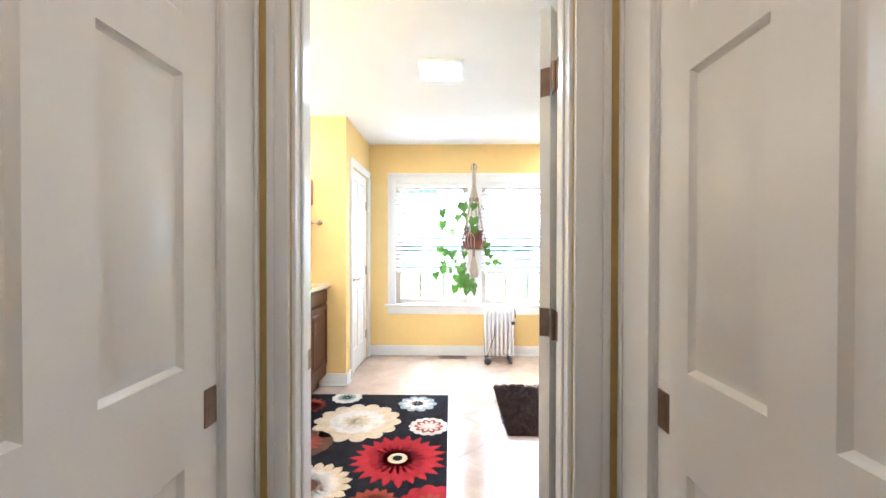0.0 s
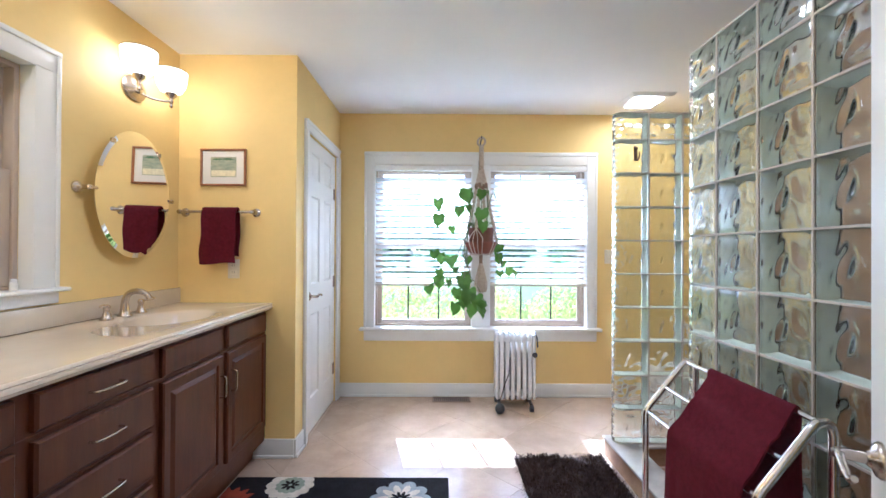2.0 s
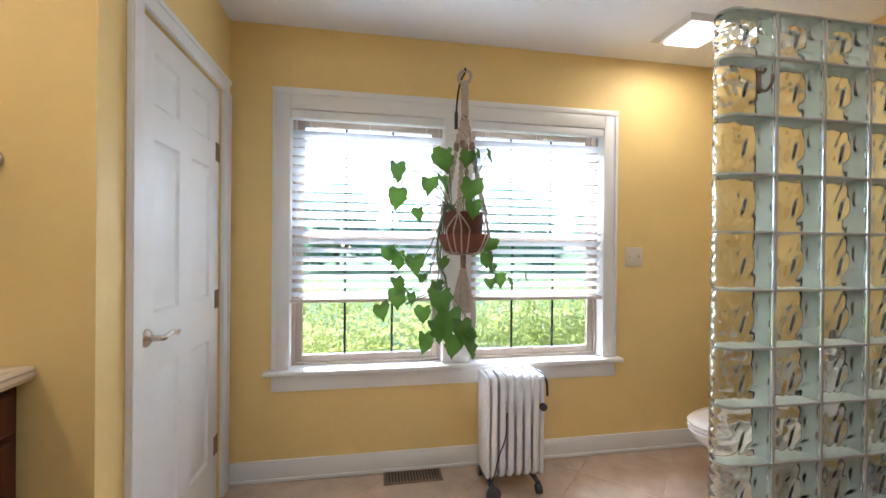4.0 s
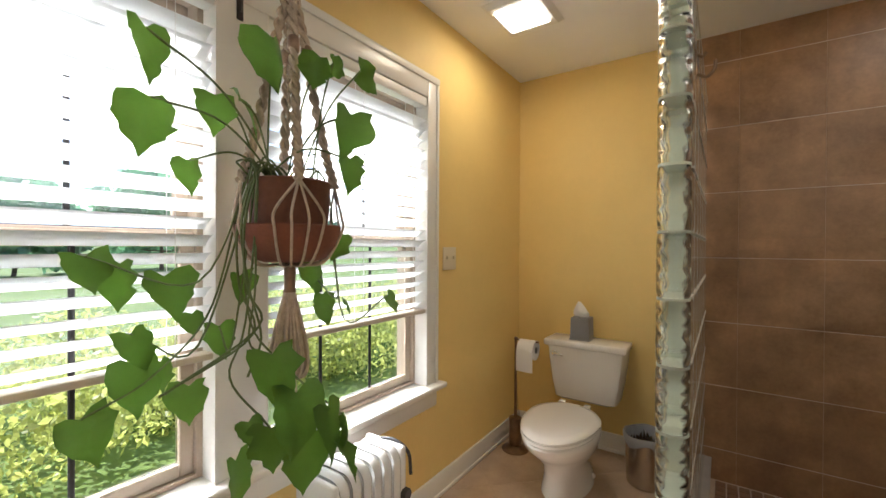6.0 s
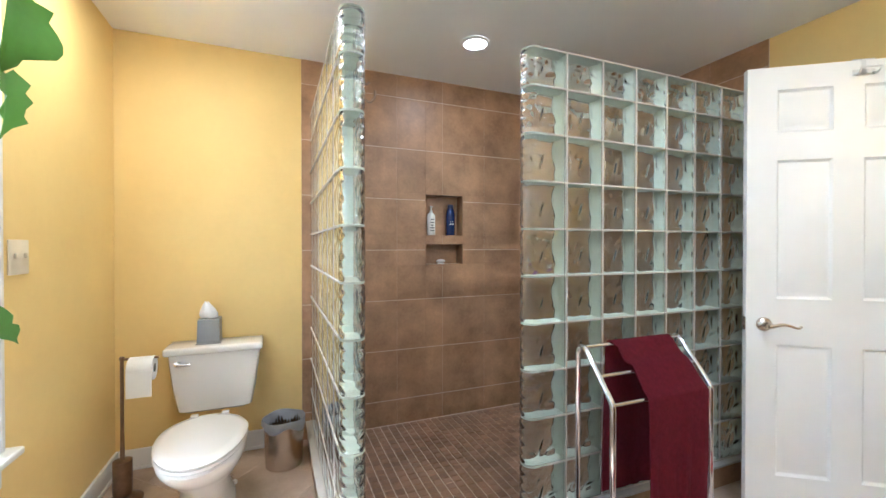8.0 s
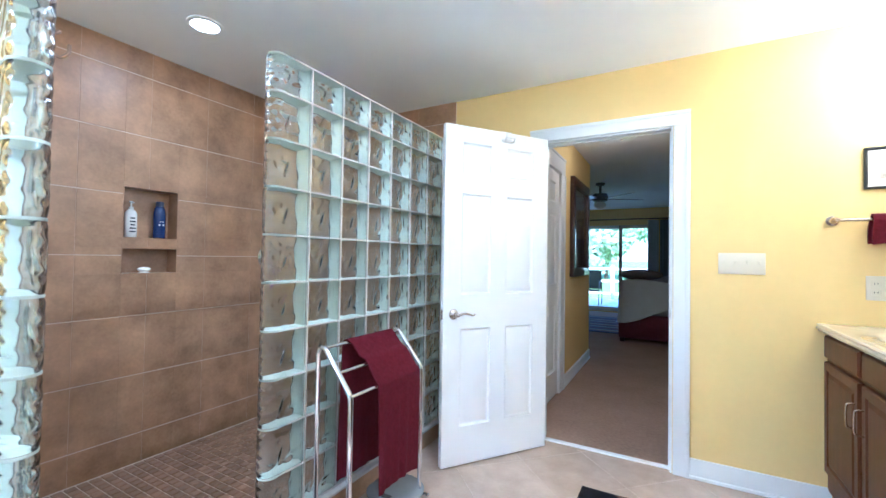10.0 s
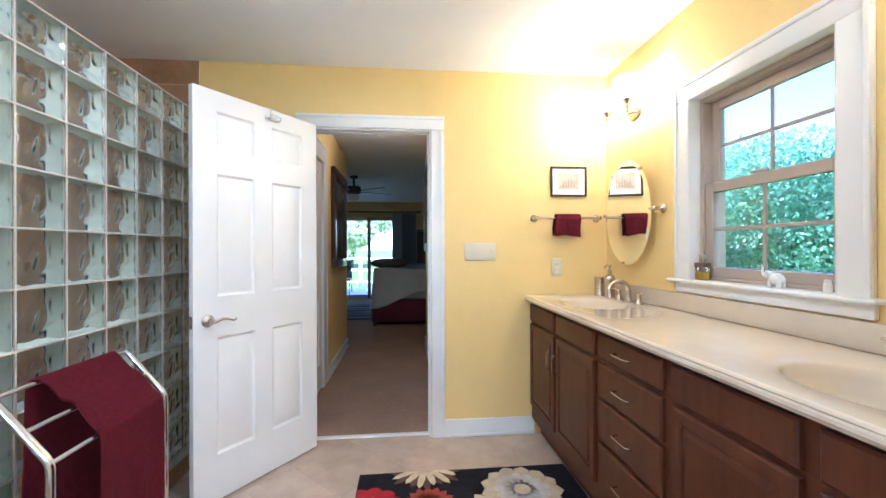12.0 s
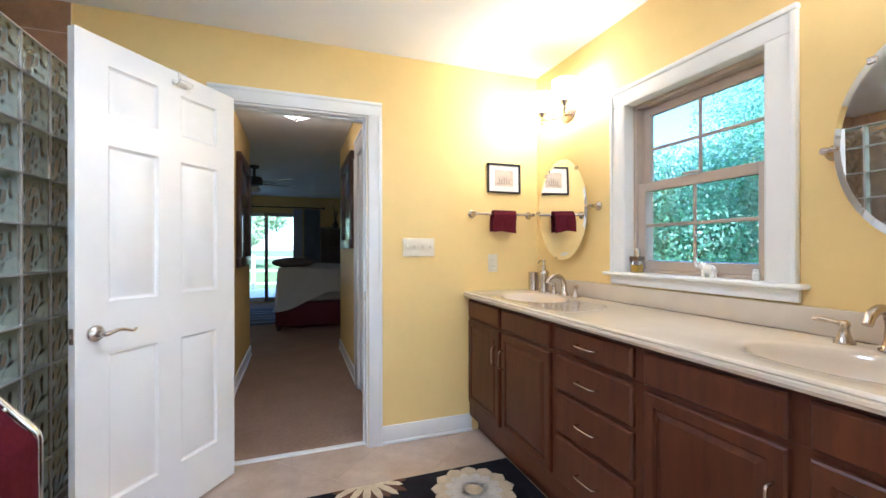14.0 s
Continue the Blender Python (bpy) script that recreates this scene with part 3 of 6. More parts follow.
def glass_panel(name, label, origin, rz, length):
    """A panel of glass blocks from its rounded free end to the wall, with mortar between the courses."""
    g = thing(name, label, "glass wall", origin, rz, kind="structure")
    rows = 10
    first = None
    ends = None
    ncol = int((length) / PITCH + .999)
    mort, joint = B(), B()
    for c in range(ncol):
        x0 = length - c * PITCH          # free end first
        x1 = max(0, x0 - PITCH)
        if x0 - x1 < .06:
            continue
        for r in range(rows):
            z = Z0 + (r + .5) * PITCH
            w = x0 - x1 - .0085
            if c == 0:
                if ends is None:
                    ends = part("glass_block", block_mesh(w, PITCH - .0085, True), BLOCKG, g, "", 60)
                    o = ends
                else:
                    o = new("glass_block", ends.data); o.parent = g
            elif w > PITCH - .02:
                if first is None:
                    first = part("glass_block", block_mesh(w, PITCH - .0085, False), BLOCKG, g, "", 60)
                    o = first
                else:
                    o = new("glass_block", first.data); o.parent = g
            else:
                o = part("glass_block", block_mesh(w, PITCH - .0085, False), BLOCKG, g, "", 60)
            o.matrix_basis = pose((x0 + x1) / 2 + (.0 if c else .004), 0, z)
            if r == rows - 1:
                o.matrix_basis = pose((x0 + x1) / 2 + (.0 if c else .004), 0, z - .019) @ Matrix.Diagonal((1, 1, .80, 1))
            o.visible_shadow = False
        if c:
            box(mort, x0 - .0035, x0 + .0035, -GT / 2 + .007, GT / 2 - .007, Z0, Z0 + rows * PITCH - .04)
            for y0, y1 in ((-GT / 2 + .003, -GT / 2 + .007), (GT / 2 - .007, GT / 2 - .003)):
                box(joint, x0 - .0037, x0 + .0037, y0, y1, Z0, Z0 + rows * PITCH - .04)
    for r in range(0, rows + 1):
        z = Z0 + r * PITCH - (.042 if r == rows else 0)
        box(mort, 0, length - .05, -GT / 2 + .007, GT / 2 - .007, z - .0035, z + .0035)
        for y0, y1 in ((-GT / 2 + .0025, -GT / 2 + .007), (GT / 2 - .007, GT / 2 - .0025)):
            box(joint, 0, length - .10, y0, y1, z - .0034, z + .0034)
        lathe(mort, [(GT / 2 - .004, z - .004), (GT / 2 - .004, z + .004)], 20, Matrix.Translation((length - .05, 0, 0)))
    part("block_sides", mort, MORTAR, g, "pale green sides of the hollow blocks")
    part("grout", joint, JOINT, g, "beige grout between the blocks")
    return g


glass_panel("wall_glass_west", "glass block shower wall with a rounded end", (GX + GT / 2, 0.008, 0), 90, 1.665)
glass_panel("wall_glass_north", "glass block shower wall beside the toilet", (EX - .008, GY + GT / 2, 0), 180, EX - .008 - GX + .005)

# kerb under the glass, tiled
bm = B(); box(bm, GX - .02, GX + GT + .02, .0, GY + GT + .02, 0, .108, .003); setting("shower_kerb_west", bm, BTILE, "brown tiled shower kerb", "kerb")
bm = B(); box(bm, GX + GT + .02, EX, GY - .02, GY + GT + .02, 0, .108, .003); setting("shower_kerb_north", bm, BTILE, "brown tiled shower kerb", "kerb")
CAP = mat("grey_stone_cap", (.50, .47, .43), .3, vary=.12, scale=12)
bm = B(); box(bm, GX - .03, GX + GT + .03, .0, GY + GT + .03, .108, .122, .004, 2); setting("kerb_cap_west", bm, CAP, "grey stone cap on the shower kerb", "kerb", 40)
bm = B(); box(bm, GX + GT + .03, EX, GY - .03, GY + GT + .03, .108, .122, .004, 2); setting("kerb_cap_north", bm, CAP, "grey stone cap on the shower kerb", "kerb", 40)
bm = B(); box(bm, GX + GT + .02, EX, 0, GY - .02, -.006, .004); setting("floor_shower", bm, BGROUT, "brown mosaic shower floor", "floor")
verts, faces = [], []
px = .052
for i in range(int((EX - GX - GT - .03) / px)):
    for k in range(int((GY - .03) / px)):
        x, y = GX + GT + .024 + i * px, .004 + k * px
        b = len(verts)
        s = .047
        verts += [(x, y, .004), (x + s, y, .004), (x + s, y + s, .004), (x, y + s, .004), (x + .003, y + .003, .010), (x + s - .003, y + .003, .010), (x + s - .003, y + s - .003, .010), (x + .003, y + s - .003, .010)]
        faces += [(b + 4, b + 5, b + 6, b + 7), (b, b + 1, b + 5, b + 4), (b + 1, b + 2, b + 6, b + 5), (b + 2, b + 3, b + 7, b + 6), (b + 3, b, b + 4, b + 7)]
me = bpy.data.meshes.new("mosaic_tiles")
me.from_pydata(verts, [], faces)
me.materials.append(MOSAIC)
tagged(new("mosaic_tiles", me), "small square brown mosaic tiles on the shower floor", "mosaic", kind="stuff")

# ---- vanity ----
CF, VX = -.345, WX + .003         # cabinet face, back
VTOP = .900


def raised_front(y0, y1, z0, z1, t=.02, flat=False):
    """A cabinet front in the plane x = 0, standing out to t."""
    bm = B()
    if flat:
        box(bm, 0, t, y0, y1, z0, z1)
        top = [f for f in bm.faces if f.normal.x > .5 or all(abs(v.co.x - t) < 1e-6 for v in f.verts)]
        bmesh.ops.inset_individual(bm, faces=top, thickness=.010, depth=.0)
        outer = [v for v in bm.verts if abs(v.co.x - t) < 1e-6 and (min(abs(v.co.y - y0), abs(v.co.y - y1)) < 1e-6 or min(abs(v.co.z - z0), abs(v.co.z - z1)) < 1e-6)]
        for v in outer:
            v.co.x = t - .007
        return bm
    box(bm, 0, t, y0, y1, z0, z1)
    top = [f for f in bm.faces if all(abs(v.co.x - t) < 1e-6 for v in f.verts)]
    outer = [v for f in top for v in f.verts]
    bmesh.ops.inset_individual(bm, faces=top, thickness=.008, depth=0)
    for v in outer:
        v.co.x = t - .005
    bmesh.ops.inset_individual(bm, faces=top, thickness=.047, depth=0)
    bmesh.ops.inset_individual(bm, faces=top, thickness=.006, depth=-.008)
    bmesh.ops.inset_individual(bm, faces=top, thickness=.008, depth=0)
    bmesh.ops.inset_individual(bm, faces=top, thickness=.026, depth=.008)
    return bm


def bow_pull(parent, p, q):
    """A slim arched pull between two points on a front, standing out along x."""
    p, q = Vector(p), Vector(q)
    o = Vector((.030, 0, 0))
    bm = B()
    tube(bm, curve_pts([p, p + o * .8 + (q - p) * .04, p + o + (q - p) * .14, p + o * 1.05 + (q - p) * .5, q + o + (p - q) * .14, q + o * .8 + (p - q) * .04, q], 4), .0042, 8)
    part("handle", bm, NICKEL, parent, "slim satin nickel bow pull", 60)


van = thing("vanity_cabinet", "long dark cherry vanity cabinet with doors and drawers", "cabinet", (CF, 0, 0))
bm = B(); box(bm, VX - CF, 0, .004, 2.411, .105, .77, .002); part("body", bm, WOOD, van)
bm = B(); box(bm, -.022, -.001, .004, 2.411, .77, VTOP - .002); part("top_rail", bm, WOOD, van)
bm = B(); box(bm, VX - CF, -.065, .004, 2.411, .001, .105); part("toe_kick", bm, WOOD, van)
units = [(.030, .458, 1), (.492, .950, -1), (1.482, 1.900, 1), (1.945, 2.380, -1)]
for y0, y1, hs in units:
    part("false_drawer", raised_front(y0, y1, .772, .882, flat=True), WOOD, van, smooth=20)
    dr = part("cabinet_door", raised_front(y0, y1, .205, .752), WOOD, van, smooth=20)
    hy = y1 - .028 if hs > 0 else y0 + .028
    bow_pull(dr, (.018, hy, .555), (.018, hy, .660))
for z0, z1 in ((.780, .882), (.610, .755), (.425, .590), (.205, .402)):
    dw = part("drawer", raised_front(.998, 1.432, z0, z1, flat=True), WOOD, van, smooth=20)
    bow_pull(dw, (.018, 1.155, (z0 + z1) / 2), (.018, 1.27, (z0 + z1) / 2))

# worktop with two moulded basins
CX0, CX1, CZ = WX + .002, -.312, .937
bm = B()
SINKS = ((-.575, .43), (-.575, 1.895))
RX, RY = .165, .225
NA = 64


def rect_hit(cx, cy, a, x0, x1, y0, y1):
    dx, dy = math.cos(a), math.sin(a)
    t = min(((x1 - cx) / dx if dx > 1e-9 else (x0 - cx) / dx if dx < -1e-9 else 9), ((y1 - cy) / dy if dy > 1e-9 else (y0 - cy) / dy if dy < -1e-9 else 9))
    return cx + t * dx, cy + t * dy


for (cx, cy), (ya, yb) in zip(SINKS, ((.003, 1.205), (1.205, 2.412))):
    angs = sorted([2 * math.pi * k / NA for k in range(NA)] + [math.atan2(y - cy, x - cx) % (2 * math.pi) for x in (CX0, CX1) for y in (ya, yb)])
    outer = [bm.verts.new((*rect_hit(cx, cy, a, CX0, CX1, ya, yb), CZ)) for a in angs]
    prof = [(1.22, 0), (1.17, -.003), (1.05, -.004), (1.0, -.012), (.95, -.035), (.86, -.075), (.70, -.11), (.45, -.135), (.15, -.145)]
    prev = outer
    for s, dz in prof:
        ring = [bm.verts.new((cx + RX * s * math.cos(a), cy + RY * s * math.sin(a), CZ + dz)) for a in angs]
        for i in range(len(angs)):
            j = (i + 1) % len(angs)
            bm.faces.new((prev[i], prev[j], ring[j], ring[i]))
        prev = ring
    bm.faces.new(prev)
front = [(CX1, CZ), (CX1 + .006, CZ - .003), (CX1 + .008, CZ - .009), (CX1 + .004, CZ - .013), (CX1 + .010, CZ - .017), (CX1 + .010, CZ - .026), (CX1 + .004, CZ - .030), (CX1 + .002, CZ - .037), (CX1 - .03, CZ - .037)]
for (xa, za), (xb, zb) in zip(front, front[1:]):
    v = [bm.verts.new(p) for p in ((xa, .003, za), (xa, 2.412, za), (xb, 2.412, zb), (xb, .003, zb))]
    bm.faces.new(v)
bmesh.ops.remove_doubles(bm, verts=bm.verts, dist=1e-5)
bmesh.ops.recalc_face_normals(bm, faces=bm.faces)
top = thing("vanity_worktop", "glossy cream cultured marble worktop with two moulded oval basins", "worktop")
part("slab", bm, CREAM, top, smooth=50)
bm = B(); box(bm, CX0, CX0 + .018, .003, 2.412, CZ + .001, 1.028, .004, 2); part("backsplash", bm, CREAM, top, smooth=40)
for cx, cy in SINKS:
    bm = lathe(B(), [(.021, 0), (.021, .003), (.012, .004), (.011, .001)], 20, Matrix.Translation((cx, cy, CZ - .1445))); part("drain", bm, CHROME, top, "chrome drain ring", 40)


def faucet(cy):
    f = thing("faucet", "brushed nickel widespread faucet with two lever handles", "faucet", (CX0 + .085, cy, CZ), group="faucets on the vanity")
    bm = lathe(B(), [(.029, .0005), (.029, .006), (.022, .012), (.018, .03), (.016, .06)], 24)
    tube(bm, curve_pts([(0, 0, .05), (.002, 0, .075), (.020, 0, .108), (.060, 0, .121), (.100, 0, .108), (.120, 0, .082)], 6), .013, 14, radii=[.016 - .004 * i / 30 for i in range(31)])
    part("spout", bm, NICKEL, f, smooth=60)
    for s in (-1, 1):
        bm = lathe(B(), [(.026, .0005), (.026, .005), (.019, .014), (.013, .035), (.012, .048), (.015, .055), (.013, .064), (.006, .07)], 20, Matrix.Translation((0, s * .105, 0)))
        hd = part("handle_base", bm, NICKEL, f, smooth=60)
        bm = B()
        tube(bm, curve_pts([(0, s * .105, .060), (.012, s * .125, .064), (.02, s * .15, .068), (.024, s * .172, .066)], 4), .006, 8, radii=[.006, .006, .006, .0065, .007, .0075, .008, .008, .008, .0075, .007, .006, .004])
        part("lever", bm, NICKEL, hd, smooth=60)
    return f


faucet(.43)
faucet(1.890)


def pump_bottle(x, y):
    p = thing("soap_dispenser", "brushed metal soap dispenser with a pump on the worktop", "soap dispenser", (x, y, CZ))
    bm = lathe(B(), [(.032, .0005), (.033, .004), (.031, .010), (.031, .100), (.033, .108), (.033, .130), (.026, .142), (.015, .148)], 24); part("bottle", bm, NICKEL, p, smooth=40)
    bm = lathe(B(), [(.014, .148), (.014, .175), (.008, .177), (.008, .198), (.011, .200), (.011, .212)], 16)
    tube(bm, curve_pts([(0, 0, .206), (.0, -.03, .208), (.0, -.058, .198), (.0, -.066, .186)], 4), .0048, 8)
    part("pump", bm, NICKEL, p, smooth=50)


pump_bottle(-.785, .225)
bm = lathe(B(), [(.034, .0005), (.035, .004), (.033, .008), (.033, .112), (.035, .118), (.035, .125), (.030, .125), (.029, .012)], 24)
solo("tumbler", bm, NICKEL, "brushed metal tumbler on the worktop", "tumbler", 40, m=Matrix.Translation((-.775, .115, CZ)))


def mirror_oval(cy, cz, tilt):
    """An oval pivot mirror with a bevelled edge on two wall posts."""
    t = thing("pivot_mirror", "oval frameless mirror on nickel wall pivots", "mirror", (WX, cy, 0), group="mirrors over the vanity")
    bm = B()
    n = 72
    A, Bz = .245, .315
    prof = [(.0, .0), (.925, .0), (1.0, -.004), (1.0, -.008)]
    m = Matrix.Translation((.062, 0, cz)) @ Matrix.Rotation(radians(tilt), 4, 'Y')
    c = bm.verts.new(m @ Vector((.003, 0, 0)))
    prev = None
    for s, dx in prof[1:]:
        ring = [bm.verts.new(m @ Vector((.003 + dx, s * A * math.cos(2 * math.pi * k / n), s * Bz * math.sin(2 * math.pi * k / n)))) for k in range(n)]
        for k in range(n):
            j = (k + 1) % n
            if prev is None:
                bm.faces.new((c, ring[k], ring[j]))
            else:
                bm.faces.new((prev[k], ring[k], ring[j], prev[j]))
        prev = ring
    bm.faces.new(prev[::-1])
    part("mirror_glass", bm, MIRROR, t, smooth=1)
    for s in (-1, 1):
        bm = lathe(B(), [(.026, .001), (.026, .006), (.020, .012), (.012, .018), (.010, .055), (.013, .060), (.010, .066)], 20, Matrix.Translation((0, s * (A + .025), cz)) @ Matrix.Rotation(radians(90), 4, 'Y'))
        tube(bm, [(.062, s * (A + .025), cz), (.062, s * (A - .01), cz)], .007, 10)
        part("pivot_post", bm, NICKEL, t, smooth=50)
    for s in (-1, 1):
        bm = B(); box(bm, -.008, .006, s * .152 - .012, s * .152 + .012, .226, .247, .003, 2, m)
        part("clip", bm, NICKEL, t)


mirror_oval(.365, 1.468, 1)
mirror_oval(1.992, 1.530, 1)


def towel_bar(name, x0, x1, y, side, z, label):
    t = thing(name, label, "towel bar", (0, y, z))
    for x in (x0, x1):
        bm = lathe(B(), [(.026, .001), (.026, .006), (.018, .012), (.011, .018), (.011, .058), (.014, .064), (.010, .072)], 20, Matrix.Translation((x, 0, 0)) @ Matrix.Rotation(radians(-90 * side), 4, 'X'))
        part("post", bm, NICKEL, t, smooth=50)
    bm = B(); tube(bm, [(x0, side * .062, 0), (x1, side * .062, 0)], .0085, 12); part("bar", bm, NICKEL, t, smooth=60)


def hung_towel(name, label, x0, x1, y, z, front, back, side, seed, axis="x", thick=.010, ripple=.005):
    """A towel folded over a bar, with soft folds: front and back are the lengths of its two halves."""
    bm = B()
    rnd = random.Random(seed)
    ph = [rnd.uniform(0, 6.28) for _ in range(6)]
    nu, r = 18, .014
    prof = []
    for k in range(15):
        prof.append((-1, back * (1 - k / 14)))
    for k in range(1, 6):
        prof.append((math.cos(math.pi * (1 - k / 6)), -.0 - math.sin(math.pi * k / 6)))
    for k in range(15):
        prof.append((1, front * k / 14))
    grid = []
    for i, (s, d) in enumerate(prof):
        row = []
        for j in range(nu + 1):
            u = j / nu
            drop = max(0, d)
            amp = ripple * min(1, drop / .15)
            w = amp * (math.sin(u * 9 + ph[0]) + .6 * math.sin(u * 17 + ph[1] + drop * 5))
            off = s * (r + .004 * (drop > 0)) * side + (w + .003) * (1 if s * side > 0 else -.5) * (1 if d > 0 else 0)
            zz = -d if d >= 0 else -d * r
            xx = x0 + (x1 - x0) * u + (.006 * math.sin(drop * 9 + ph[2]) + .012 * (u - .5) * drop) + .004 * math.sin(drop * 30 + ph[3]) * (u in (0, 1))
            zz += .006 * math.sin(u * 5 + ph[4]) * (drop / max(front, back))
            row.append(bm.verts.new((xx, y + off, z + zz) if axis == "x" else (y + off, xx, z + zz)))
        grid.append(row)
    for a, b in zip(grid, grid[1:]):
        for j in range(nu):
            bm.faces.new((a[j], a[j + 1], b[j + 1], b[j]))
    bmesh.ops.recalc_face_normals(bm, faces=bm.faces)
    bmesh.ops.solidify(bm, geom=bm.faces[:], thickness=-thick)
    return solo(name, bm, TERRY, label, "towel", 60)


towel_bar("towel_bar", -.835, -.405, AY, -1, 1.483, "brushed nickel towel bar on the yellow alcove wall")
hung_towel("hand_towel", "burgundy hand towel folded over the nickel bar", -.690, -.49, AY - .062, 1.486, .31, .27, -1, 3)
towel_bar("towel_bar", -.805, -.365, 0, 1, 1.458, "brushed nickel towel bar on the yellow door wall")
hung_towel("wash_cloth", "small burgundy wash cloth folded over the nickel bar", -.655, -.485, .062, 1.461, .125, .12, 1, 5)


def picture(name, label, x0, x1, z0, z1, y, side, frame_mat, fw, art):
    t = thing(name, label, "picture", (0, y, 0))

    def bx(a0, a1, b0, b1, d0, d1, bev=.003):
        lo, hi = sorted((side * d0, side * d1))
        return box(B(), a0, a1, lo, hi, b0, b1, bev)
    for p in ((x0, x1, z1 - fw, z1), (x0, x1, z0, z0 + fw), (x0, x0 + fw, z0 + fw, z1 - fw), (x1 - fw, x1, z0 + fw, z1 - fw)):
        part("frame", bx(*p, .002, .020), frame_mat, t)
    part("mat_board", bx(x0 + fw, x1 - fw, z0 + fw, z1 - fw, .003, .008, 0), mat("mat_board_" + name, (.78, .76, .72), .8, vary=.02, scale=10), t, "off-white mat board")
    w, h = x1 - x0, z1 - z0
    a = (x0 + w * .22, x1 - w * .22, z0 + h * .24, z1 - h * .22)
    if art == "beach":
        part("print", bx(*a, .008, .0095, 0), mat("print_sea", (.50, .50, .35), .6, second=(.24, .30, .23), scale=18, stretch=(1, 1, 4)), t, "pale green beach print")
        part("print_sand", bx(a[0] + .004, a[1] - .004, a[2] + .004, a[2] + .04, .0095, .0102, 0), mat("print_sand", (.80, .74, .52), .6, vary=.2, scale=30), t, "sandy strip of the print")
        for px, ln in ((.22, 1), (.33, 1), (.62, -1), (.74, -1)):
            bm = B()
            cx = a[0] + (a[1] - a[0]) * px
            for q in range(5):
                g = radians(20 + 35 * q)
                tube(bm, [(cx, side * .0103, a[3] - .018), (cx + .014 * math.cos(g), side * .0105, a[3] - .018 + .012 * math.sin(g)), (cx + .024 * math.cos(g), side * .0105, a[3] - .022 + .010 * math.sin(g))], .0018, 5)
            part("palm_print", bm, mat("print_green", (.10, .22, .10), .7), t)
    else:
        part("print", bx(*a, .008, .0095, 0), mat("print_sepia", (.58, .52, .43), .7, second=(.42, .33, .26), scale=25), t, "faint sepia print of a building")
        bm = B()
        for k in range(5):
            lo, hi = sorted((side * .0095, side * .0105))
            xx = a[0] + (a[1] - a[0]) * (.2 + .13 * k)
            box(bm, xx, xx + .008, lo, hi, a[2] + .02, a[2] + .045 + .02 * math.sin(k * 2.2) ** 2)
        lo, hi = sorted((side * .0095, side * .0105))
        box(bm, a[0] + .015, a[1] - .012, lo, hi, a[2] + .014, a[2] + .019)
        part("drawn_lines", bm, mat("sepia_ink", (.33, .26, .22), .8), t)
    return t


ORANGEW = mat("honey_wood_frame", (.33, .13, .045), .35, vary=.2, scale=20)
picture("framed_print", "beach print in a honey wood frame on the yellow wall", -.742, -.466, 1.645, 1.870, AY, -1, ORANGEW, .012, "beach")
picture("framed_drawing", "sepia drawing in a thin black frame on the yellow wall", -.735, -.480, 1.610, 1.815, 0, 1, BLACK, .012, "sepia")


def sconce(cy, mirrored):
    """A two-light sconce: an oval plate, curved arms, cups and bell shades."""
    s = thing("wall_sconce", "nickel wall sconce with two frosted glass shades, lit", "wall lamp", (WX, cy, 2.09), group="sconces over the vanity")
    bm = lathe(B(), [(.062, .001), (.062, .008), (.052, .016), (.030, .022), (.018, .03)], 28, Matrix.Rotation(radians(90), 4, 'Y') @ Matrix.Diagonal((1, 1.35, 1, 1)))
    part("backplate", bm, NICKEL, s, smooth=50)
    for sd in (-1, 1):
        y = sd * .118
        bm = B()
        tube(bm, curve_pts([(.02, 0, -.01), (.06, sd * .03, -.035), (.10, sd * .08, -.035), (.118, y, -.02)], 6), .007, 10)
        lathe(bm, [(.004, -.06), (.010, -.05), (.006, -.04), (.012, -.028), (.010, -.01), (.026, .006), (.030, .022), (.026, .022)], 20, Matrix.Translation((.118, y, 0)))
        part("arm", bm, NICKEL, s, smooth=50)
        bm = lathe(B(), [(.026, .018), (.050, .03), (.067, .058), (.075, .098), (.078, .140), (.075, .140), (.072, .098), (.064, .059), (.047, .034), (.022, .022)], 28, Matrix.Translation((.118, y, 0)), cap=False)
        part("shade", bm, SHADE, s, "frosted white glass bell shade", 60).visible_shadow = False
        part("shade_rim", lathe(B(), [(.0785, .137), (.0785, .142), (.0745, .142), (.0745, .137)], 28, Matrix.Translation((.118, y, 0))), NICKEL, s, "", 40)
        lamp("sconce_bulb", 'POINT', 3.1 if mirrored else .55, pose(WX + .118, cy + y, 2.16), (1, .79, .52), radius=.035)


sconce(.365, True)
sconce(2.045, False)


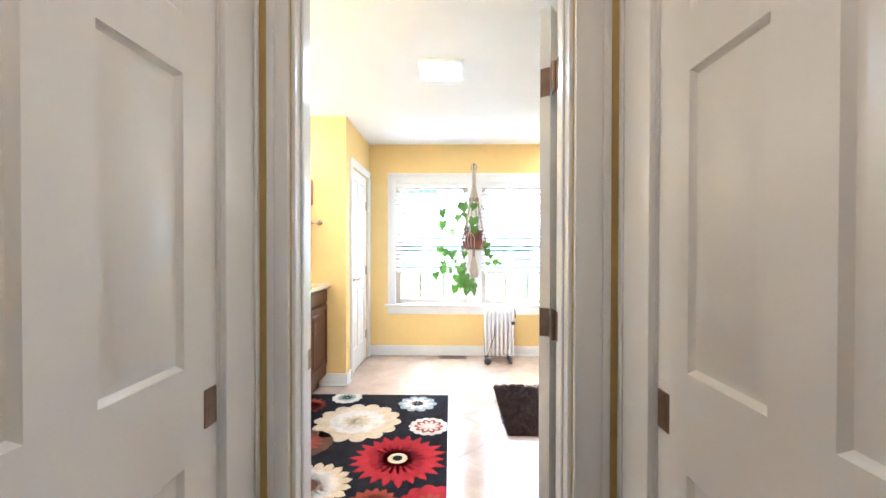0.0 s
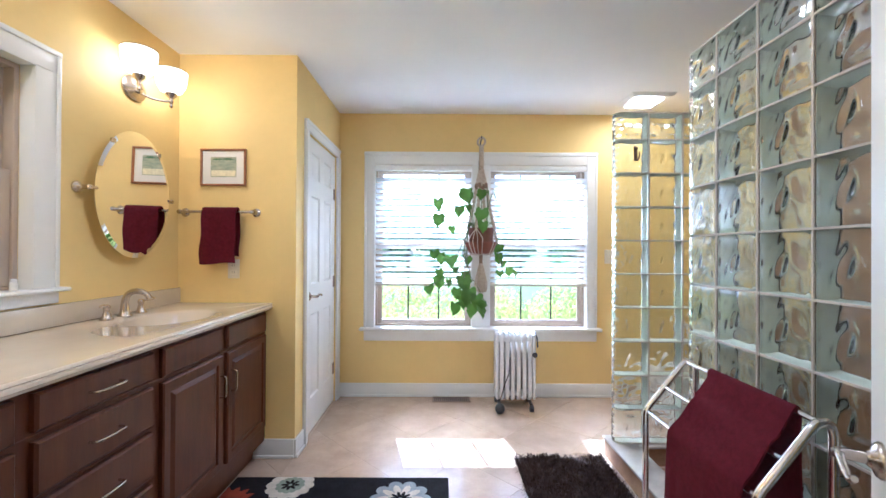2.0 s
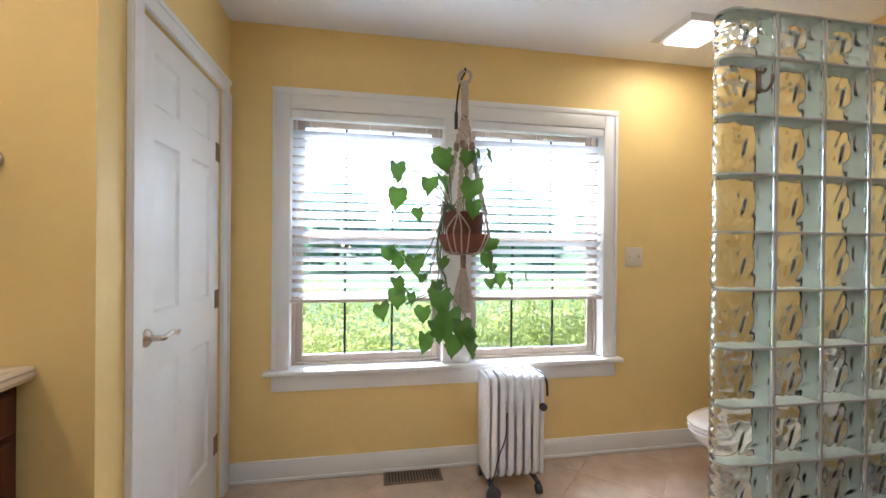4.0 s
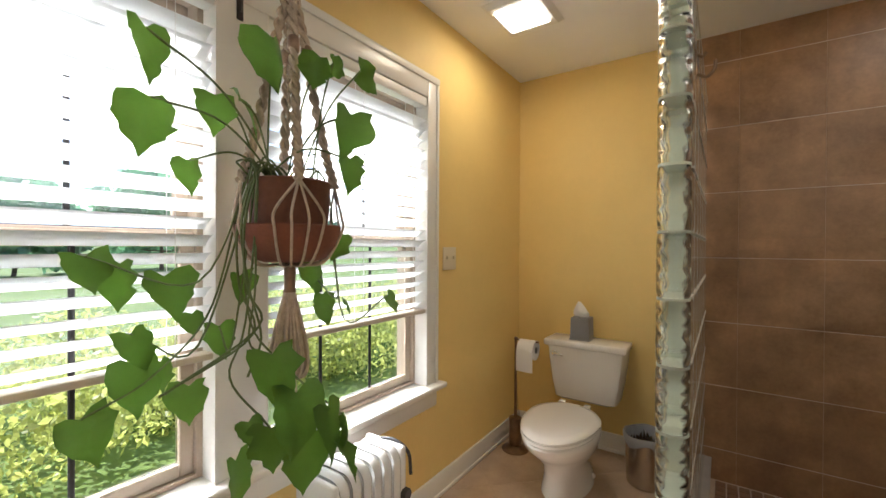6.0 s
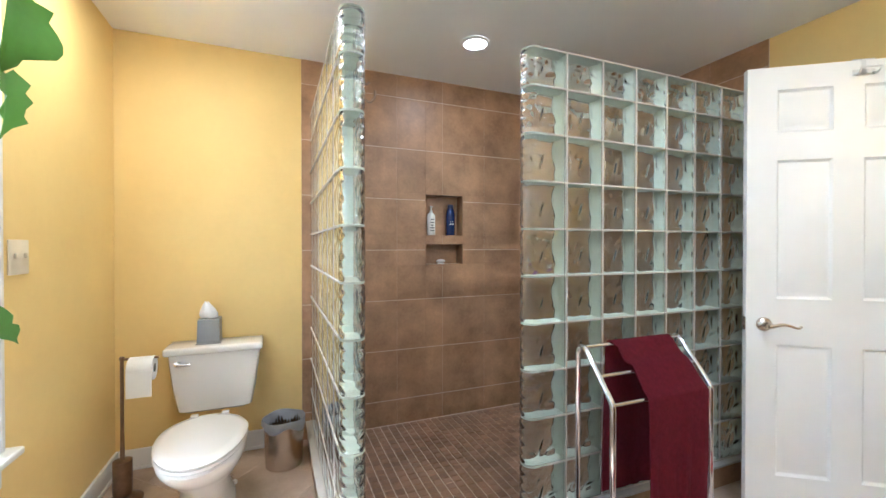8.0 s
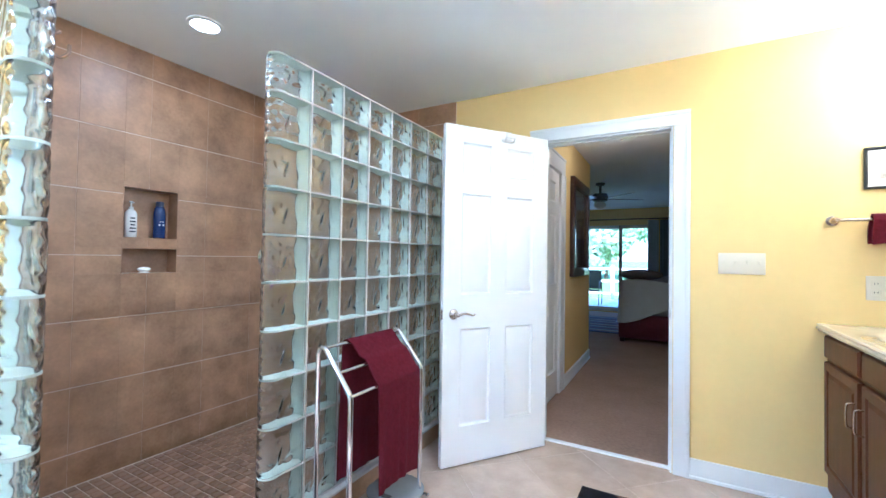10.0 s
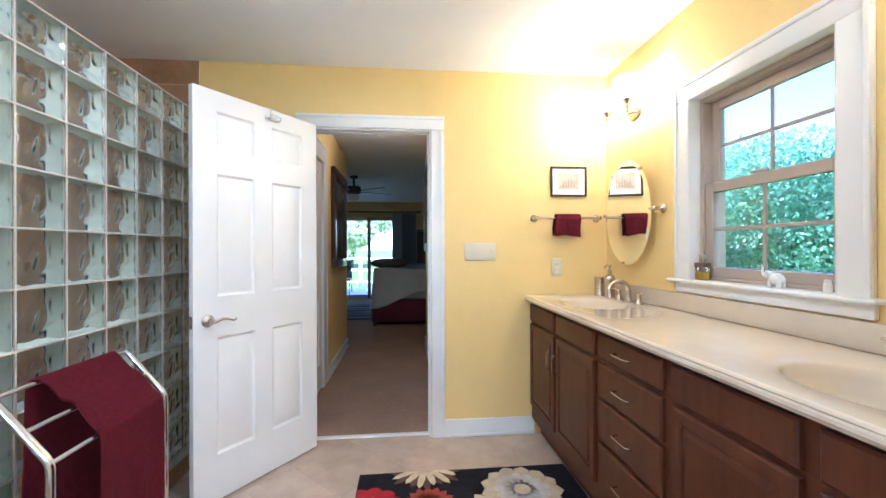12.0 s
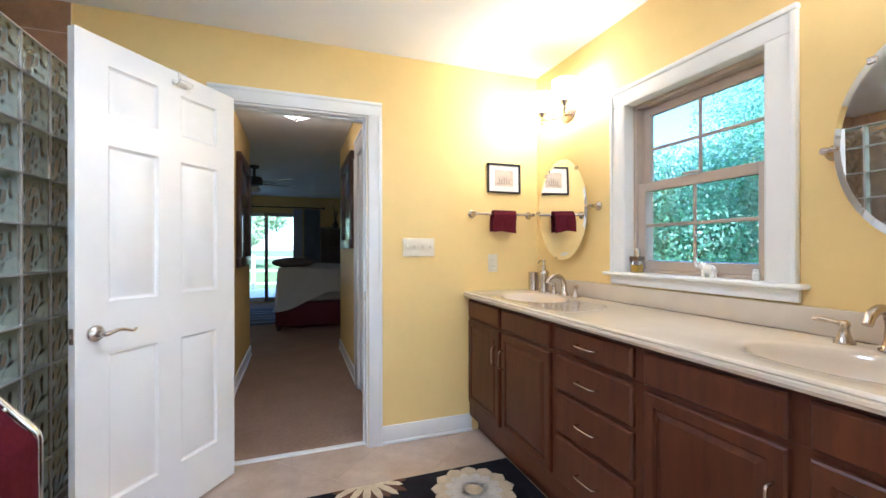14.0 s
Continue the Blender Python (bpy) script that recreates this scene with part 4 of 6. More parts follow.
def plate(name, label, axis, face, side, a0, a1, z0, z1, n, kind):
    t = thing(name, label, "wall plate")

    def bx(p0, p1, d0, d1, q0, q1, bev):
        lo, hi = sorted((face + side * d0, face + side * d1))
        return box(B(), p0, p1, lo, hi, q0, q1, bev, 2) if axis == "y" else box(B(), lo, hi, p0, p1, q0, q1, bev, 2)
    part("cover", bx(a0, a1, .0005, .006, z0, z1, .0025), IVORY, t, smooth=40)
    for k in range(n):
        c = a0 + (a1 - a0) * (k + .5) / n
        zc = (z0 + z1) / 2
        if kind == "toggle":
            part("toggle", bx(c - .005, c + .005, .006, .016, zc - .004, zc + .014, .002), IVORY, t)
        else:
            for dz in (-.021, .021):
                sk = part("socket", bx(c - .017, c + .017, .006, .008, zc + dz - .014, zc + dz + .014, .004), IVORY, t)
                for dx in (-.006, .006):
                    part("slot", bx(c + dx - .001, c + dx + .001, .0075, .0085, zc + dz - .003, zc + dz + .005, 0), BLACK, sk)


plate("light_switch", "white four-gang toggle switch plate on the yellow wall", "y", 0, 1, -.097, .115, 1.175, 1.292, 4, "toggle")
plate("power_outlet", "white power outlet on the yellow wall", "y", 0, 1, -.558, -.487, 1.066, 1.185, 1, "outlet")
plate("power_outlet", "white power outlet above the vanity on the alcove wall", "y", AY, -1, -.575, -.505, 1.085, 1.20, 1, "outlet")
plate("light_switch", "white two-gang switch plate beside the window", "y", NY, -1, 2.135, 2.255, 1.155, 1.275, 2, "toggle")

# ornaments on the west sill
el = B()
bmesh.ops.create_uvsphere(el, u_segments=20, v_segments=12, radius=1, matrix=Matrix.Translation((0, 0, .045)) @ Matrix.Diagonal((.022, .040, .028, 1)))
bmesh.ops.create_uvsphere(el, u_segments=16, v_segments=10, radius=1, matrix=Matrix.Translation((0, -.042, .062)) @ Matrix.Diagonal((.018, .020, .021, 1)))
for dx in (-.012, .012):
    for dy in (-.024, .024):
        lathe(el, [(.010, .0005), (.0105, .004), (.009, .04)], 10, Matrix.Translation((dx, dy, 0)))
for dx in (-.018, .018):
    bmesh.ops.create_uvsphere(el, u_segments=12, v_segments=8, radius=1, matrix=Matrix.Translation((dx, -.036, .064)) @ Matrix.Diagonal((.003, .014, .018, 1)))
tube(el, curve_pts([(0, -.055, .060), (0, -.070, .058), (0, -.078, .075), (0, -.076, .100), (0, -.084, .112)], 5), .006, 8, radii=[.009 - .0003 * i for i in range(21)])
tube(el, [(0, .038, .055), (0, .046, .045), (0, .046, .03)], .002, 6)
solo("elephant_figurine", el, CERAM, "small white ceramic elephant with raised trunk on the sill", "figurine", 60, m=Matrix.Translation((WX - .006, 1.29, 1.1)) @ Matrix.Scale(.78, 4))
pb = thing("perfume_bottle", "small glass bottle of amber liquid on the sill", "bottle", (WX - .012, .900, 1.1))
bm = B(); box(bm, -.020, .020, -.026, .026, .0005, .078, .005, 2); part("bottle", bm, glass("clear_bottle", (1, 1, .96), 1.4), pb, smooth=40)
bm = B(); box(bm, -.017, .017, -.023, .023, .004, .040, .003, 2); part("liquid", bm, mat("amber_liquid", (.62, .42, .05), .1), pb, "amber liquid")
bm = lathe(B(), [(.015, .082), (.015, .122), (.011, .126)], 16); part("cap", bm, NICKEL, pb, smooth=40)
bm = B(); box(bm, -.0215, .0215, -.0275, .0275, .062, .083); part("collar", bm, BRONZE, pb)
sb = thing("small_jar", "small white jar with a lid on the sill", "jar", (WX - .008, 1.475, 1.1))
bm = lathe(B(), [(.012, .0005), (.013, .004), (.013, .028), (.009, .032)], 16); part("jar", bm, CERAM, sb, smooth=40)
bm = lathe(B(), [(.010, .032), (.010, .042), (.006, .045)], 16); part("lid", bm, CERAM, sb, smooth=40)

# ---- rugs ----
RUGB = mat("black_rug_pile", (.016, .015, .019), .95, vary=.25, scale=12, fine=.3, bump=.8, bscale=500, spec=.1)


def pile(name, c):
    return mat(name, c, .95, vary=.16, scale=16, fine=.25, bump=.8, bscale=500, spec=.1)


P_CREAM, P_RED, P_BLUE, P_WHITE, P_BROWN, P_RUST, P_GREEN = [pile("rug_" + n, c) for n, c in (("cream", (.62, .50, .33)), ("red", (.36, .022, .028)), ("grey_blue", (.33, .36, .38)), ("ivory", (.66, .60, .52)), ("brown", (.13, .065, .04)), ("rust", (.30, .06, .035)), ("sage", (.30, .34, .27)))]
RX0, RX1, RY0, RY1 = -.395, .765, .425, 2.185
rug = thing("flower_rug", "black rug with large cream and red flowers before the vanity", "rug")
bm = B(); box(bm, RX0, RX1, RY0, RY1, .001, .009, .003, 2); part("rug_base", bm, RUGB, rug)


def clip_poly(p):
    for ax, lim, sgn in ((0, RX0 + .004, 1), (0, RX1 - .004, -1), (1, RY0 + .004, 1), (1, RY1 - .004, -1)):
        out = []
        for i in range(len(p)):
            a, b = p[i], p[(i + 1) % len(p)]
            da, db = sgn * (a[ax] - lim), sgn * (b[ax] - lim)
            if da >= 0:
                out.append(a)
            if da * db < 0:
                t = da / (da - db)
                out.append((a[0] + (b[0] - a[0]) * t, a[1] + (b[1] - a[1]) * t))
        p = out
        if len(p) < 3:
            return []
    return p


def flat_shape(bm, pts, z):
    p = clip_poly(pts)
    if len(p) > 2:
        lo = [bm.verts.new((x, y, .0085)) for x, y in p]
        hi = [bm.verts.new((x, y, z)) for x, y in p]
        bm.faces.new(hi)
        for i in range(len(p)):
            j = (i + 1) % len(p)
            bm.faces.new((lo[i], lo[j], hi[j], hi[i]))


def scallop(bm, cx, cy, r, n, depth, z, rot=0):
    flat_shape(bm, [(cx + r * (1 - depth + depth * abs(math.cos(n * a / 2 + rot)) ** .7) * math.cos(a), cy + r * (1 - depth + depth * abs(math.cos(n * a / 2 + rot)) ** .7) * math.sin(a)) for a in [2 * math.pi * k / 120 for k in range(120)]], z)


def petals(bm, cx, cy, r0, r1, n, w, z, rot=0, tip=.35, jit=0.0):
    rnd = random.Random(n)
    for k in range(n):
        a = 2 * math.pi * k / n + rot
        rr = r1 * (1 - jit * rnd.random())
        c, s = math.cos(a), math.sin(a)
        pts = []
        for u, v in ((r0, -.35 * w), (r0 + (rr - r0) * .55, -w / 2), (r0 + (rr - r0) * .85, -w * tip), (rr, 0), (r0 + (rr - r0) * .85, w * tip), (r0 + (rr - r0) * .55, w / 2), (r0, .35 * w)):
            pts.append((cx + u * c - v * s, cy + u * s + v * c))
        flat_shape(bm, pts, z)


def motif(name, material, fn, label=""):
    bm = B(); fn(bm); part(name, bm, material, rug, label)


def sunflower(cx, cy, r, m1, m2, n, w, jit=.08):
    motif("flower", m1, lambda b: petals(b, cx, cy, r * .22, r, n, w, .0110, 0, .3, jit))
    motif("flower", m1, lambda b: petals(b, cx, cy, r * .2, r * .82, n, w, .0115, math.pi / n, .3, jit))
    motif("flower_centre", m2, lambda b: scallop(b, cx, cy, r * .2, 18, .12, .0125))
    motif("flower_eye", RUGB, lambda b: scallop(b, cx, cy, r * .1, 10, .1, .0130))


motif("flower", P_CREAM, lambda b: scallop(b, .115, 1.655, .315, 14, .17, .0110), "cream flower")
motif("flower", P_WHITE, lambda b: scallop(b, .115, 1.655, .20, 12, .12, .0116))
motif("flower_centre", P_CREAM, lambda b: petals(b, .115, 1.655, .02, .11, 12, .035, .0122))
sunflower(.47, 1.15, .30, P_RED, P_CREAM, 22, .060)
motif("flower", P_BLUE, lambda b: scallop(b, .52, 1.99, .155, 10, .22, .0110), "grey-blue flower")
motif("flower", P_WHITE, lambda b: petals(b, .52, 1.99, .03, .12, 10, .038, .0116))
motif("flower_centre", RUGB, lambda b: petals(b, .52, 1.99, .01, .06, 10, .018, .0122))
motif("flower", P_WHITE, lambda b: scallop(b, .632, 1.585, .140, 14, .13, .0110), "ivory flower")
motif("flower", P_RUST, lambda b: petals(b, .632, 1.585, .025, .105, 10, .048, .0116))
motif("flower_centre", P_WHITE, lambda b: petals(b, .632, 1.585, .025, .085, 10, .026, .0122))
motif("flower", P_WHITE, lambda b: scallop(b, -.075, 2.105, .125, 12, .12, .0110), "ivory flower")
motif("flower", P_GREEN, lambda b: scallop(b, -.075, 2.105, .075, 12, .12, .0116))
motif("flower_centre", RUGB, lambda b: petals(b, -.075, 2.105, .01, .05, 8, .018, .0122))
sunflower(-.36, 1.925, .17, P_RUST, P_CREAM, 18, .042)
sunflower(-.30, 1.915, .10, P_RUST, P_RUST, 14, .03)
motif("flower", P_BROWN, lambda b: scallop(b, -.16, 1.32, .19, 16, .06, .0110), "brown flower")
motif("flower", P_RUST, lambda b: petals(b, -.16, 1.32, .03, .13, 14, .03, .0116))
motif("flower", P_CREAM, lambda b: petals(b, .03, .86, .06, .235, 20, .060, .0110, 0, .42), "cream flower")
motif("flower", P_WHITE, lambda b: petals(b, .03, .86, .05, .17, 20, .045, .0116, .15, .42))
motif("flower_centre", P_BROWN, lambda b: scallop(b, .03, .86, .06, 14, .1, .0122))
sunflower(.40, .72, .14, P_RUST, P_CREAM, 16, .045)
motif("flower", P_RED, lambda b: scallop(b, .690, .725, .165, 11, .16, .0110), "red flower")
motif("flower_centre", P_RUST, lambda b: petals(b, .690, .725, .02, .09, 11, .03, .0116))
motif("flower", P_CREAM, lambda b: petals(b, .40, .385, .03, .21, 15, .040, .0119, .1, .38, .12), "cream and brown daisy")
motif("flower", P_BROWN, lambda b: petals(b, .40, .385, .03, .23, 15, .044, .0115, .1 + math.pi / 15, .38, .15))
motif("flower", P_CREAM, lambda b: petals(b, -.085, .650, .04, .215, 13, .082, .0119, .1, .5), "cream flower")
motif("flower", P_WHITE, lambda b: petals(b, -.085, .650, .03, .15, 13, .052, .0125, .1 + math.pi / 13, .48))
motif("flower_centre", P_CREAM, lambda b: scallop(b, -.085, .650, .045, 12, .1, .0131))

# shaggy brown mat
SHAG = mat("brown_shag", (.045, .027, .022), .9, vary=.3, scale=30, island=.45, spec=.2)
SX0, SX1, SY0, SY1 = 1.17, 1.70, 1.47, 2.40
sh = thing("shag_mat", "dark brown shaggy bath mat on the floor", "bath mat")
bm = B(); box(bm, SX0, SX1, SY0, SY1, .001, .012, .004, 2); part("backing", bm, SHAG, sh)
verts, faces = [], []
rnd = random.Random(8)
for k in range(9000):
    x, y = rnd.uniform(SX0 - .004, SX1 + .004), rnd.uniform(SY0 - .004, SY1 + .004)
    a = rnd.uniform(0, 6.28) if rnd.random() < .4 else 3.4 + 1.3 * math.sin(x * 22) + 1.2 * math.cos(y * 17)
    L, w, lean = rnd.uniform(.022, .048), rnd.uniform(.0015, .0032), rnd.uniform(.45, 1.0)
    dx, dy = math.cos(a), math.sin(a)
    z = .010
    b = len(verts)
    for t, hh in ((0, 0), (.5, .75), (1, .85 - .5 * lean)):
        cx, cy, cz = x + dx * L * lean * t, y + dy * L * lean * t, z + L * hh * .75
        ww = w * (1 - .7 * t)
        verts += [(cx - dy * ww, cy + dx * ww, cz), (cx + dy * ww, cy - dx * ww, cz)]
    faces += [(b, b + 1, b + 3, b + 2), (b + 2, b + 3, b + 5, b + 4)]
me = bpy.data.meshes.new("shag")
me.from_pydata(verts, [], faces)
me.materials.append(SHAG)
o = new("shag", me)
o.parent = sh
tagged(o, "long brown shag pile", kind="stuff")

# ---- radiator ----
rad = thing("oil_radiator", "white oil-filled electric radiator on wheels below the window", "radiator", (1.315, 3.235, 0))
ENAM = mat("white_enamel", (.80, .80, .79), .25, vary=.02, scale=5)
nf = 6


def fin_loop(hy, z0, z1, r):
    """A rounded upright loop in the plane x = 0."""
    pts = []
    for cy, cz, a0 in ((hy - r, z1 - r, 0), (-hy + r, z1 - r, 90), (-hy + r, z0 + r, 180), (hy - r, z0 + r, 270)):
        for k in range(7):
            a = radians(a0 + 15 * k)
            pts.append((0, cy + r * math.cos(a), cz + r * math.sin(a)))
    return pts


for k in range(nf):
    x = -.112 + k * .045
    bm = B()
    box(bm, x - .004, x + .004, -.072, .072, .085, .582, .003, 2)
    fin = part("fin", bm, ENAM, rad, smooth=40)
    bm = B()
    tube(bm, fin_loop(.083, .080, .597, .045), .0105, 8, closed=True)
    bm.transform(Matrix.Translation((x, 0, 0)) @ Matrix.Diagonal((1.6, 1, 1, 1)))
    for zz in (.115, .548):
        lathe(bm, [(.024, -.0225), (.028, -.010), (.028, .010), (.024, .0225)], 16, Matrix.Translation((x, 0, zz)) @ Matrix.Rotation(radians(90), 4, 'Y'))
    part("fin_edge", bm, ENAM, rad, smooth=60)
bm = B(); box(bm, .134, .158, -.090, .090, .085, .600, .011, 3); part("control_box", bm, ENAM, rad, smooth=40)
bm = lathe(B(), [(.02, 0), (.02, .014), (.017, .018)], 16, Matrix.Translation((.146, -.088, .44)) @ Matrix.Rotation(radians(90), 4, 'X')); part("dial", bm, RUBBER, rad, "dark dial", 40)
bm = B(); box(bm, -.156, -.136, -.090, .090, .085, .600, .009, 3); part("end_panel", bm, ENAM, rad, smooth=40)
for x in (-.13, .12):
    bm = B(); box(bm, x - .012, x + .012, -.105, .105, .045, .062, .004); ax = part("foot_bar", bm, RUBBER, rad)
    for y in (-.105, .105):
        bm = lathe(B(), [(.012, -.016), (.024, -.014), (.024, .014), (.012, .016)], 18, Matrix.Translation((x, y, .0245)) @ Matrix.Rotation(radians(90), 4, 'Y')); part("wheel", bm, RUBBER, ax, "dark plastic wheel", 40)
bm = B()
tube(bm, curve_pts([(-.05, -.095, .42), (-.06, -.105, .30), (-.09, -.105, .22), (-.12, -.115, .12), (-.15, -.13, .055), (-.13, -.15, .03)], 6), .0035, 7)
part("power_cord", bm, RUBBER, rad, "dark power cord", 60)
bm = B(); bmesh.ops.create_uvsphere(bm, u_segments=18, v_segments=12, radius=1, matrix=Matrix.Translation((-.135, -.15, .042)) @ Matrix.Diagonal((.038, .03, .041, 1))); part("cord_bundle", bm, RUBBER, rad, "dark coiled cord bundle", 60)
bm = B(); tube(bm, curve_pts([(.146, .02, .600), (.154, -.04, .604), (.164, -.09, .572), (.166, -.10, .50)], 5), .006, 8); part("carry_handle", bm, RUBBER, rad, "dark handle", 60)

# floor register
fv = thing("floor_vent", "brown metal floor register before the window wall", "floor vent", (.81, 3.385, 0))
bm = B()
for p in ((-.16, .16, -.065, -.05), (-.16, .16, .05, .065), (-.16, -.145, -.05, .05), (.145, .16, -.05, .05)):
    box(bm, p[0], p[1], p[2], p[3], .0, .006, .001)
part("frame", bm, BRONZE, fv)
bm = B(); box(bm, -.146, .146, -.051, .051, .0, .0015); part("backing", bm, BLACK, fv)
sl = None
for k in range(17):
    bm = B(); box(bm, -.004, .004, -.05, .05, .0015, .005, 0)
    if sl is None:
        sl = part("slat", bm, BRONZE, fv); o = sl
    else:
        bm.free(); o = new("slat", sl.data); o.parent = fv
    o.matrix_basis = pose(-.136 + k * .017, 0, 0)

# ---- toilet corner ----


def oval_loft(bm, rings, n=36):
    """Rings of (cx, cy, z, rx_front, rx_back, ry): egg-shaped sections with their long axis along x, front at -x."""
    prev = None
    first = None
    for cx, cy, z, rf, rb, ry in rings:
        ring = []
        for k in range(n):
            a = 2 * math.pi * k / n
            c, s = math.cos(a), math.sin(a)
            ring.append(bm.verts.new((cx + (rf if c < 0 else rb) * c, cy + ry * s, z)))
        if prev:
            for k in range(n):
                bm.faces.new((prev[k], prev[(k + 1) % n], ring[(k + 1) % n], ring[k]))
        else:
            first = ring
        prev = ring
    bm.faces.new(first[::-1])
    bm.faces.new(prev)
    return bm


TY = 2.950
tl = thing("toilet", "white porcelain two-piece toilet with its lid down", "toilet", (0, TY, 0))
part("bowl", oval_loft(B(), [(2.62, 0, .001, .24, .24, .125), (2.62, 0, .03, .235, .24, .12), (2.60, 0, .10, .20, .24, .105), (2.58, 0, .175, .21, .24, .12), (2.55, 0, .245, .27, .26, .165), (2.53, 0, .305, .325, .28, .182), (2.52, 0, .338, .335, .28, .185), (2.52, 0, .350, .325, .27, .178)]), CERAM, tl, smooth=60)
part("seat", oval_loft(B(), [(2.52, 0, .351, .335, .20, .186), (2.52, 0, .357, .342, .205, .19), (2.52, 0, .368, .338, .205, .187)]), CERAM, tl, smooth=40)
part("lid", oval_loft(B(), [(2.52, 0, .371, .336, .20, .187), (2.52, 0, .380, .340, .205, .189), (2.52, 0, .389, .325, .20, .18), (2.52, 0, .393, .28, .17, .15)]), CERAM, tl, smooth=50)
bm = B()
prev = None
for z, w, dp in ((.338, .165, .070), (.348, .183, .080), (.46, .205, .088), (.58, .220, .093), (.662, .228, .097)):
    ring = []
    for x, y in ((-dp, -w + .035), (-dp + .012, -w + .010), (-dp + .035, -w), (dp, -w), (dp, w), (-dp + .035, w), (-dp + .012, w - .010), (-dp, w - .035)):
        ring.append(bm.verts.new((2.985 + x, y, z)))
    if prev:
        for i in range(8):
            bm.faces.new((prev[i], prev[(i + 1) % 8], ring[(i + 1) % 8], ring[i]))
    else:
        bm.faces.new(ring[::-1])
    prev = ring
bm.faces.new(prev)
part("tank", bm, CERAM, tl, smooth=40)
bm = B(); box(bm, 2.872, 3.088, -.243, .243, .662, .705, .014, 3); part("tank_lid", bm, CERAM, tl, smooth=40)
bm = B()
lathe(bm, [(.016, 0), (.016, .008), (.010, .012)], 16, Matrix.Translation((2.888, .175, .62)) @ Matrix.Rotation(radians(-90), 4, 'Y'))
tube(bm, [(2.875, .178, .62), (2.872, .15, .617), (2.872, .115, .613)], .006, 8)
part("flush_lever", bm, CHROME, tl, "chrome flush lever", 50)
for y in (-.07, .07):
    bm = B(); box(bm, 2.70, 2.74, y - .018, y + .018, .367, .394, .006, 2); part("hinge", bm, CERAM, tl, smooth=40)
for y in (-.115, .115):
    bm = B(); bmesh.ops.create_uvsphere(bm, u_segments=12, v_segments=8, radius=.014, matrix=Matrix.Translation((2.68, y, .035))); part("bolt_cap", bm, CERAM, tl, smooth=60)

tb = thing("tissue_box", "grey square tissue box cover on the toilet tank", "tissue box", (2.985, 2.985, .705))
GREYBOX = mat("grey_box", (.23, .23, .24), .35, vary=.06, scale=10)
bm = B()
lathe(bm, [(.088, .0005), (.088, .006), (.080, .008), (.076, .135), (.073, .137)], 4, Matrix.Rotation(radians(45), 4, 'Z')); part("cover", bm, GREYBOX, tb)
bm = B()
prev = None
for z, r in ((.136, .036), (.16, .04), (.185, .034), (.21, .022), (.228, .008)):
    ring = [bm.verts.new(((r * (.45 + .15 * math.sin(3 * a)) * math.cos(a)) + .006 * math.sin(z * 60), r * (1 + .2 * math.sin(2 * a + z * 30)) * math.sin(a) + (z - .136) * .2, z + .006 * math.sin(3 * a))) for a in [2 * math.pi * k / 18 for k in range(18)]]
    if prev:
        for k in range(18):
            bm.faces.new((prev[k], prev[(k + 1) % 18], ring[(k + 1) % 18], ring[k]))
    prev = ring
bm.faces.new(prev)
part("tissue", bm, PAPER, tb, "white tissue pulled up", 60)

ts = thing("toilet_paper_stand", "bronze toilet paper stand with a white roll", "paper stand", (2.775, 3.335, 0))
bm = lathe(B(), [(.085, .001), (.085, .006), (.074, .012), (.06, .016), (.04, .03), (.012, .036)], 32); part("base", bm, BRONZE, ts, smooth=40)
bm = lathe(B(), [(.008, .03), (.008, .69), (.011, .695), (.011, .705), (.006, .71)], 14); part("pole", bm, BRONZE, ts, smooth=40)
bm = lathe(B(), [(.038, .035), (.040, .04), (.040, .20), (.036, .202), (.010, .204), (.008, .36)], 24, Matrix.Translation((0, -.0, 0))); part("brush_holder", bm, BRONZE, ts, "bronze brush holder", 40)
bm = B(); tube(bm, [(0, .0, .695), (-.005, -.03, .697), (-.01, -.155, .697)], .006, 10); part("arm", bm, BRONZE, ts, smooth=50)
rm = Matrix.Translation((-.008, -.085, .645)) @ Matrix.Rotation(radians(90), 4, 'X')
bm = lathe(B(), [(.022, -.052), (.058, -.052), (.059, -.05), (.059, .05), (.058, .052), (.022, .052)], 32, rm, cap=False); rl = part("paper_roll", bm, PAPER, ts, "white paper roll", 40)
bm = B(); box(bm, -.0685, -.0665, -.137, -.033, .52, .645); part("loose_sheet", bm, PAPER, rl)

bn = thing("waste_bin", "brushed steel waste bin with a grey liner", "waste bin", (2.84, 2.595, 0))
bm = lathe(B(), [(.095, .001), (.100, .006), (.110, .262), (.112, .267), (.108, .267), (.097, .01)], 36); part("bucket", bm, NICKEL, bn, smooth=40)
LINER = mat("grey_bin_liner", (.33, .34, .37), .4, vary=.1, scale=20)
bm = B()
prev = None
for r, z, wv in ((.104, .15, .0), (.107, .266, .001), (.113, .274, .002), (.117, .264, .003), (.117, .245, .005), (.115, .226, .010)):
    ring = [bm.verts.new(((r + wv * math.sin(7 * a) * .4) * math.cos(a), (r + wv * math.sin(5 * a) * .4) * math.sin(a), z + wv * 1.6 * math.sin(4 * a + 1))) for a in [2 * math.pi * k / 48 for k in range(48)]]
    if prev:
        for k in range(48):
            bm.faces.new((prev[k], prev[(k + 1) % 48], ring[(k + 1) % 48], ring[k]))
    prev = ring
part("liner", bm, LINER, bn, "grey plastic liner", 60)

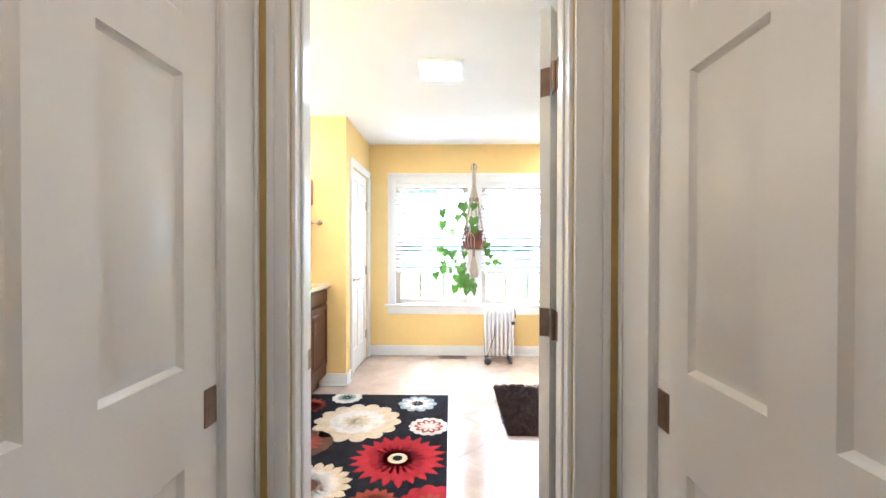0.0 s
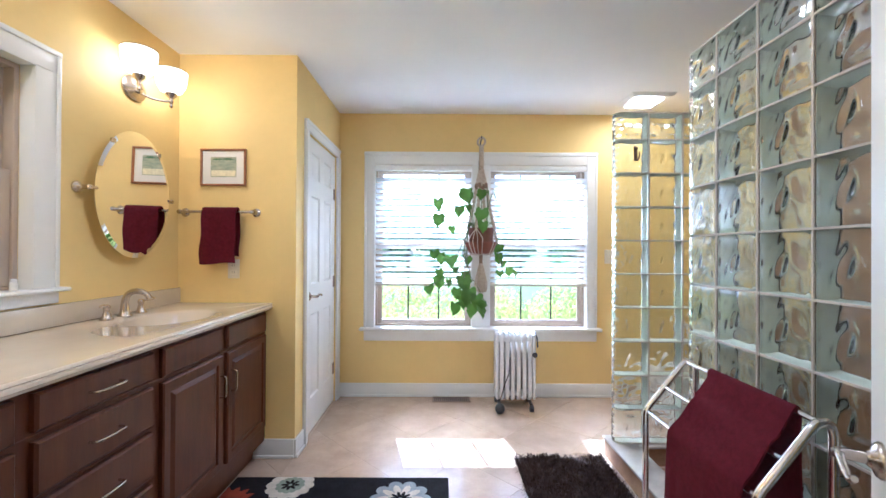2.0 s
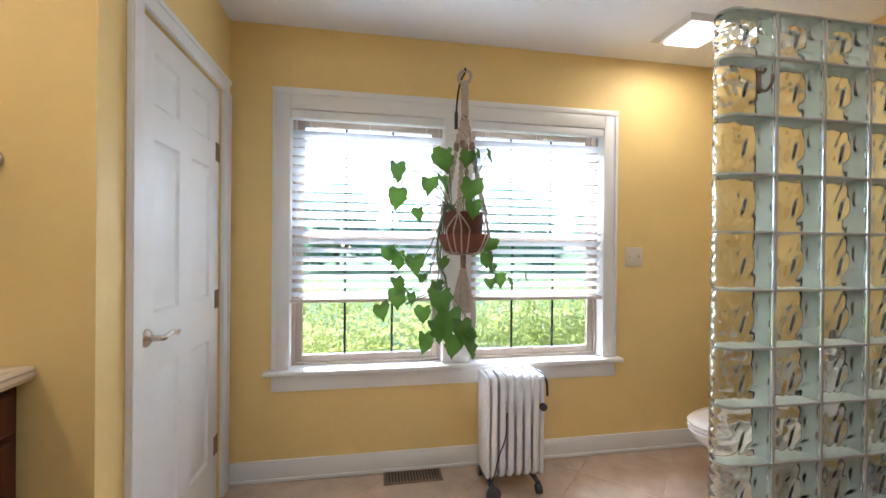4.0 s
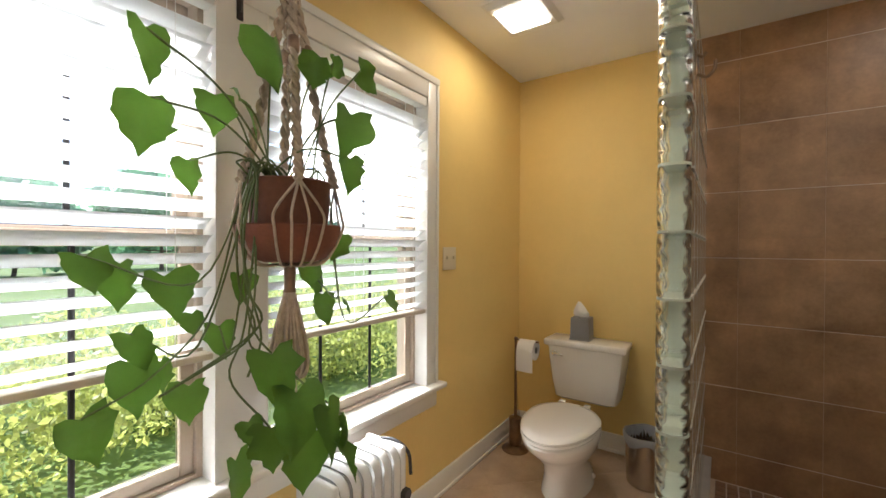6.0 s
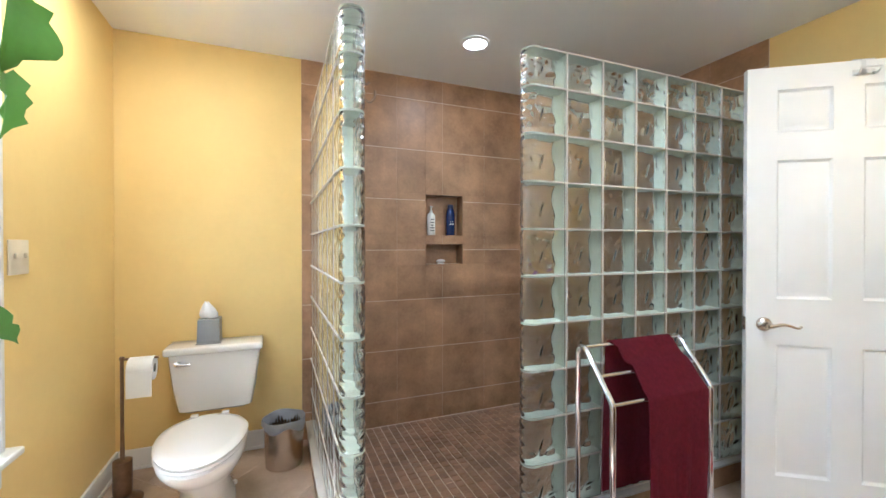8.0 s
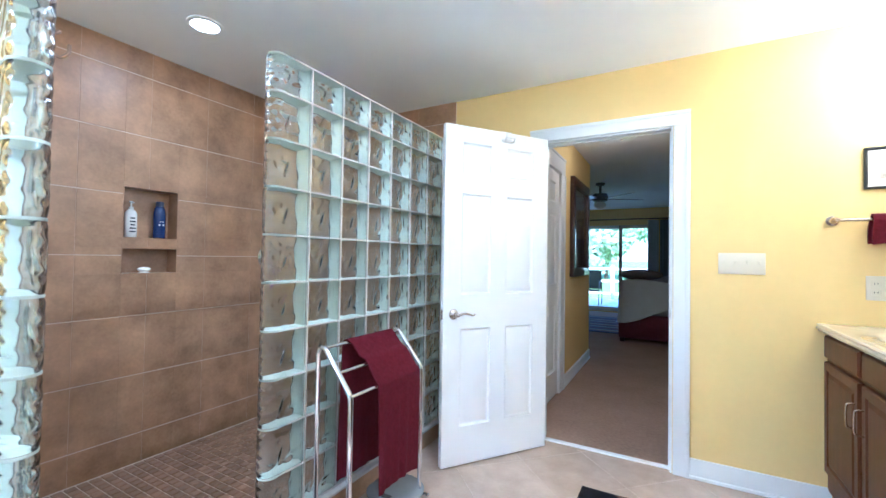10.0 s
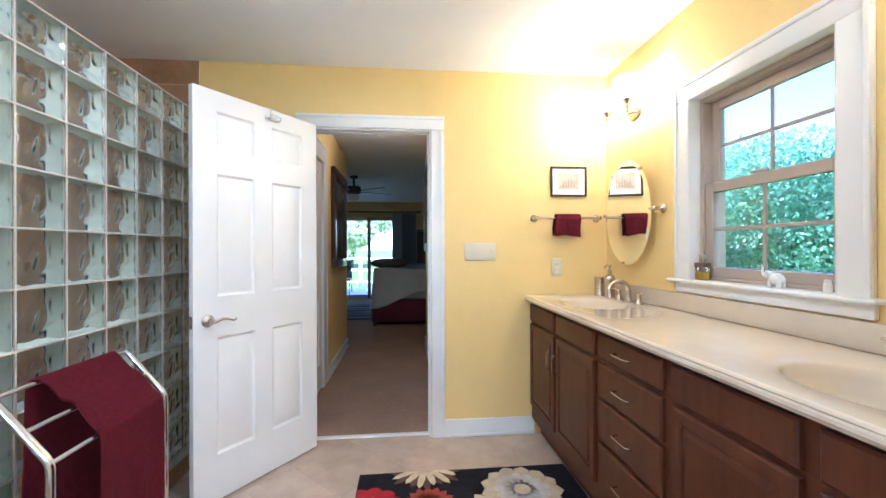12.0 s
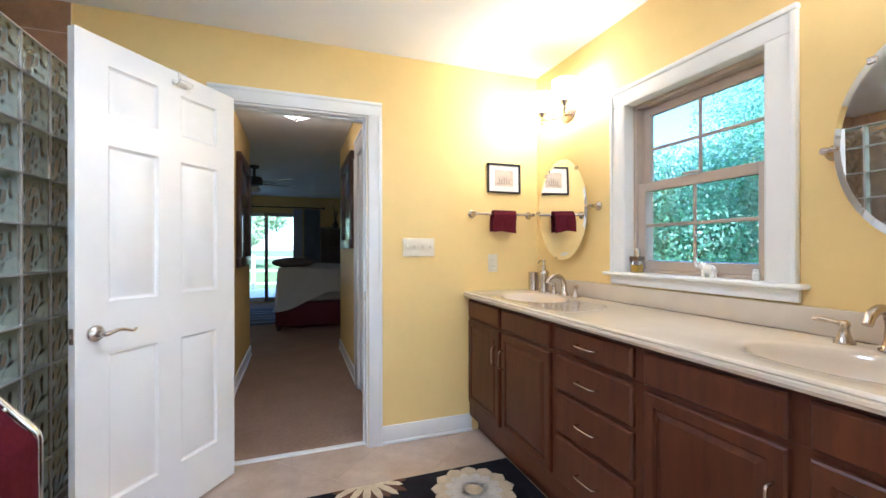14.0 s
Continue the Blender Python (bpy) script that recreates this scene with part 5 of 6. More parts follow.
# ---- towel rack by the shower ----
tr = thing("towel_rack", "free-standing chrome towel rack beside the glass block wall", "towel rack")
RFX, RBX, RN, RS = 1.495, 1.685, 1.475, .935
for y in (RN, RS):
    bm = B()
    tube(bm, [(RFX, y, .012), (RFX, y, .645), (RFX + .004, y, .662), (RFX + .012, y, .675), (RBX - .055, y, .825), (RBX - .042, y, .838), (RBX - .022, y, .842), (RBX - .006, y, .832), (RBX, y, .812), (RBX, y, .012)], .0115, 14)
    part("end_frame", bm, CHROME, tr, smooth=50)
    bm = B(); box(bm, RFX - .06, RBX + .03, y - .010, y + .010, .001, .014, .005, 2); part("foot", bm, CHROME, tr, smooth=40)
BARS = ((RBX - .035, .842), (RFX + .075, .745), (RFX + .008, .655))
for x, z in BARS:
    bm = B(); tube(bm, [(x, RS, z), (x, RN, z)], .008, 12); part("bar", bm, CHROME, tr, smooth=60)

# bath towel draped down the sloping bars
bm = B()
prof = [(RBX - .012, .20), (RBX - .010, .35), (RBX - .012, .52), (RBX - .014, .70), (RBX - .012, .80), (RBX - .016, .842), (RBX - .030, .857), (RBX - .048, .850), (RFX + .100, .793), (RFX + .068, .763), (RFX + .03, .706), (RFX - .003, .668), (RFX - .010, .640), (RFX - .012, .55), (RFX - .013, .45), (RFX - .014, .35), (RFX - .015, .25), (RFX - .016, .17)]
line = curve_pts([(x, 0, z) for x, z in prof], 3)
grid = []
for i, p in enumerate(line):
    s = i / (len(line) - 1)
    row = []
    for j in range(23):
        u = j / 22
        hang = max(0, .66 - p.z) if s > .5 else max(0, .8 - p.z) * .6
        w = hang * .022 * (math.sin(u * 11 + .7) + .5 * math.sin(u * 23 + 2))
        y0, y1 = RS + .055 + .02 * math.sin(s * 7), RN - .135 - (.05 * s if s < .5 else .05 - .02 * s)
        if s < .42:
            y1 = y1 + .015
        x = p.x + (-abs(w) - .004 if s > .5 else min(abs(w), .010))
        row.append(bm.verts.new((x, y0 + (y1 - y0) * u, p.z + (.02 * u * hang + .010 * math.sin(u * 3.1) * (hang > .4)))))
    grid.append(row)
for a, b in zip(grid, grid[1:]):
    for j in range(22):
        bm.faces.new((a[j], a[j + 1], b[j + 1], b[j]))
bmesh.ops.recalc_face_normals(bm, faces=bm.faces)
bmesh.ops.solidify(bm, geom=bm.faces[:], thickness=.006)
solo("bath_towel", bm, TERRY, "burgundy bath towel draped over the chrome rack", "towel", 60)

sc = thing("bathroom_scale", "round grey bathroom scale on the floor under the towel rack", "scale", (1.60, 1.00, 0))
bm = lathe(B(), [(.135, .012), (.150, .018), (.150, .026), (.145, .030)], 40); part("platform", bm, mat("grey_scale", (.25, .26, .27), .2, vary=.05, scale=8, coat=.4), sc, smooth=40)
for a in range(4):
    bm = lathe(B(), [(.018, .001), (.018, .013)], 14, Matrix.Translation((.09 * math.cos(a * 1.57 + .78), .09 * math.sin(a * 1.57 + .78), 0))); part("foot", bm, RUBBER, sc)
bm = B(); box(bm, -.03, .03, .07, .10, .0295, .032, .001); part("display", bm, BLACK, sc)

# ---- shower fittings ----
def bottle(name, label, x, y, z, prof, m1, top, band):
    t = thing(name, label, "bottle", (x, y, z))
    part("bottle", lathe(B(), prof, 20, Matrix.Diagonal((.75, 1, 1, 1))), m1, t, smooth=40)
    part("cap", top[0], top[1], t, smooth=50)
    bm = B()
    for k, (w, zz) in enumerate(band):
        box(bm, -.0255, -.0235, -w / 2, w / 2, zz, zz + .008)
    part("label_bars", bm, mat("label_ink_" + name, band_ink[name], .6), t)


band_ink = {"pump_bottle": (.03, .03, .05), "shampoo_bottle": (.55, .6, .7)}
pm = lathe(B(), [(.012, .165), (.012, .18), (.005, .182), (.005, .205), (.010, .207), (.010, .215)], 14)
tube(pm, [(0, 0, .21), (-.012, 0, .21), (-.03, 0, .205)], .004, 8)
bottle("pump_bottle", "white pump bottle standing in the shower niche", EX + .05, 1.575, 1.331, [(.030, .0005), (.032, .005), (.032, .14), (.024, .158), (.013, .166)], CERAM, (pm, CERAM), ((.03, .03), (.03, .05), (.02, .07), (.03, .09), (.025, .11)))
bottle("shampoo_bottle", "dark blue shampoo bottle standing in the shower niche", EX + .05, 1.42, 1.331, [(.033, .0005), (.035, .005), (.035, .15), (.030, .185), (.022, .20)], mat("navy_plastic", (.012, .025, .10), .25), (lathe(B(), [(.022, .20), (.022, .225), (.018, .23)], 16), mat("navy_cap", (.01, .02, .07), .3)), ((.03, .08), (.02, .10)))
bm = B(); bmesh.ops.create_uvsphere(bm, u_segments=18, v_segments=10, radius=1, matrix=Matrix.Translation((EX + .045, 1.50, 1.140)) @ Matrix.Diagonal((.022, .036, .014, 1)))
solo("soap_bar", bm, CERAM, "white bar of soap in the lower shower niche", "soap", 60)
bm = lathe(B(), [(.028, .0005), (.028, .004), (.022, .008)], 20, Matrix.Translation((EX + .045, 1.50, 1.1185))); solo("soap_dish", bm, CERAM, "white dish in the lower shower niche", "soap dish", 40)
sv = thing("shower_valve", "chrome round shower valve on the brown tile wall", "shower valve", (EX - .0102, .68, 1.22), 90)
bm = lathe(B(), [(.085, .0), (.085, .004), (.07, .012), (.03, .016), (.026, .05), (.02, .055)], 32, Matrix.Rotation(radians(-90), 4, 'X')); part("plate", bm, CHROME, sv, smooth=40)
bm = B(); tube(bm, [(0, .05, 0), (.0, .055, -.03), (0, .05, -.08)], .008, 10); part("lever", bm, CHROME, sv, smooth=50)
pf = B()
rnd = random.Random(4)
for k in range(70):
    d = Vector((rnd.gauss(0, 1), rnd.gauss(0, 1), rnd.gauss(0, 1))).normalized()
    c = Vector((EX - .085, .72, 1.075)) + d * rnd.uniform(.01, .035)
    bmesh.ops.create_circle(pf, cap_ends=True, segments=7, radius=.022, matrix=Matrix.Translation(c) @ d.to_track_quat('Z', 'Y').to_matrix().to_4x4())
tube(pf, [(EX - .062, .70, 1.145), (EX - .075, .715, 1.10)], .002, 5)
solo("shower_puff", pf, mat("purple_mesh", (.16, .03, .30), .8), "purple mesh puff hanging from the shower valve", "shower puff")
# robe hook on the glass block panel
hk = thing("robe_hook", "bronze double hook stuck on the glass block wall", "hook", (1.865, GY + .002, 1.84))
bm = B(); box(bm, -.010, .010, -.006, 0, -.045, .045, .004, 2); part("plate", bm, BRONZE, hk, smooth=40)
bm = B(); tube(bm, curve_pts([(0, -.004, -.03), (0, -.03, -.045), (0, -.05, -.025), (0, -.052, 0)], 5), .005, 8); tube(bm, curve_pts([(0, -.004, .03), (0, -.02, .02), (0, -.03, .03)], 4), .005, 8); part("prong", bm, BRONZE, hk, smooth=60)

# ---- ceiling fixtures ----
def square_light(name, label, cx, cy, s, power, drop=.05):
    t = thing(name, label, "ceiling light", (cx, cy, H))
    bm = B(); box(bm, -s, s, -s, s, -.018, -.001, .004, 2); part("frame", bm, WHITE, t, smooth=40)
    bm = B(); box(bm, -s + .03, s - .03, -s + .03, s - .03, -drop, -.018, .012, 3); part("diffuser", bm, GLOW, t, "glowing white diffuser", 40)
    d = lamp("ceiling_bulb", 'AREA', power, pose(cx, cy, H - drop - .006), (1, .93, .82), size=(2 * s - .08, 2 * s - .08))


square_light("ceiling_light", "square white ceiling light with a glowing diffuser", .72, 1.44, .145, 2.7, .036)
fl = thing("fan_light", "square ceiling fan with a glowing lens", "ceiling fan", (2.30, 3.09, H))
bm = B()
for k in range(7):
    s = .15 - k * .004
    box(bm, -s - .02, s + .02, -s, s, -.004 - k * .003, -.001 - k * .003)
part("grille", bm, WHITE, fl)
bm = B(); box(bm, -.115, .095, -.105, .105, -.036, -.022, .010, 3); part("lens", bm, GLOW, fl, "glowing white lens", 40)
lamp("fan_bulb", 'AREA', 2.1, pose(2.29, 3.09, H - .042), (1, .78, .52), size=(.19, .19))
cn = thing("recessed_light", "round recessed shower light, lit", "ceiling light", (2.49, 1.545, H))
bm = lathe(B(), [(.085, -.001), (.085, -.006), (.068, -.010), (.066, -.004)], 36, cap=False); part("trim_ring", bm, WHITE, cn, smooth=40)
bm = lathe(B(), [(.066, -.007), (.04, -.009), (.001, -.010)], 36); part("lens", bm, GLOW, cn, "glowing lens", 40)
lamp("shower_bulb", 'AREA', .95, pose(2.49, 1.545, H - .014), (1, .90, .76), size=(.11, .11))

# ---- hanging plant ----
TERRA = mat("terracotta", (.26, .085, .045), .7, second=(.17, .06, .035), scale=9, fine=.15, bump=.3, bscale=60)
ROPE = mat("cotton_cord", (.52, .43, .34), .9, vary=.2, scale=60, bump=.8, bscale=300)
LEAF = leaf_mat("pothos_leaf", (.078, .155, .028), .55, .32)
STEM = mat("plant_stem", (.11, .15, .05), .6, vary=.3, scale=20)
PX, PY, PZ = 1.03, 3.175, 1.285
br = thing("plant_bracket", "black iron plant bracket arching out from the window mullion", "bracket")
bm = B()
tube(bm, curve_pts([(1.047, NY - .024, 1.965), (1.045, NY - .040, 2.06), (1.043, NY - .10, 2.135), (1.04, NY - .19, 2.160), (1.038, PY + .02, 2.155), (1.035, PY, 2.172), (1.035, PY - .018, 2.158)], 8), .0055, 8)
part("arm", bm, BLACK, br, smooth=60)
bm = B(); box(bm, 1.037, 1.057, NY - .026, NY - .0205, 1.94, 2.04, .002); part("mount", bm, BLACK, br)
mh = thing("macrame_hanger", "cotton macrame plant hanger with knotted cords and a tassel", "plant hanger", (1.035, PY, 0))
ring = [(.0, .032 * math.cos(a), 2.130 + .032 * math.sin(a)) for a in [2 * math.pi * k / 20 for k in range(20)]]
bm = B(); tube(bm, [(x + y * .91, -y * .41, z) for x, y, z in ring], .0085, 8, closed=True); part("ring", bm, ROPE, mh, smooth=60)


def braid(pts, r, turns, strands=3):
    bm = B()
    p = curve_pts(pts, 16)
    for s in range(strands):
        q = []
        for i, c in enumerate(p):
            a = 2 * math.pi * (turns * i / len(p) + s / strands)
            q.append(c + Vector((math.cos(a), math.sin(a), 0)) * r * .55)
        tube(bm, q, r * .55, 6)
    return bm


part("top_braid", braid([(0, 0, 2.10), (0, 0, 2.02), (.002, 0, 1.93)], .019, 4), ROPE, mh, smooth=60)
bm = lathe(B(), [(.004, 1.945), (.016, 1.935), (.018, 1.92), (.016, 1.90), (.006, 1.89)], 14); part("bead", bm, BRONZE, mh, "brown wooden bead", 50)
for k in range(4):
    a = math.pi / 4 + k * math.pi / 2 + .35
    c, s = math.cos(a), math.sin(a)
    part("side_cord", braid([(.006 * c, .006 * s, 1.93), (.035 * c, .035 * s, 1.80), (.060 * c, .060 * s, 1.66), (.090 * c, .090 * s, 1.52), (.114 * c, .114 * s, 1.435)], .013, 8, 2), ROPE, mh, smooth=60)
    bm = B()
    for d in (-.42, -.14, .14, .42):
        c2, s2 = math.cos(a + d), math.sin(a + d)
        tube(bm, curve_pts([(.114 * c, .114 * s, 1.435), (.128 * c2, .128 * s2, 1.36), (.131 * c2, .131 * s2, 1.315), (.085 * c2, .085 * s2, 1.236), (.012 * c, .012 * s, 1.230)], 5), .0034, 6)
    part("net_cord", bm, ROPE, mh, smooth=60)
    bm = lathe(B(), [(.006, -.024), (.014, -.018), (.0155, 0), (.014, .018), (.006, .024)], 10, Matrix.Translation((.040 * c, .040 * s, 1.775))); part("bead", bm, BRONZE, mh, "brown wooden bead", 50)
bm = lathe(B(), [(.006, 1.25), (.013, 1.24), (.015, 1.21), (.014, 1.17), (.016, 1.16)], 12); part("knot", bm, BRONZE, mh, "wrapped brown knot", 50)
bm = B()
rnd = random.Random(2)
for k in range(46):
    a = rnd.uniform(0, 6.28); r = rnd.uniform(.3, 1)
    c, s = math.cos(a), math.sin(a)
    tube(bm, curve_pts([(.008 * c, .008 * s, 1.17), (.030 * r * c, .030 * r * s, 1.09), (.050 * r * c, .050 * r * s, 1.0), (.044 * r * c, .044 * r * s, .94 + .02 * rnd.random()), (.012 * c, .012 * s, .935)], 4), .0042, 5)
part("tassel", bm, ROPE, mh, "woven cotton tassel", 60)
bm = B()
for k in range(7):
    a = k * .9
    tube(bm, [(.015 * math.cos(a), .015 * math.sin(a), .94), (.022 * math.cos(a), .022 * math.sin(a), .87), (.02 * math.cos(a + .4), .02 * math.sin(a + .4), .81 + .02 * (k % 3))], .0016, 5)
part("loose_strand", bm, ROPE, mh)

hp = thing("hanging_plant", "trailing green pothos in a terracotta pot on its saucer", "potted plant", (1.035, PY, 0))
bm = lathe(B(), [(0.06, PZ - 0.020), (0.088, PZ - 0.018), (0.0985, PZ + 0.1050), (0.1000, PZ + 0.1480), (0.1010, PZ + 0.1520), (0.0975, PZ + 0.1560), (0.0940, PZ + 0.1530), (0.0920, PZ + 0.1397), (0.0230, PZ + 0.1373)], 36); part("pot", bm, mat("damp_terracotta", (.20, .075, .040), .65, second=(.115, .042, .026), scale=7, fine=.2, bump=.3, bscale=60), hp, "dark weathered pot", 40)
bm = lathe(B(), [(0.0600, PZ - 0.0480), (0.0880, PZ - 0.0400), (0.1130, PZ - 0.0100), (0.1260, PZ + 0.0300), (0.1265, PZ + 0.0420), (0.1230, PZ + 0.0450), (0.1190, PZ + 0.0400), (0.0960, PZ - 0.0100), (0.0230, PZ - 0.0270)], 36); part("saucer", bm, TERRA, hp, smooth=40)
bm = lathe(B(), [(0.0909, PZ + 0.1385), (0.0460, PZ + 0.1458), (0.0011, PZ + 0.1495)], 24); part("soil", bm, mat("potting_soil", (.03, .02, .013), .95, vary=.3, scale=40), hp)


def heart_leaf(size, bend, fold, rnd):
    """A heart-shaped leaf, stalk end at the origin, tip along +y, face up +z."""
    bm = B()
    n = 9
    mid = []
    lob = []
    for k in range(n + 1):
        t = k / n
        y = t
        w = .50 * (math.sin(math.pi * min(1, t * .62 + .30)) ** 1.0) * (1 - t ** 3.2)
        z = -bend * t * t
        mid.append((0, y, z))
        lob.append((w, y - .16 * (1 - t) ** 3, z))
    skew = rnd.uniform(-.16, .16)
    wide = {-1: rnd.uniform(.85, 1.2), 1: rnd.uniform(.85, 1.2)}

    def vert(x, y, z):
        x = x + skew * y * y
        return bm.verts.new((x * size, (y + 0) * size, z * size))
    m = [vert(*p) for p in mid]
    for s in (-1, 1):
        i1, i2 = [], []
        for (w, y, z) in lob:
            wob = rnd.uniform(-.09, .08) * min(1, w * 4)
            w = w * wide[s]
            i1.append(vert(s * w * .52, y, z + fold * w * .35 + .012))
            i2.append(vert(s * (w + wob), y, z + fold * w - .05 * w + wob))
        for a in range(n):
            bm.faces.new((m[a], m[a + 1], i1[a + 1], i1[a])[::s])
            bm.faces.new((i1[a], i1[a + 1], i2[a + 1], i2[a])[::s])
    return bm


# each leaf: its middle, its length and the way that its tip points
UPPER = [(.69, 3.09, 1.60, .125, 75), (.70, 3.10, 1.485, .125, 95), (.805, 3.20, 1.42, .085, 80), (.86, 3.20, 1.565, .11, 80), (.93, 3.22, 1.575, .12, 110), (.925, 3.08, 1.665, .155, 85), (1.03, 3.05, 1.68, .10, 130),
         (1.11, 3.00, 1.665, .10, 200), (1.015, 2.93, 1.505, .13, 115), (1.03, 2.95, 1.425, .105, 100), (1.075, 3.06, 1.70, .07, 230)]
LOW_LEFT = [(.66, 3.30, 1.205, .11, 60), (.72, 3.31, 1.185, .12, 110), (.795, 3.29, 1.15, .13, 85), (.70, 3.19, 1.065, .095, 60), (.705, 3.18, .995, .125, 95), (.855, 3.31, .89, .115, 95), (.91, 3.28, 1.03, .11, 80), (.93, 3.22, 1.165, .09, 70),
            (.78, 3.27, .985, .085, 100), (.62, 3.16, .935, .10, 25), (.84, 3.26, 1.09, .07, 60)]
LOW_RIGHT = [(1.19, 3.30, 1.185, .11, 85), (1.235, 3.33, 1.145, .07, 120), (1.28, 3.35, 1.075, .10, 70), (1.335, 3.30, 1.065, .075, 140), (1.35, 3.125, 1.085, .09, 215), (1.175, 3.13, 1.265, .10, 150), (1.20, 3.25, 1.06, .075, 90)]
BOTTOM = [(.895, 3.035, .985, .145, 85), (.93, 3.00, .895, .165, 95), (.985, 2.965, .865, .14, 100), (1.045, 2.975, .835, .105, 130), (.955, 3.00, .80, .13, 85), (1.01, 2.96, .79, .12, 105), (.885, 3.02, .85, .12, 70),
          (.825, 3.045, .80, .125, 110), (.86, 3.06, .885, .07, 40)]
rnd = random.Random(21)
stems = B()
turn = 0
for x, yy, z, size, ang in UPPER + LOW_LEFT + LOW_RIGHT + BOTTOM:
    bm = heart_leaf(size * .78, rnd.uniform(.2, .6), rnd.uniform(-.5, .4), rnd)
    down = rnd.uniform(-78, -45)
    face = rnd.uniform(-40, 40)
    m = Matrix.Translation((x - 1.035, yy - PY, z + size * .45)) @ Matrix.Rotation(radians(face + (ang - 90) * .35), 4, 'Z') @ Matrix.Rotation(radians((ang - 90) * .35), 4, 'Y') @ Matrix.Rotation(radians(180 + 0), 4, 'Z') @ Matrix.Rotation(radians(down), 4, 'X')
    part("leaf", bm, LEAF, hp, smooth=80, m=m)
    tip = m @ Vector((0, 0, 0))
    sx = rnd.uniform(-.05, .05) + (.02 if x > 1.035 else -.03)
    root = Vector((sx, rnd.uniform(-.04, .04), PZ + .145))
    if z > 1.35:
        mid = (root + tip) / 2 + Vector((0, 0, .05))
        pts = [root, mid, tip]
    elif z > 1.0:
        edge = Vector((-.10 if x < 1.12 else .10, rnd.uniform(-.04, .05), PZ + .15))
        low = Vector((edge.x * 1.2 + (tip.x - edge.x) * .35, rnd.uniform(-.05, .06), min(PZ - .08, z + .02) - .06 * rnd.random()))
        pts = [root, root + Vector((edge.x * .5, 0, .05)), edge, low, tip]
    else:
        ea = rnd.uniform(1.6, 5.2)
        edge = Vector((.105 * math.cos(ea), .105 * math.sin(ea), PZ + .15))
        low = Vector((edge.x * 1.3 + rnd.uniform(-.05, .03), edge.y * 1.3, 1.14 + rnd.uniform(-.05, .08)))
        low2 = Vector((low.x * .4 + tip.x * .6, rnd.uniform(-.05, .05), max(z + .10, 1.0) - .03 * rnd.random()))
        pts = [root, root + Vector((-.05, 0, .045)), edge, low, low2, tip]
    turn += 1
    if z > 1.35 or turn % 3 == 0:
        tube(stems, curve_pts(pts, 6), .0024, 6)
for k in range(3):
    a = rnd.uniform(-.03, .03)
    tube(stems, curve_pts([(-.03, a, PZ + .15), (-.085, a, PZ + .175), (-.130, a * 1.5, PZ + .05), (-.125 + rnd.uniform(-.02, .02), a * 2, PZ - .10), (-.07 + rnd.uniform(-.06, .05), a * 2, 1.06 + rnd.uniform(-.03, .04)), (-.16 + rnd.uniform(-.15, .15), a, .98 + rnd.uniform(-.05, .1))], 6), .003, 6)
tagged(part("vine_tangle", stems, STEM, hp, "tangled green vines", 60), kind="stuff")

# ---- hall and bedroom things ----
DARKW = mat("dark_frame_wood", (.045, .018, .012), .3, vary=.3, scale=12, coat=.3)
ART = mat("dark_print", (.10, .06, .05), .25, second=(.04, .03, .03), scale=6, coat=.5)
for face, side, y0, y1, z0, z1 in ((HX1, -1, -2.38, -1.50, 1.06, 2.10), (HX0, 1, -2.17, -1.30, 1.23, 2.14)):
    t = thing("framed_picture", "dark picture in a heavy wooden frame on the hall wall", "picture", (face, 0, 0))

    def hb(p0, p1, q0, q1, d0, d1):
        lo, hi = sorted((side * d0, side * d1))
        return box(B(), lo, hi, p0, p1, q0, q1, .006, 2)
    for p in ((y0, y1, z1 - .09, z1), (y0, y1, z0, z0 + .09), (y0, y0 + .09, z0 + .09, z1 - .09), (y1 - .09, y1, z0 + .09, z1 - .09)):
        part("frame", hb(*p, .002, .045), DARKW, t, smooth=40)
    part("print", hb(y0 + .09, y1 - .09, z0 + .09, z1 - .09, .004, .018), ART, t)
lamp("hall_bulb", 'POINT', 1.15, pose(.748, -1.22, H - .14), (1, .72, .46), radius=.08)
hl = thing("hall_light", "round frosted ceiling light in the hall, lit", "ceiling light", (.748, -1.22, H))
bm = lathe(B(), [(.15, -.001), (.15, -.02), (.14, -.025)], 36); part("rim", bm, NICKEL, hl, smooth=40)
bm = lathe(B(), [(.138, -.024), (.12, -.06), (.07, -.085), (.012, -.092)], 36); part("bowl", bm, glowing("hall_bowl", (1, .86, .66), .6), hl, "frosted glass bowl", 60)
bm = lathe(B(), [(.012, -.09), (.014, -.10), (.006, -.115)], 14); part("finial", bm, NICKEL, hl, smooth=50)

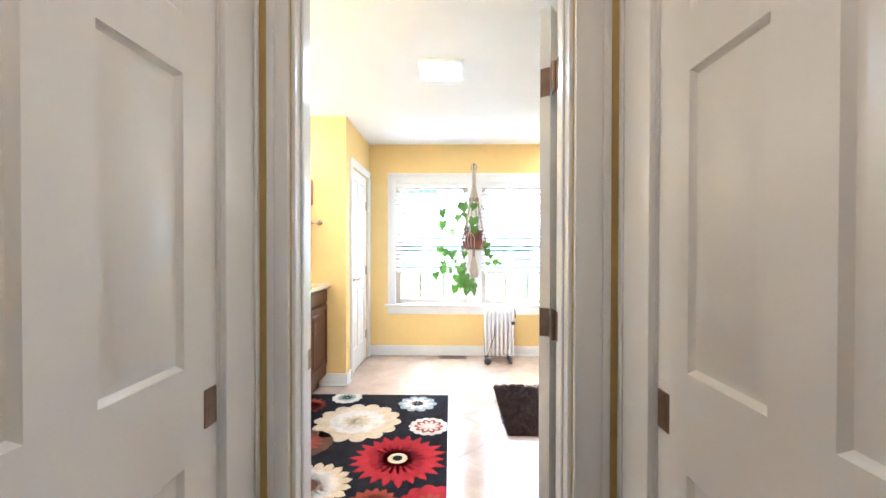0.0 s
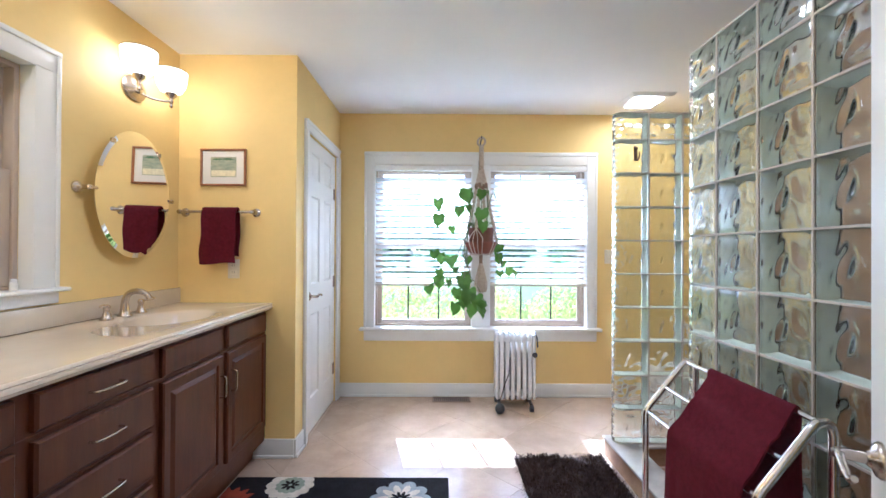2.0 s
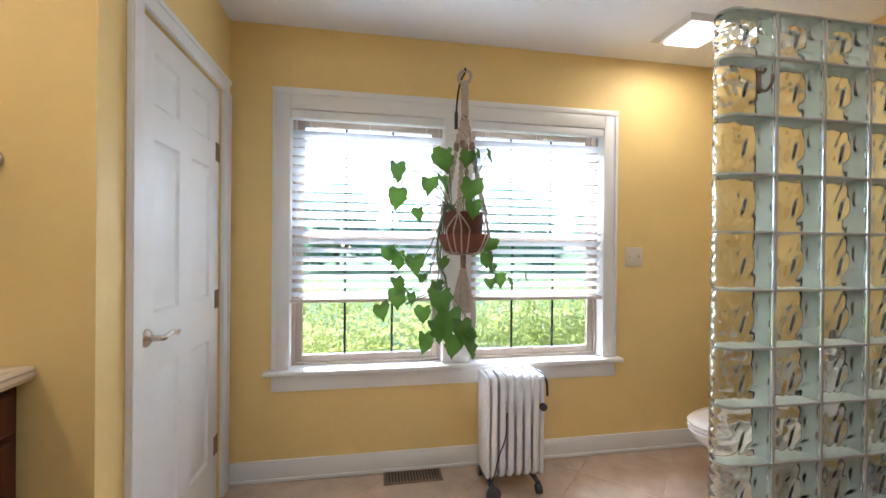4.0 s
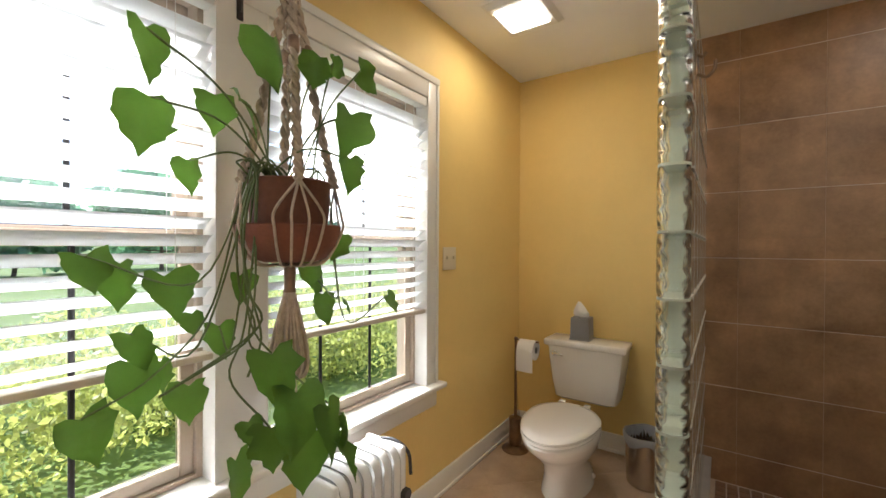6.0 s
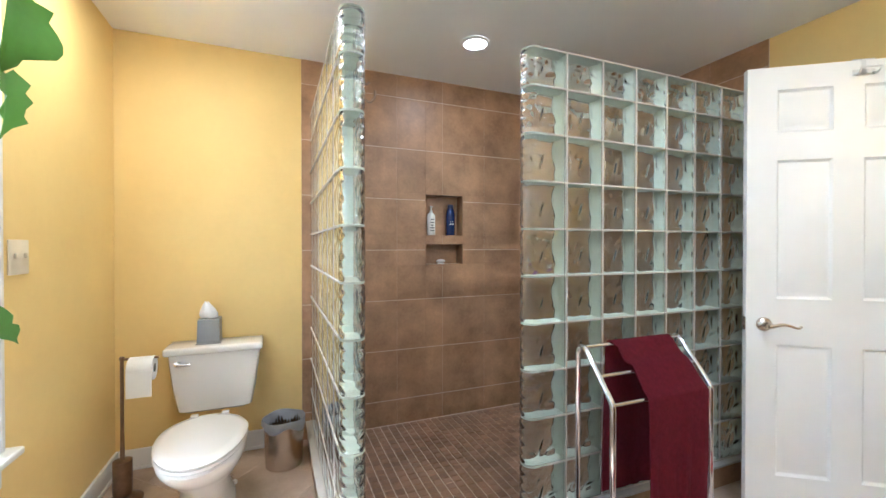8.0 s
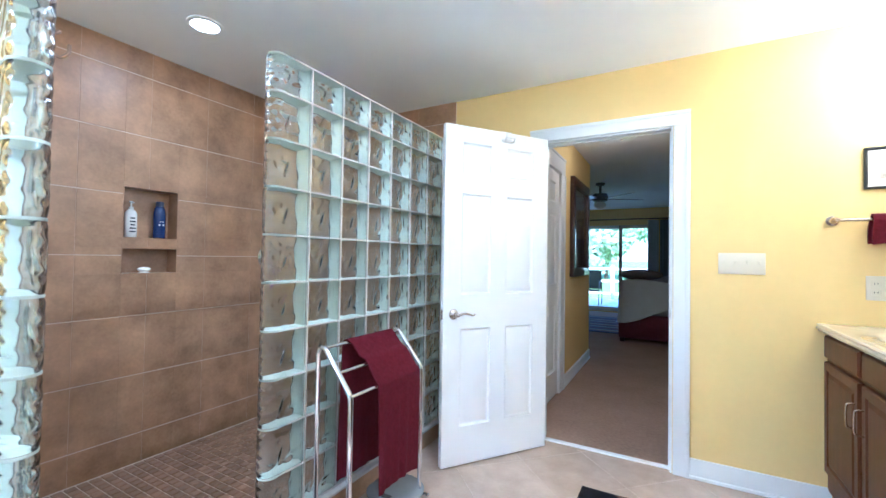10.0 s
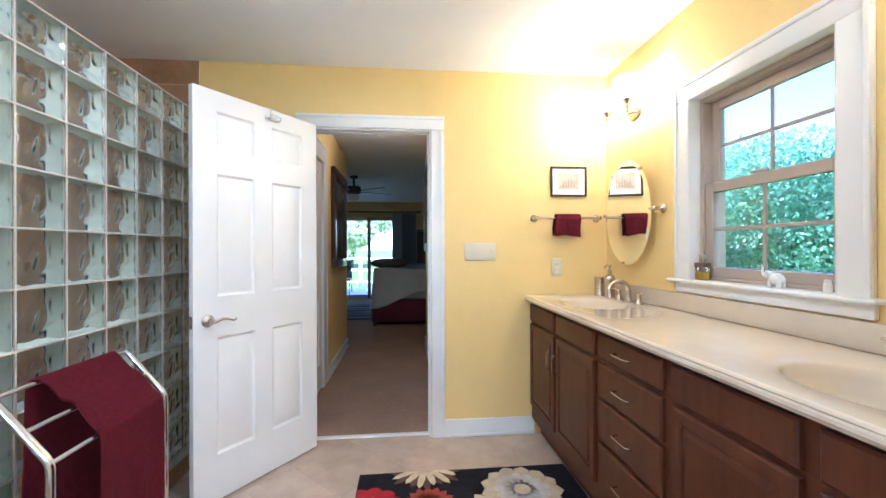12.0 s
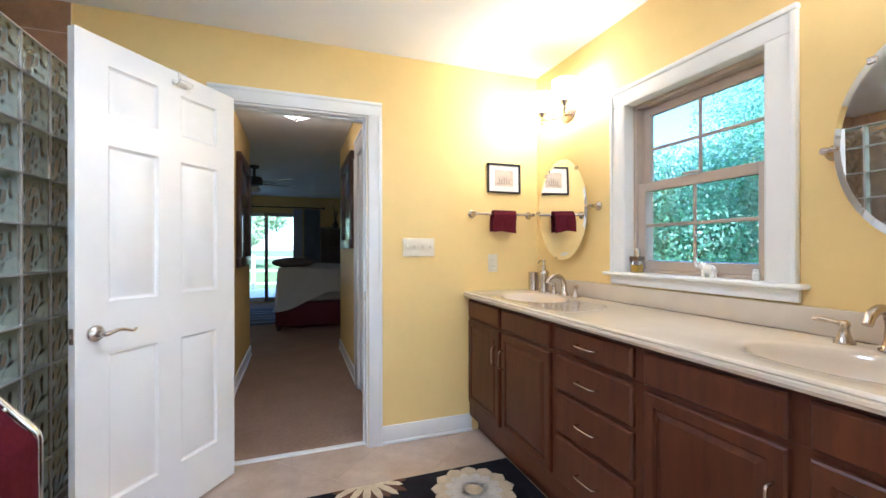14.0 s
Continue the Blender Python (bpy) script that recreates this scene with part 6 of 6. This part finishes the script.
bed = thing("bed", "bed with a white spread and a burgundy skirt on the carpet", "bed", (0, -5.1, 0))
SPREAD = mat("white_bedspread", (.50, .48, .45), .9, vary=.06, scale=6, bump=.6, bscale=80)
bm = B(); box(bm, -.87, 1.05, -1.05, 1.10, .06, .42, .02, 2); part("bed_skirt", bm, mat("burgundy_skirt", (.10, .012, .018), .9, vary=.2, scale=20), bed, "burgundy bed skirt", 40)
bm = B()
nx, ny = 40, 40
grid = []
for i in range(nx + 1):
    row = []
    for k in range(ny + 1):
        u, v = i / nx, k / ny
        x, y = -.93 + 2.05 * u, -1.12 + 2.30 * v
        d = max(0, -.83 - x, x - 1.02, -1.02 - y, y - 1.07)
        droop = .50 + .14 * math.cos(min(1, abs(x - 1.0) / .8) * math.pi)
        z = .93 + .02 * math.sin(x * 6) * math.sin(y * 5)
        if d > 0:
            z -= min(1, d / .045) * droop
        row.append(bm.verts.new((min(max(x, -.91), 1.09), min(max(y, -1.09), 1.14), z)))
    grid.append(row)
for a, b in zip(grid, grid[1:]):
    for k in range(ny):
        bm.faces.new((a[k], b[k], b[k + 1], a[k + 1]))
part("bedspread", bm, SPREAD, bed, "white quilted spread", 60)
bm = B(); box(bm, -.82, 1.0, -1.0, 1.05, .42, .915, .05, 3); part("mattress", bm, SPREAD, bed, smooth=40)
for x in (-.82, 1.0):
    for y in (-1.0, 1.05):
        bm = B(); box(bm, x - .03, x + .03, y - .03, y + .03, 0, .07); part("leg", bm, DARKW, bed)
bm = B()
bmesh.ops.create_uvsphere(bm, u_segments=24, v_segments=14, radius=1, matrix=Matrix.Translation((.80, -4.85, 1.0)) @ Matrix.Diagonal((.34, .24, .09, 1)))
solo("pillow", bm, mat("taupe_pillow", (.19, .16, .14), .9, vary=.1, scale=8), "taupe cushion lying on the bed", "pillow", 60)

sd = thing("sliding_door", "sliding glass door with a pale frame onto the deck", "door", (0, BY - .06, 0), kind="structure")
for x0, x1 in ((.65, 1.42), (1.38, 2.85)):
    dy = .02 if x0 < 1 else -.02
    for p in ((x0, x0 + .06, .02, 2.06), (x1 - .06, x1, .02, 2.06), (x0 + .06, x1 - .06, .02, .12), (x0 + .06, x1 - .06, 1.98, 2.06)):
        bm = B(); box(bm, p[0], p[1], dy - .018, dy + .018, p[2], p[3], .003); fr = part("door_frame", bm, BLACK if p[0] == 1.38 else TAUPE if dy > 0 else WHITE, sd)
    bm = B(); box(bm, x0 + .06, x1 - .06, dy - .003, dy + .003, .12, 1.98); g = part("pane", bm, PANE, sd); g.visible_shadow = False
ct = thing("curtain", "grey curtain drawn beside the sliding door", "curtain", (0, BY + .09, 0), group="curtains at the sliding door")
CURT = mat("grey_curtain", (.32, .33, .36), .9, vary=.1, scale=8)
bm = B()
grid = [[bm.verts.new((.22 + .36 * i / 60, .035 * math.sin(i * 1.15), z)) for z in (.03, .7, 1.4, 2.16)] for i in range(61)]
for a, b in zip(grid, grid[1:]):
    for k in range(3):
        bm.faces.new((a[k], b[k], b[k + 1], a[k + 1]))
part("drape", bm, CURT, ct, smooth=60)
bm = B()
grid = [[bm.verts.new((.60 + .22 * i / 40, .03 * math.sin(i * 1.15), z)) for z in (.03, .7, 1.4, 2.16)] for i in range(41)]
for a, b in zip(grid, grid[1:]):
    for k in range(3):
        bm.faces.new((a[k], b[k], b[k + 1], a[k + 1]))
part("sheer", bm, mat("sheer_curtain", (.62, .63, .64), .9), ct, "pale sheer curtain", 60)
bm = B(); tube(bm, [(.14, BY + .09, 2.19), (3.3, BY + .09, 2.19)], .014, 10)
for x in (.14, 3.3):
    bmesh.ops.create_uvsphere(bm, u_segments=12, v_segments=8, radius=.03, matrix=Matrix.Translation((x, BY + .09, 2.19)))
for x in (.2, 3.2):
    tube(bm, [(x, BY + .09, 2.19), (x, BY + .002, 2.19)], .008, 8)
solo("curtain_rod", bm, BLACK, "black curtain rod over the sliding door", "curtain rod", 50)
cb = thing("bedroom_cabinet", "dark wooden hutch with open shelves against the bedroom wall", "cabinet", (-.19, BY + .20, 0))
for p in ((-.40, -.37, -.18, .18, 0, 1.735), (.37, .40, -.18, .18, 0, 1.735)):
    bm = B(); box(bm, *p, .004); part("side_panel", bm, DARKW, cb)
for z in (.06, .45, .85, 1.27, 1.705):
    bm = B(); box(bm, -.37, .37, -.18, .18, z, z + .03, .003); part("shelf", bm, DARKW, cb)
bm = B(); box(bm, -.37, .37, -.185, -.17, .06, 1.715); part("back_panel", bm, DARKW, cb)
bm = lathe(B(), [(.05, .001), (.07, .03), (.075, .08), (.03, .14), (.035, .16)], 20, Matrix.Translation((-.13, BY + .2, 1.735))); 
for k in range(7):
    tube(bm, [(-.13, BY + .2, 1.865), (-.13 + .05 * math.cos(k), BY + .2 + .05 * math.sin(k), 2.05 + .03 * k)], .006, 5)
solo("vase", bm, DARKW, "dark vase with dry stalks on the hutch", "vase", 50)
br2 = thing("bedroom_rug", "striped blue and rust rug beside the bed", "rug", (1.44, -5.63, 0))
STR = [mat("stripe_" + n, c, .95, fine=.2, scale=20, vary=.1) for n, c in (("navy", (.03, .04, .09)), ("tan", (.26, .21, .17)), ("rust", (.12, .05, .04)))]
for k in range(22):
    bm = B(); box(bm, -.68, .75, -1.0 + k * .0905, -.9105 + k * .0905, .001, .012, .002); part("stripe", bm, STR[(0, 1, 0, 2, 0, 1, 2)[k % 7]], br2)
fn = thing("ceiling_fan", "dark bronze ceiling fan with a frosted light, at rest", "ceiling fan", (1.33, -4.0, 0))
bm = lathe(B(), [(.07, H - .001), (.07, H - .03), (.02, H - .05), (.02, H - .16), (.10, H - .17), (.12, H - .22), (.11, H - .28), (.05, H - .30)], 28); part("motor", bm, BLACK, fn, smooth=40)
bm = lathe(B(), [(.05, H - .30), (.09, H - .33), (.085, H - .37), (.04, H - .40), (.005, H - .405)], 24); part("light_bowl", bm, mat("frosted_bowl", (.62, .60, .55), .4), fn, "frosted glass bowl", 60)
for k in range(5):
    bm = B(); box(bm, .16, .66, -.065, .065, -.004, .004, .003); box(bm, .09, .18, -.02, .02, -.008, -.002, .002)
    part("blade", bm, DARKW, fn, m=Matrix.Translation((0, 0, H - .25)) @ Matrix.Rotation(radians(72 * k + 209), 4, 'Z') @ Matrix.Rotation(radians(10), 4, 'X'))

# ---- outside ----
GRASS = mat("lawn", (.16, .23, .05), .95, second=(.10, .17, .035), scale=.8, fine=.3)
bm = B()
bmesh.ops.create_grid(bm, x_segments=2, y_segments=2, size=600, matrix=Matrix.Translation((0, 0, -.35)))
setting("ground", bm, GRASS, "mown lawn round the house", "ground")
bm = B(); box(bm, WX - .18, EX + .18, BY - .18, NY + .18, -.36, -.13); setting("foundation", bm, CONCRETE, "house foundation", "foundation")
bm = B(); box(bm, WX - .68, EX + .5, BY - .5, NY + .4, H + .14, H + .3); setting("roof", bm, CONCRETE, "roof and eaves of the house", "roof")


def leaf_cloud(name, parent, material, centres, count, size, seed, label=""):
    """Many small leaf quads scattered in lumpy balls (x, y, z, radius)."""
    rnd = random.Random(seed)
    rg = np.random.RandomState(seed)
    tot = sum(c[3] ** 2 for c in centres)
    V, F = [], []
    for cx, cy, cz, r in centres:
        n = int(count * r * r / tot)
        d = rg.normal(size=(n, 3))
        d /= np.linalg.norm(d, axis=1)[:, None]
        rad = r * (.55 + .5 * rg.rand(n) ** .6)
        p = d * rad[:, None] * np.array([1, 1, .85]) + np.array([cx, cy, cz])
        a = rg.normal(size=(n, 3)); a /= np.linalg.norm(a, axis=1)[:, None]
        b = np.cross(a, d + .3 * rg.normal(size=(n, 3))); b /= (np.linalg.norm(b, axis=1)[:, None] + 1e-6)
        s = size * (.6 + .8 * rg.rand(n))[:, None]
        q = np.stack([p - a * s, p + b * s * .55, p + a * s, p - b * s * .55], 1)
        base = len(V)
        V.extend(map(tuple, q.reshape(-1, 3)))
        F.extend([(base + 4 * i, base + 4 * i + 1, base + 4 * i + 2, base + 4 * i + 3) for i in range(n)])
    me = bpy.data.meshes.new(name)
    me.from_pydata(V, [], F)
    me.materials.append(material)
    o = new(name, me)
    if parent:
        o.parent = parent
    if label:
        o["label"] = label
    return o


HEDGE = leaf_mat("hedge_leaf", (.40, .43, .19), .6, .22)
TREEL = leaf_mat("tree_leaf", (.21, .36, .25), .6, .3, (1.2, 1.4, 1.2))
# tree leaf again, with bright outdoor glare put into its colour
PALEL = leaf_mat("glare_paled_tree_leaf", (.50, .56, .42), .6, .2, (1.1, 1.15, 1))
CONIF = leaf_mat("conifer_needles", (.025, .055, .025), .1, .2)
BARK = mat("bark", (.09, .065, .045), .9, vary=.3, scale=8)
rnd = random.Random(5)
hc = []
for k in range(26):
    hc.append((-4.5 + k * .42 + rnd.uniform(-.2, .2), 6.0 + rnd.uniform(-.3, .9), -.05 + rnd.uniform(-.1, .25), rnd.uniform(.4, .65)))
for k in range(14):
    hc.append((-6 + k * 1.1 + rnd.uniform(-.2, .2), 7.6 + rnd.uniform(-.3, .6), .05 + rnd.uniform(-.1, .2), rnd.uniform(.5, .7)))
tagged(leaf_cloud("hedge", None, HEDGE, hc, 62000, .032, 3), "loose yellow-green shrubs below the window", "shrubs", kind="stuff")


def tree(x, y, h, r, seed, n=9000, leaf=TREEL, size=.14, label="leafy deciduous tree in the garden", low=.18):
    rnd = random.Random(seed)
    t = thing("tree", label, "tree", (x, y, -.35), group="garden trees")
    bm = B()
    tube(bm, curve_pts([(0, 0, 0), (rnd.uniform(-.2, .2), rnd.uniform(-.2, .2), h * .35), (rnd.uniform(-.3, .3), rnd.uniform(-.3, .3), h * .85)], 5), .2, 10, radii=[h * .022 * (1 - .08 * i) for i in range(11)])
    cs = [(0, 0, h * .8, r * .55)]
    for k in range(15):
        a, z = rnd.uniform(0, 6.28), rnd.uniform(low, .95)
        d = r * rnd.uniform(.45, .95) * (1 - .45 * abs(z - .45))
        e = Vector((d * math.cos(a), d * math.sin(a), h * z))
        tube(bm, [(0, 0, h * z * .75), e * .6 + Vector((0, 0, h * .05)), e], .05, 6, radii=[h * .009, h * .006, h * .002])
        cs.append((e.x, e.y, e.z, r * rnd.uniform(.28, .48)))
    part("trunk", bm, BARK, t, smooth=60)
    leaf_cloud("crown", t, leaf, cs, n, size, seed)


for i, (x, y, h, r) in enumerate(((-6.5, -3.6, 3.4, 2.0), (-7.6, -1.2, 4.6, 2.2), (-7.4, 1.4, 5.0, 1.9), (-11.5, 2.5, 6.6, 2.6), (-7.5, -7.5, 4.2, 2.4), (-12.5, -4.5, 6.0, 3.2), (-12.5, 6.0, 6.6, 2.8), (-14, 11.5, 8, 3.4))):
    tree(x, y, h, r, 40 + i, 30000, size=.038)
for i, (x, y, h, r) in enumerate(((-9, 30, 5.5, 3.4), (-2, 34, 6, 3.6), (5, 32, 5.0, 3.2), (12, 33, 6, 3.6), (19, 30, 6, 3.6), (-16, 28, 7, 4))):
    tree(x, y, h, r, 60 + i, 6000, size=.26)
# south trees beyond the sliding door, painted pale for the glare there
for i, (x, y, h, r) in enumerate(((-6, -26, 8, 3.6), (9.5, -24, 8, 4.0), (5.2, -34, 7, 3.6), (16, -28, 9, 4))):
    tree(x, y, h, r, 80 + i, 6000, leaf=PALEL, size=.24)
tree(-6.05, 6.3, 4.7, 1.7, 97, 40000, size=.04, low=.6)
tree(-8.2, 7.4, 6.6, 2.4, 98, 24000, size=.06, low=.5)
tree(-9.5, 12.5, 9, 3.4, 99, 12000, size=.12)
# slim conifer and a neighbour's white-sided house to the north-west
t = thing("conifer", "slim dark conifer by the white house", "tree", (-4.3, 5.0, -.35))
bm = B(); tube(bm, [(0, 0, 0), (0, 0, 2.6)], .06, 8, radii=[.06, .015]); part("trunk", bm, BARK, t)
leaf_cloud("crown", t, CONIF, [(0, 0, .35 + .29 * k, .50 - .040 * k) for k in range(10)], 9000, .05, 9)
nh = thing("white_house", "neighbouring house with white horizontal siding", "house", (-7.6, 9.4, -.35))
SIDING = mat("white_siding", (.78, .80, .80), .5, vary=.04, scale=3)
NHm = Matrix.Rotation(radians(40), 4, 'Z')
bm = B(); box(bm, -3.2, 3.2, 0, 4.5, 0, 3.45, m=NHm); part("wall", bm, SIDING, nh)
for k in range(22):
    bm = B(); box(bm, -3.2, 3.2, -.030, -.004, .05 + k * .15, .172 + k * .15, m=NHm @ Matrix.Translation((0, -.0, 0)))
    part("siding_board", bm, SIDING, nh)
bm = B()
v = [bm.verts.new(NHm @ Vector(p)) for p in ((-3.5, -.4, 3.4), (3.5, -.4, 3.4), (3.5, 4.9, 3.4), (-3.5, 4.9, 3.4), (-3.5, 2.25, 5.0), (3.5, 2.25, 5.0))]
for f in ((0, 1, 5, 4), (2, 3, 4, 5), (0, 4, 3), (1, 2, 5), (0, 3, 2, 1)):
    bm.faces.new([v[i] for i in f])
part("roof", bm, mat("grey_shingles", (.12, .12, .13), .9, vary=.2, scale=6), nh)
# deck beyond the sliding door
DECK = mat("pale_deck", (.68, .66, .63), .8, vary=.15, scale=6)
dk = thing("deck", "weathered wooden deck with a railing behind the house", "deck", (0, BY - .2, 0))
for k in range(24):
    bm = B(); box(bm, -1.5, 5.5, -.145 - k * .15, -.01 - k * .15, -.06, -.02, .004); part("deck_board", bm, DECK, dk)
for z in (.15, .55, .95):
    bm = B(); box(bm, -1.5, 5.5, -3.62, -3.57, z - .03, z + .03, .004); part("rail", bm, DECK, dk)
for k in range(5):
    bm = B(); box(bm, -1.5 + 1.75 * k - .05, -1.5 + 1.75 * k + .05, -3.57, -3.47, -.35, 1.05, .004); part("post", bm, DECK, dk)
dc = thing("deck_chair", "dark metal deck chair outside the sliding door", "chair", (2.35, BY - 1.7, -.02))
for x in (-.27, .27):
    bm = B(); tube(bm, curve_pts([(x, .3, 0), (x, .25, .40), (x, .2, .62), (x, -.25, .60), (x, -.3, 0)], 5), .014, 8); part("arm_frame", bm, BLACK, dc, smooth=60)
bm = B(); box(bm, -.26, .26, -.25, .22, .38, .41, .01); part("seat", bm, BLACK, dc)
bm = B(); box(bm, -.26, .26, -.32, -.29, .42, .95, .01, 1); part("backrest", bm, BLACK, dc)

# ---- tiles, last ----


def clip_rect(p, x0, x1, y0, y1):
    for ax, lim, sgn in ((0, x0, 1), (0, x1, -1), (1, y0, 1), (1, y1, -1)):
        out = []
        for i in range(len(p)):
            a, b = p[i], p[(i + 1) % len(p)]
            da, db = sgn * (a[ax] - lim), sgn * (b[ax] - lim)
            if da >= 0:
                out.append(a)
            if da * db < 0:
                t = da / (da - db)
                out.append((a[0] + (b[0] - a[0]) * t, a[1] + (b[1] - a[1]) * t))
        p = out
        if len(p) < 3:
            return []
    return p


def tile_poly(pts, z0, z1, bev=.0018):
    """A tile from an outline: sides, and a top with eased edges."""
    bm = B()
    c = Vector((sum(p[0] for p in pts) / len(pts), sum(p[1] for p in pts) / len(pts)))
    lo = [bm.verts.new((x, y, z0)) for x, y in pts]
    mi = [bm.verts.new((x, y, z1 - bev * .6)) for x, y in pts]
    hi = []
    for x, y in pts:
        d = c - Vector((x, y))
        d = d * (bev / max(d.length, .02))
        hi.append(bm.verts.new((x + d.x, y + d.y, z1)))
    n = len(pts)
    for i in range(n):
        j = (i + 1) % n
        bm.faces.new((lo[i], lo[j], mi[j], mi[i]))
        bm.faces.new((mi[i], mi[j], hi[j], hi[i]))
    bm.faces.new(hi)
    return bm


floor_ob = bpy.data.objects["floor"]
s, g = .42, .003
zones = [(AX + .001, GX - .021, 0.001, NY - .001), (WX, AX, .001, AY - .001), (GX - .021, EX - .001, GY + GT + .021, NY - .001), (DX0 + .017, DX1 - .017, -.036, .001)]
c45 = math.sqrt(.5)
for i in range(-12, 22):
    for k in range(-14, 16):
        cx, cy = .55 + (i - k) * s * c45, 1.2 + (i + k) * s * c45
        h = (s - g) * c45
        quad = [(cx, cy - h), (cx + h, cy), (cx, cy + h), (cx - h, cy)]
        for zx0, zx1, zy0, zy1 in zones:
            if cx + h < zx0 or cx - h > zx1 or cy + h < zy0 or cy - h > zy1:
                continue
            p = clip_rect(quad, zx0, zx1, zy0, zy1)
            area = abs(sum(p[a][0] * p[(a + 1) % len(p)][1] - p[(a + 1) % len(p)][0] * p[a][1] for a in range(len(p)))) / 2 if p else 0
            if area > 2e-4:
                part("tile", tile_poly(p, -.006, 0.0), FTILE, floor_ob)

NICHES = ((1.342, 1.64, 1.118, 1.268), (1.342, 1.64, 1.33, 1.626))
rows_z = [0, .175, .523, .872, 1.224, 1.58, 1.935, 2.29, H]


def shower_wall(name, label, axis, face, side, a0, a1, first, pitch, holes):
    t = thing(name, label, "tiled wall", kind="structure")
    bm = B()

    def cells(p0, p1, q0, q1):
        xs = sorted({p0, p1, *(v for h in holes for v in h[:2] if p0 < v < p1)})
        zs = sorted({q0, q1, *(v for h in holes for v in h[2:] if q0 < v < q1)})
        return [(x, y, z, w) for x, y in zip(xs, xs[1:]) for z, w in zip(zs, zs[1:]) if not any(h[0] < (x + y) / 2 < h[1] and h[2] < (z + w) / 2 < h[3] for h in holes)]

    def bx(bm, p0, p1, q0, q1, d0, d1, bev=0.0):
        l, h = sorted((face + side * d0, face + side * d1))
        if axis == "x":
            box(bm, l, h, p0, p1, q0, q1, bev)
        else:
            box(bm, p0, p1, l, h, q0, q1, bev)
    for c in cells(a0, a1, 0, H):
        bx(bm, *c, .0005, .006)
    part("grout", bm, BGROUT, t, "pale brown grout")
    for z0, z1 in zip(rows_z, rows_z[1:]):
        a = first
        while a > a0:
            a -= pitch
        while a < a1:
            p0, p1 = max(a, a0) + .0005, min(a + pitch, a1) - .0005
            if p1 - p0 > .02:
                for c in cells(p0, p1, z0 + .0022, z1 - .0022):
                    bm = B(); bx(bm, *c, .006, .0078, .0008); part("tile", bm, BTILE, t)
            a += pitch
    return t


sw = shower_wall("wall_shower_east", "brown stone-look tiled shower wall with two niches", "x", EX, -1, 0.0, 2.482, 1.851, .3435, NICHES)
shower_wall("wall_shower_south", "brown stone-look tiled shower wall", "y", 0, 1, 1.80, EX - .010, 1.80, .3435, ())
for a0, a1, z0, z1 in NICHES:
    for p in ((a0 - .001, a0 + .004, z0, z1), (a1 - .004, a1 + .001, z0, z1), (a0 + .004, a1 - .004, z0 - .001, z0 + .0005), (a0 + .004, a1 - .004, z1 - .004, z1 + .001)):
        bm = B(); box(bm, EX - .0098, EX + .10, p[0], p[1], p[2], p[3]); part("niche_lining", bm, BTILE, sw)
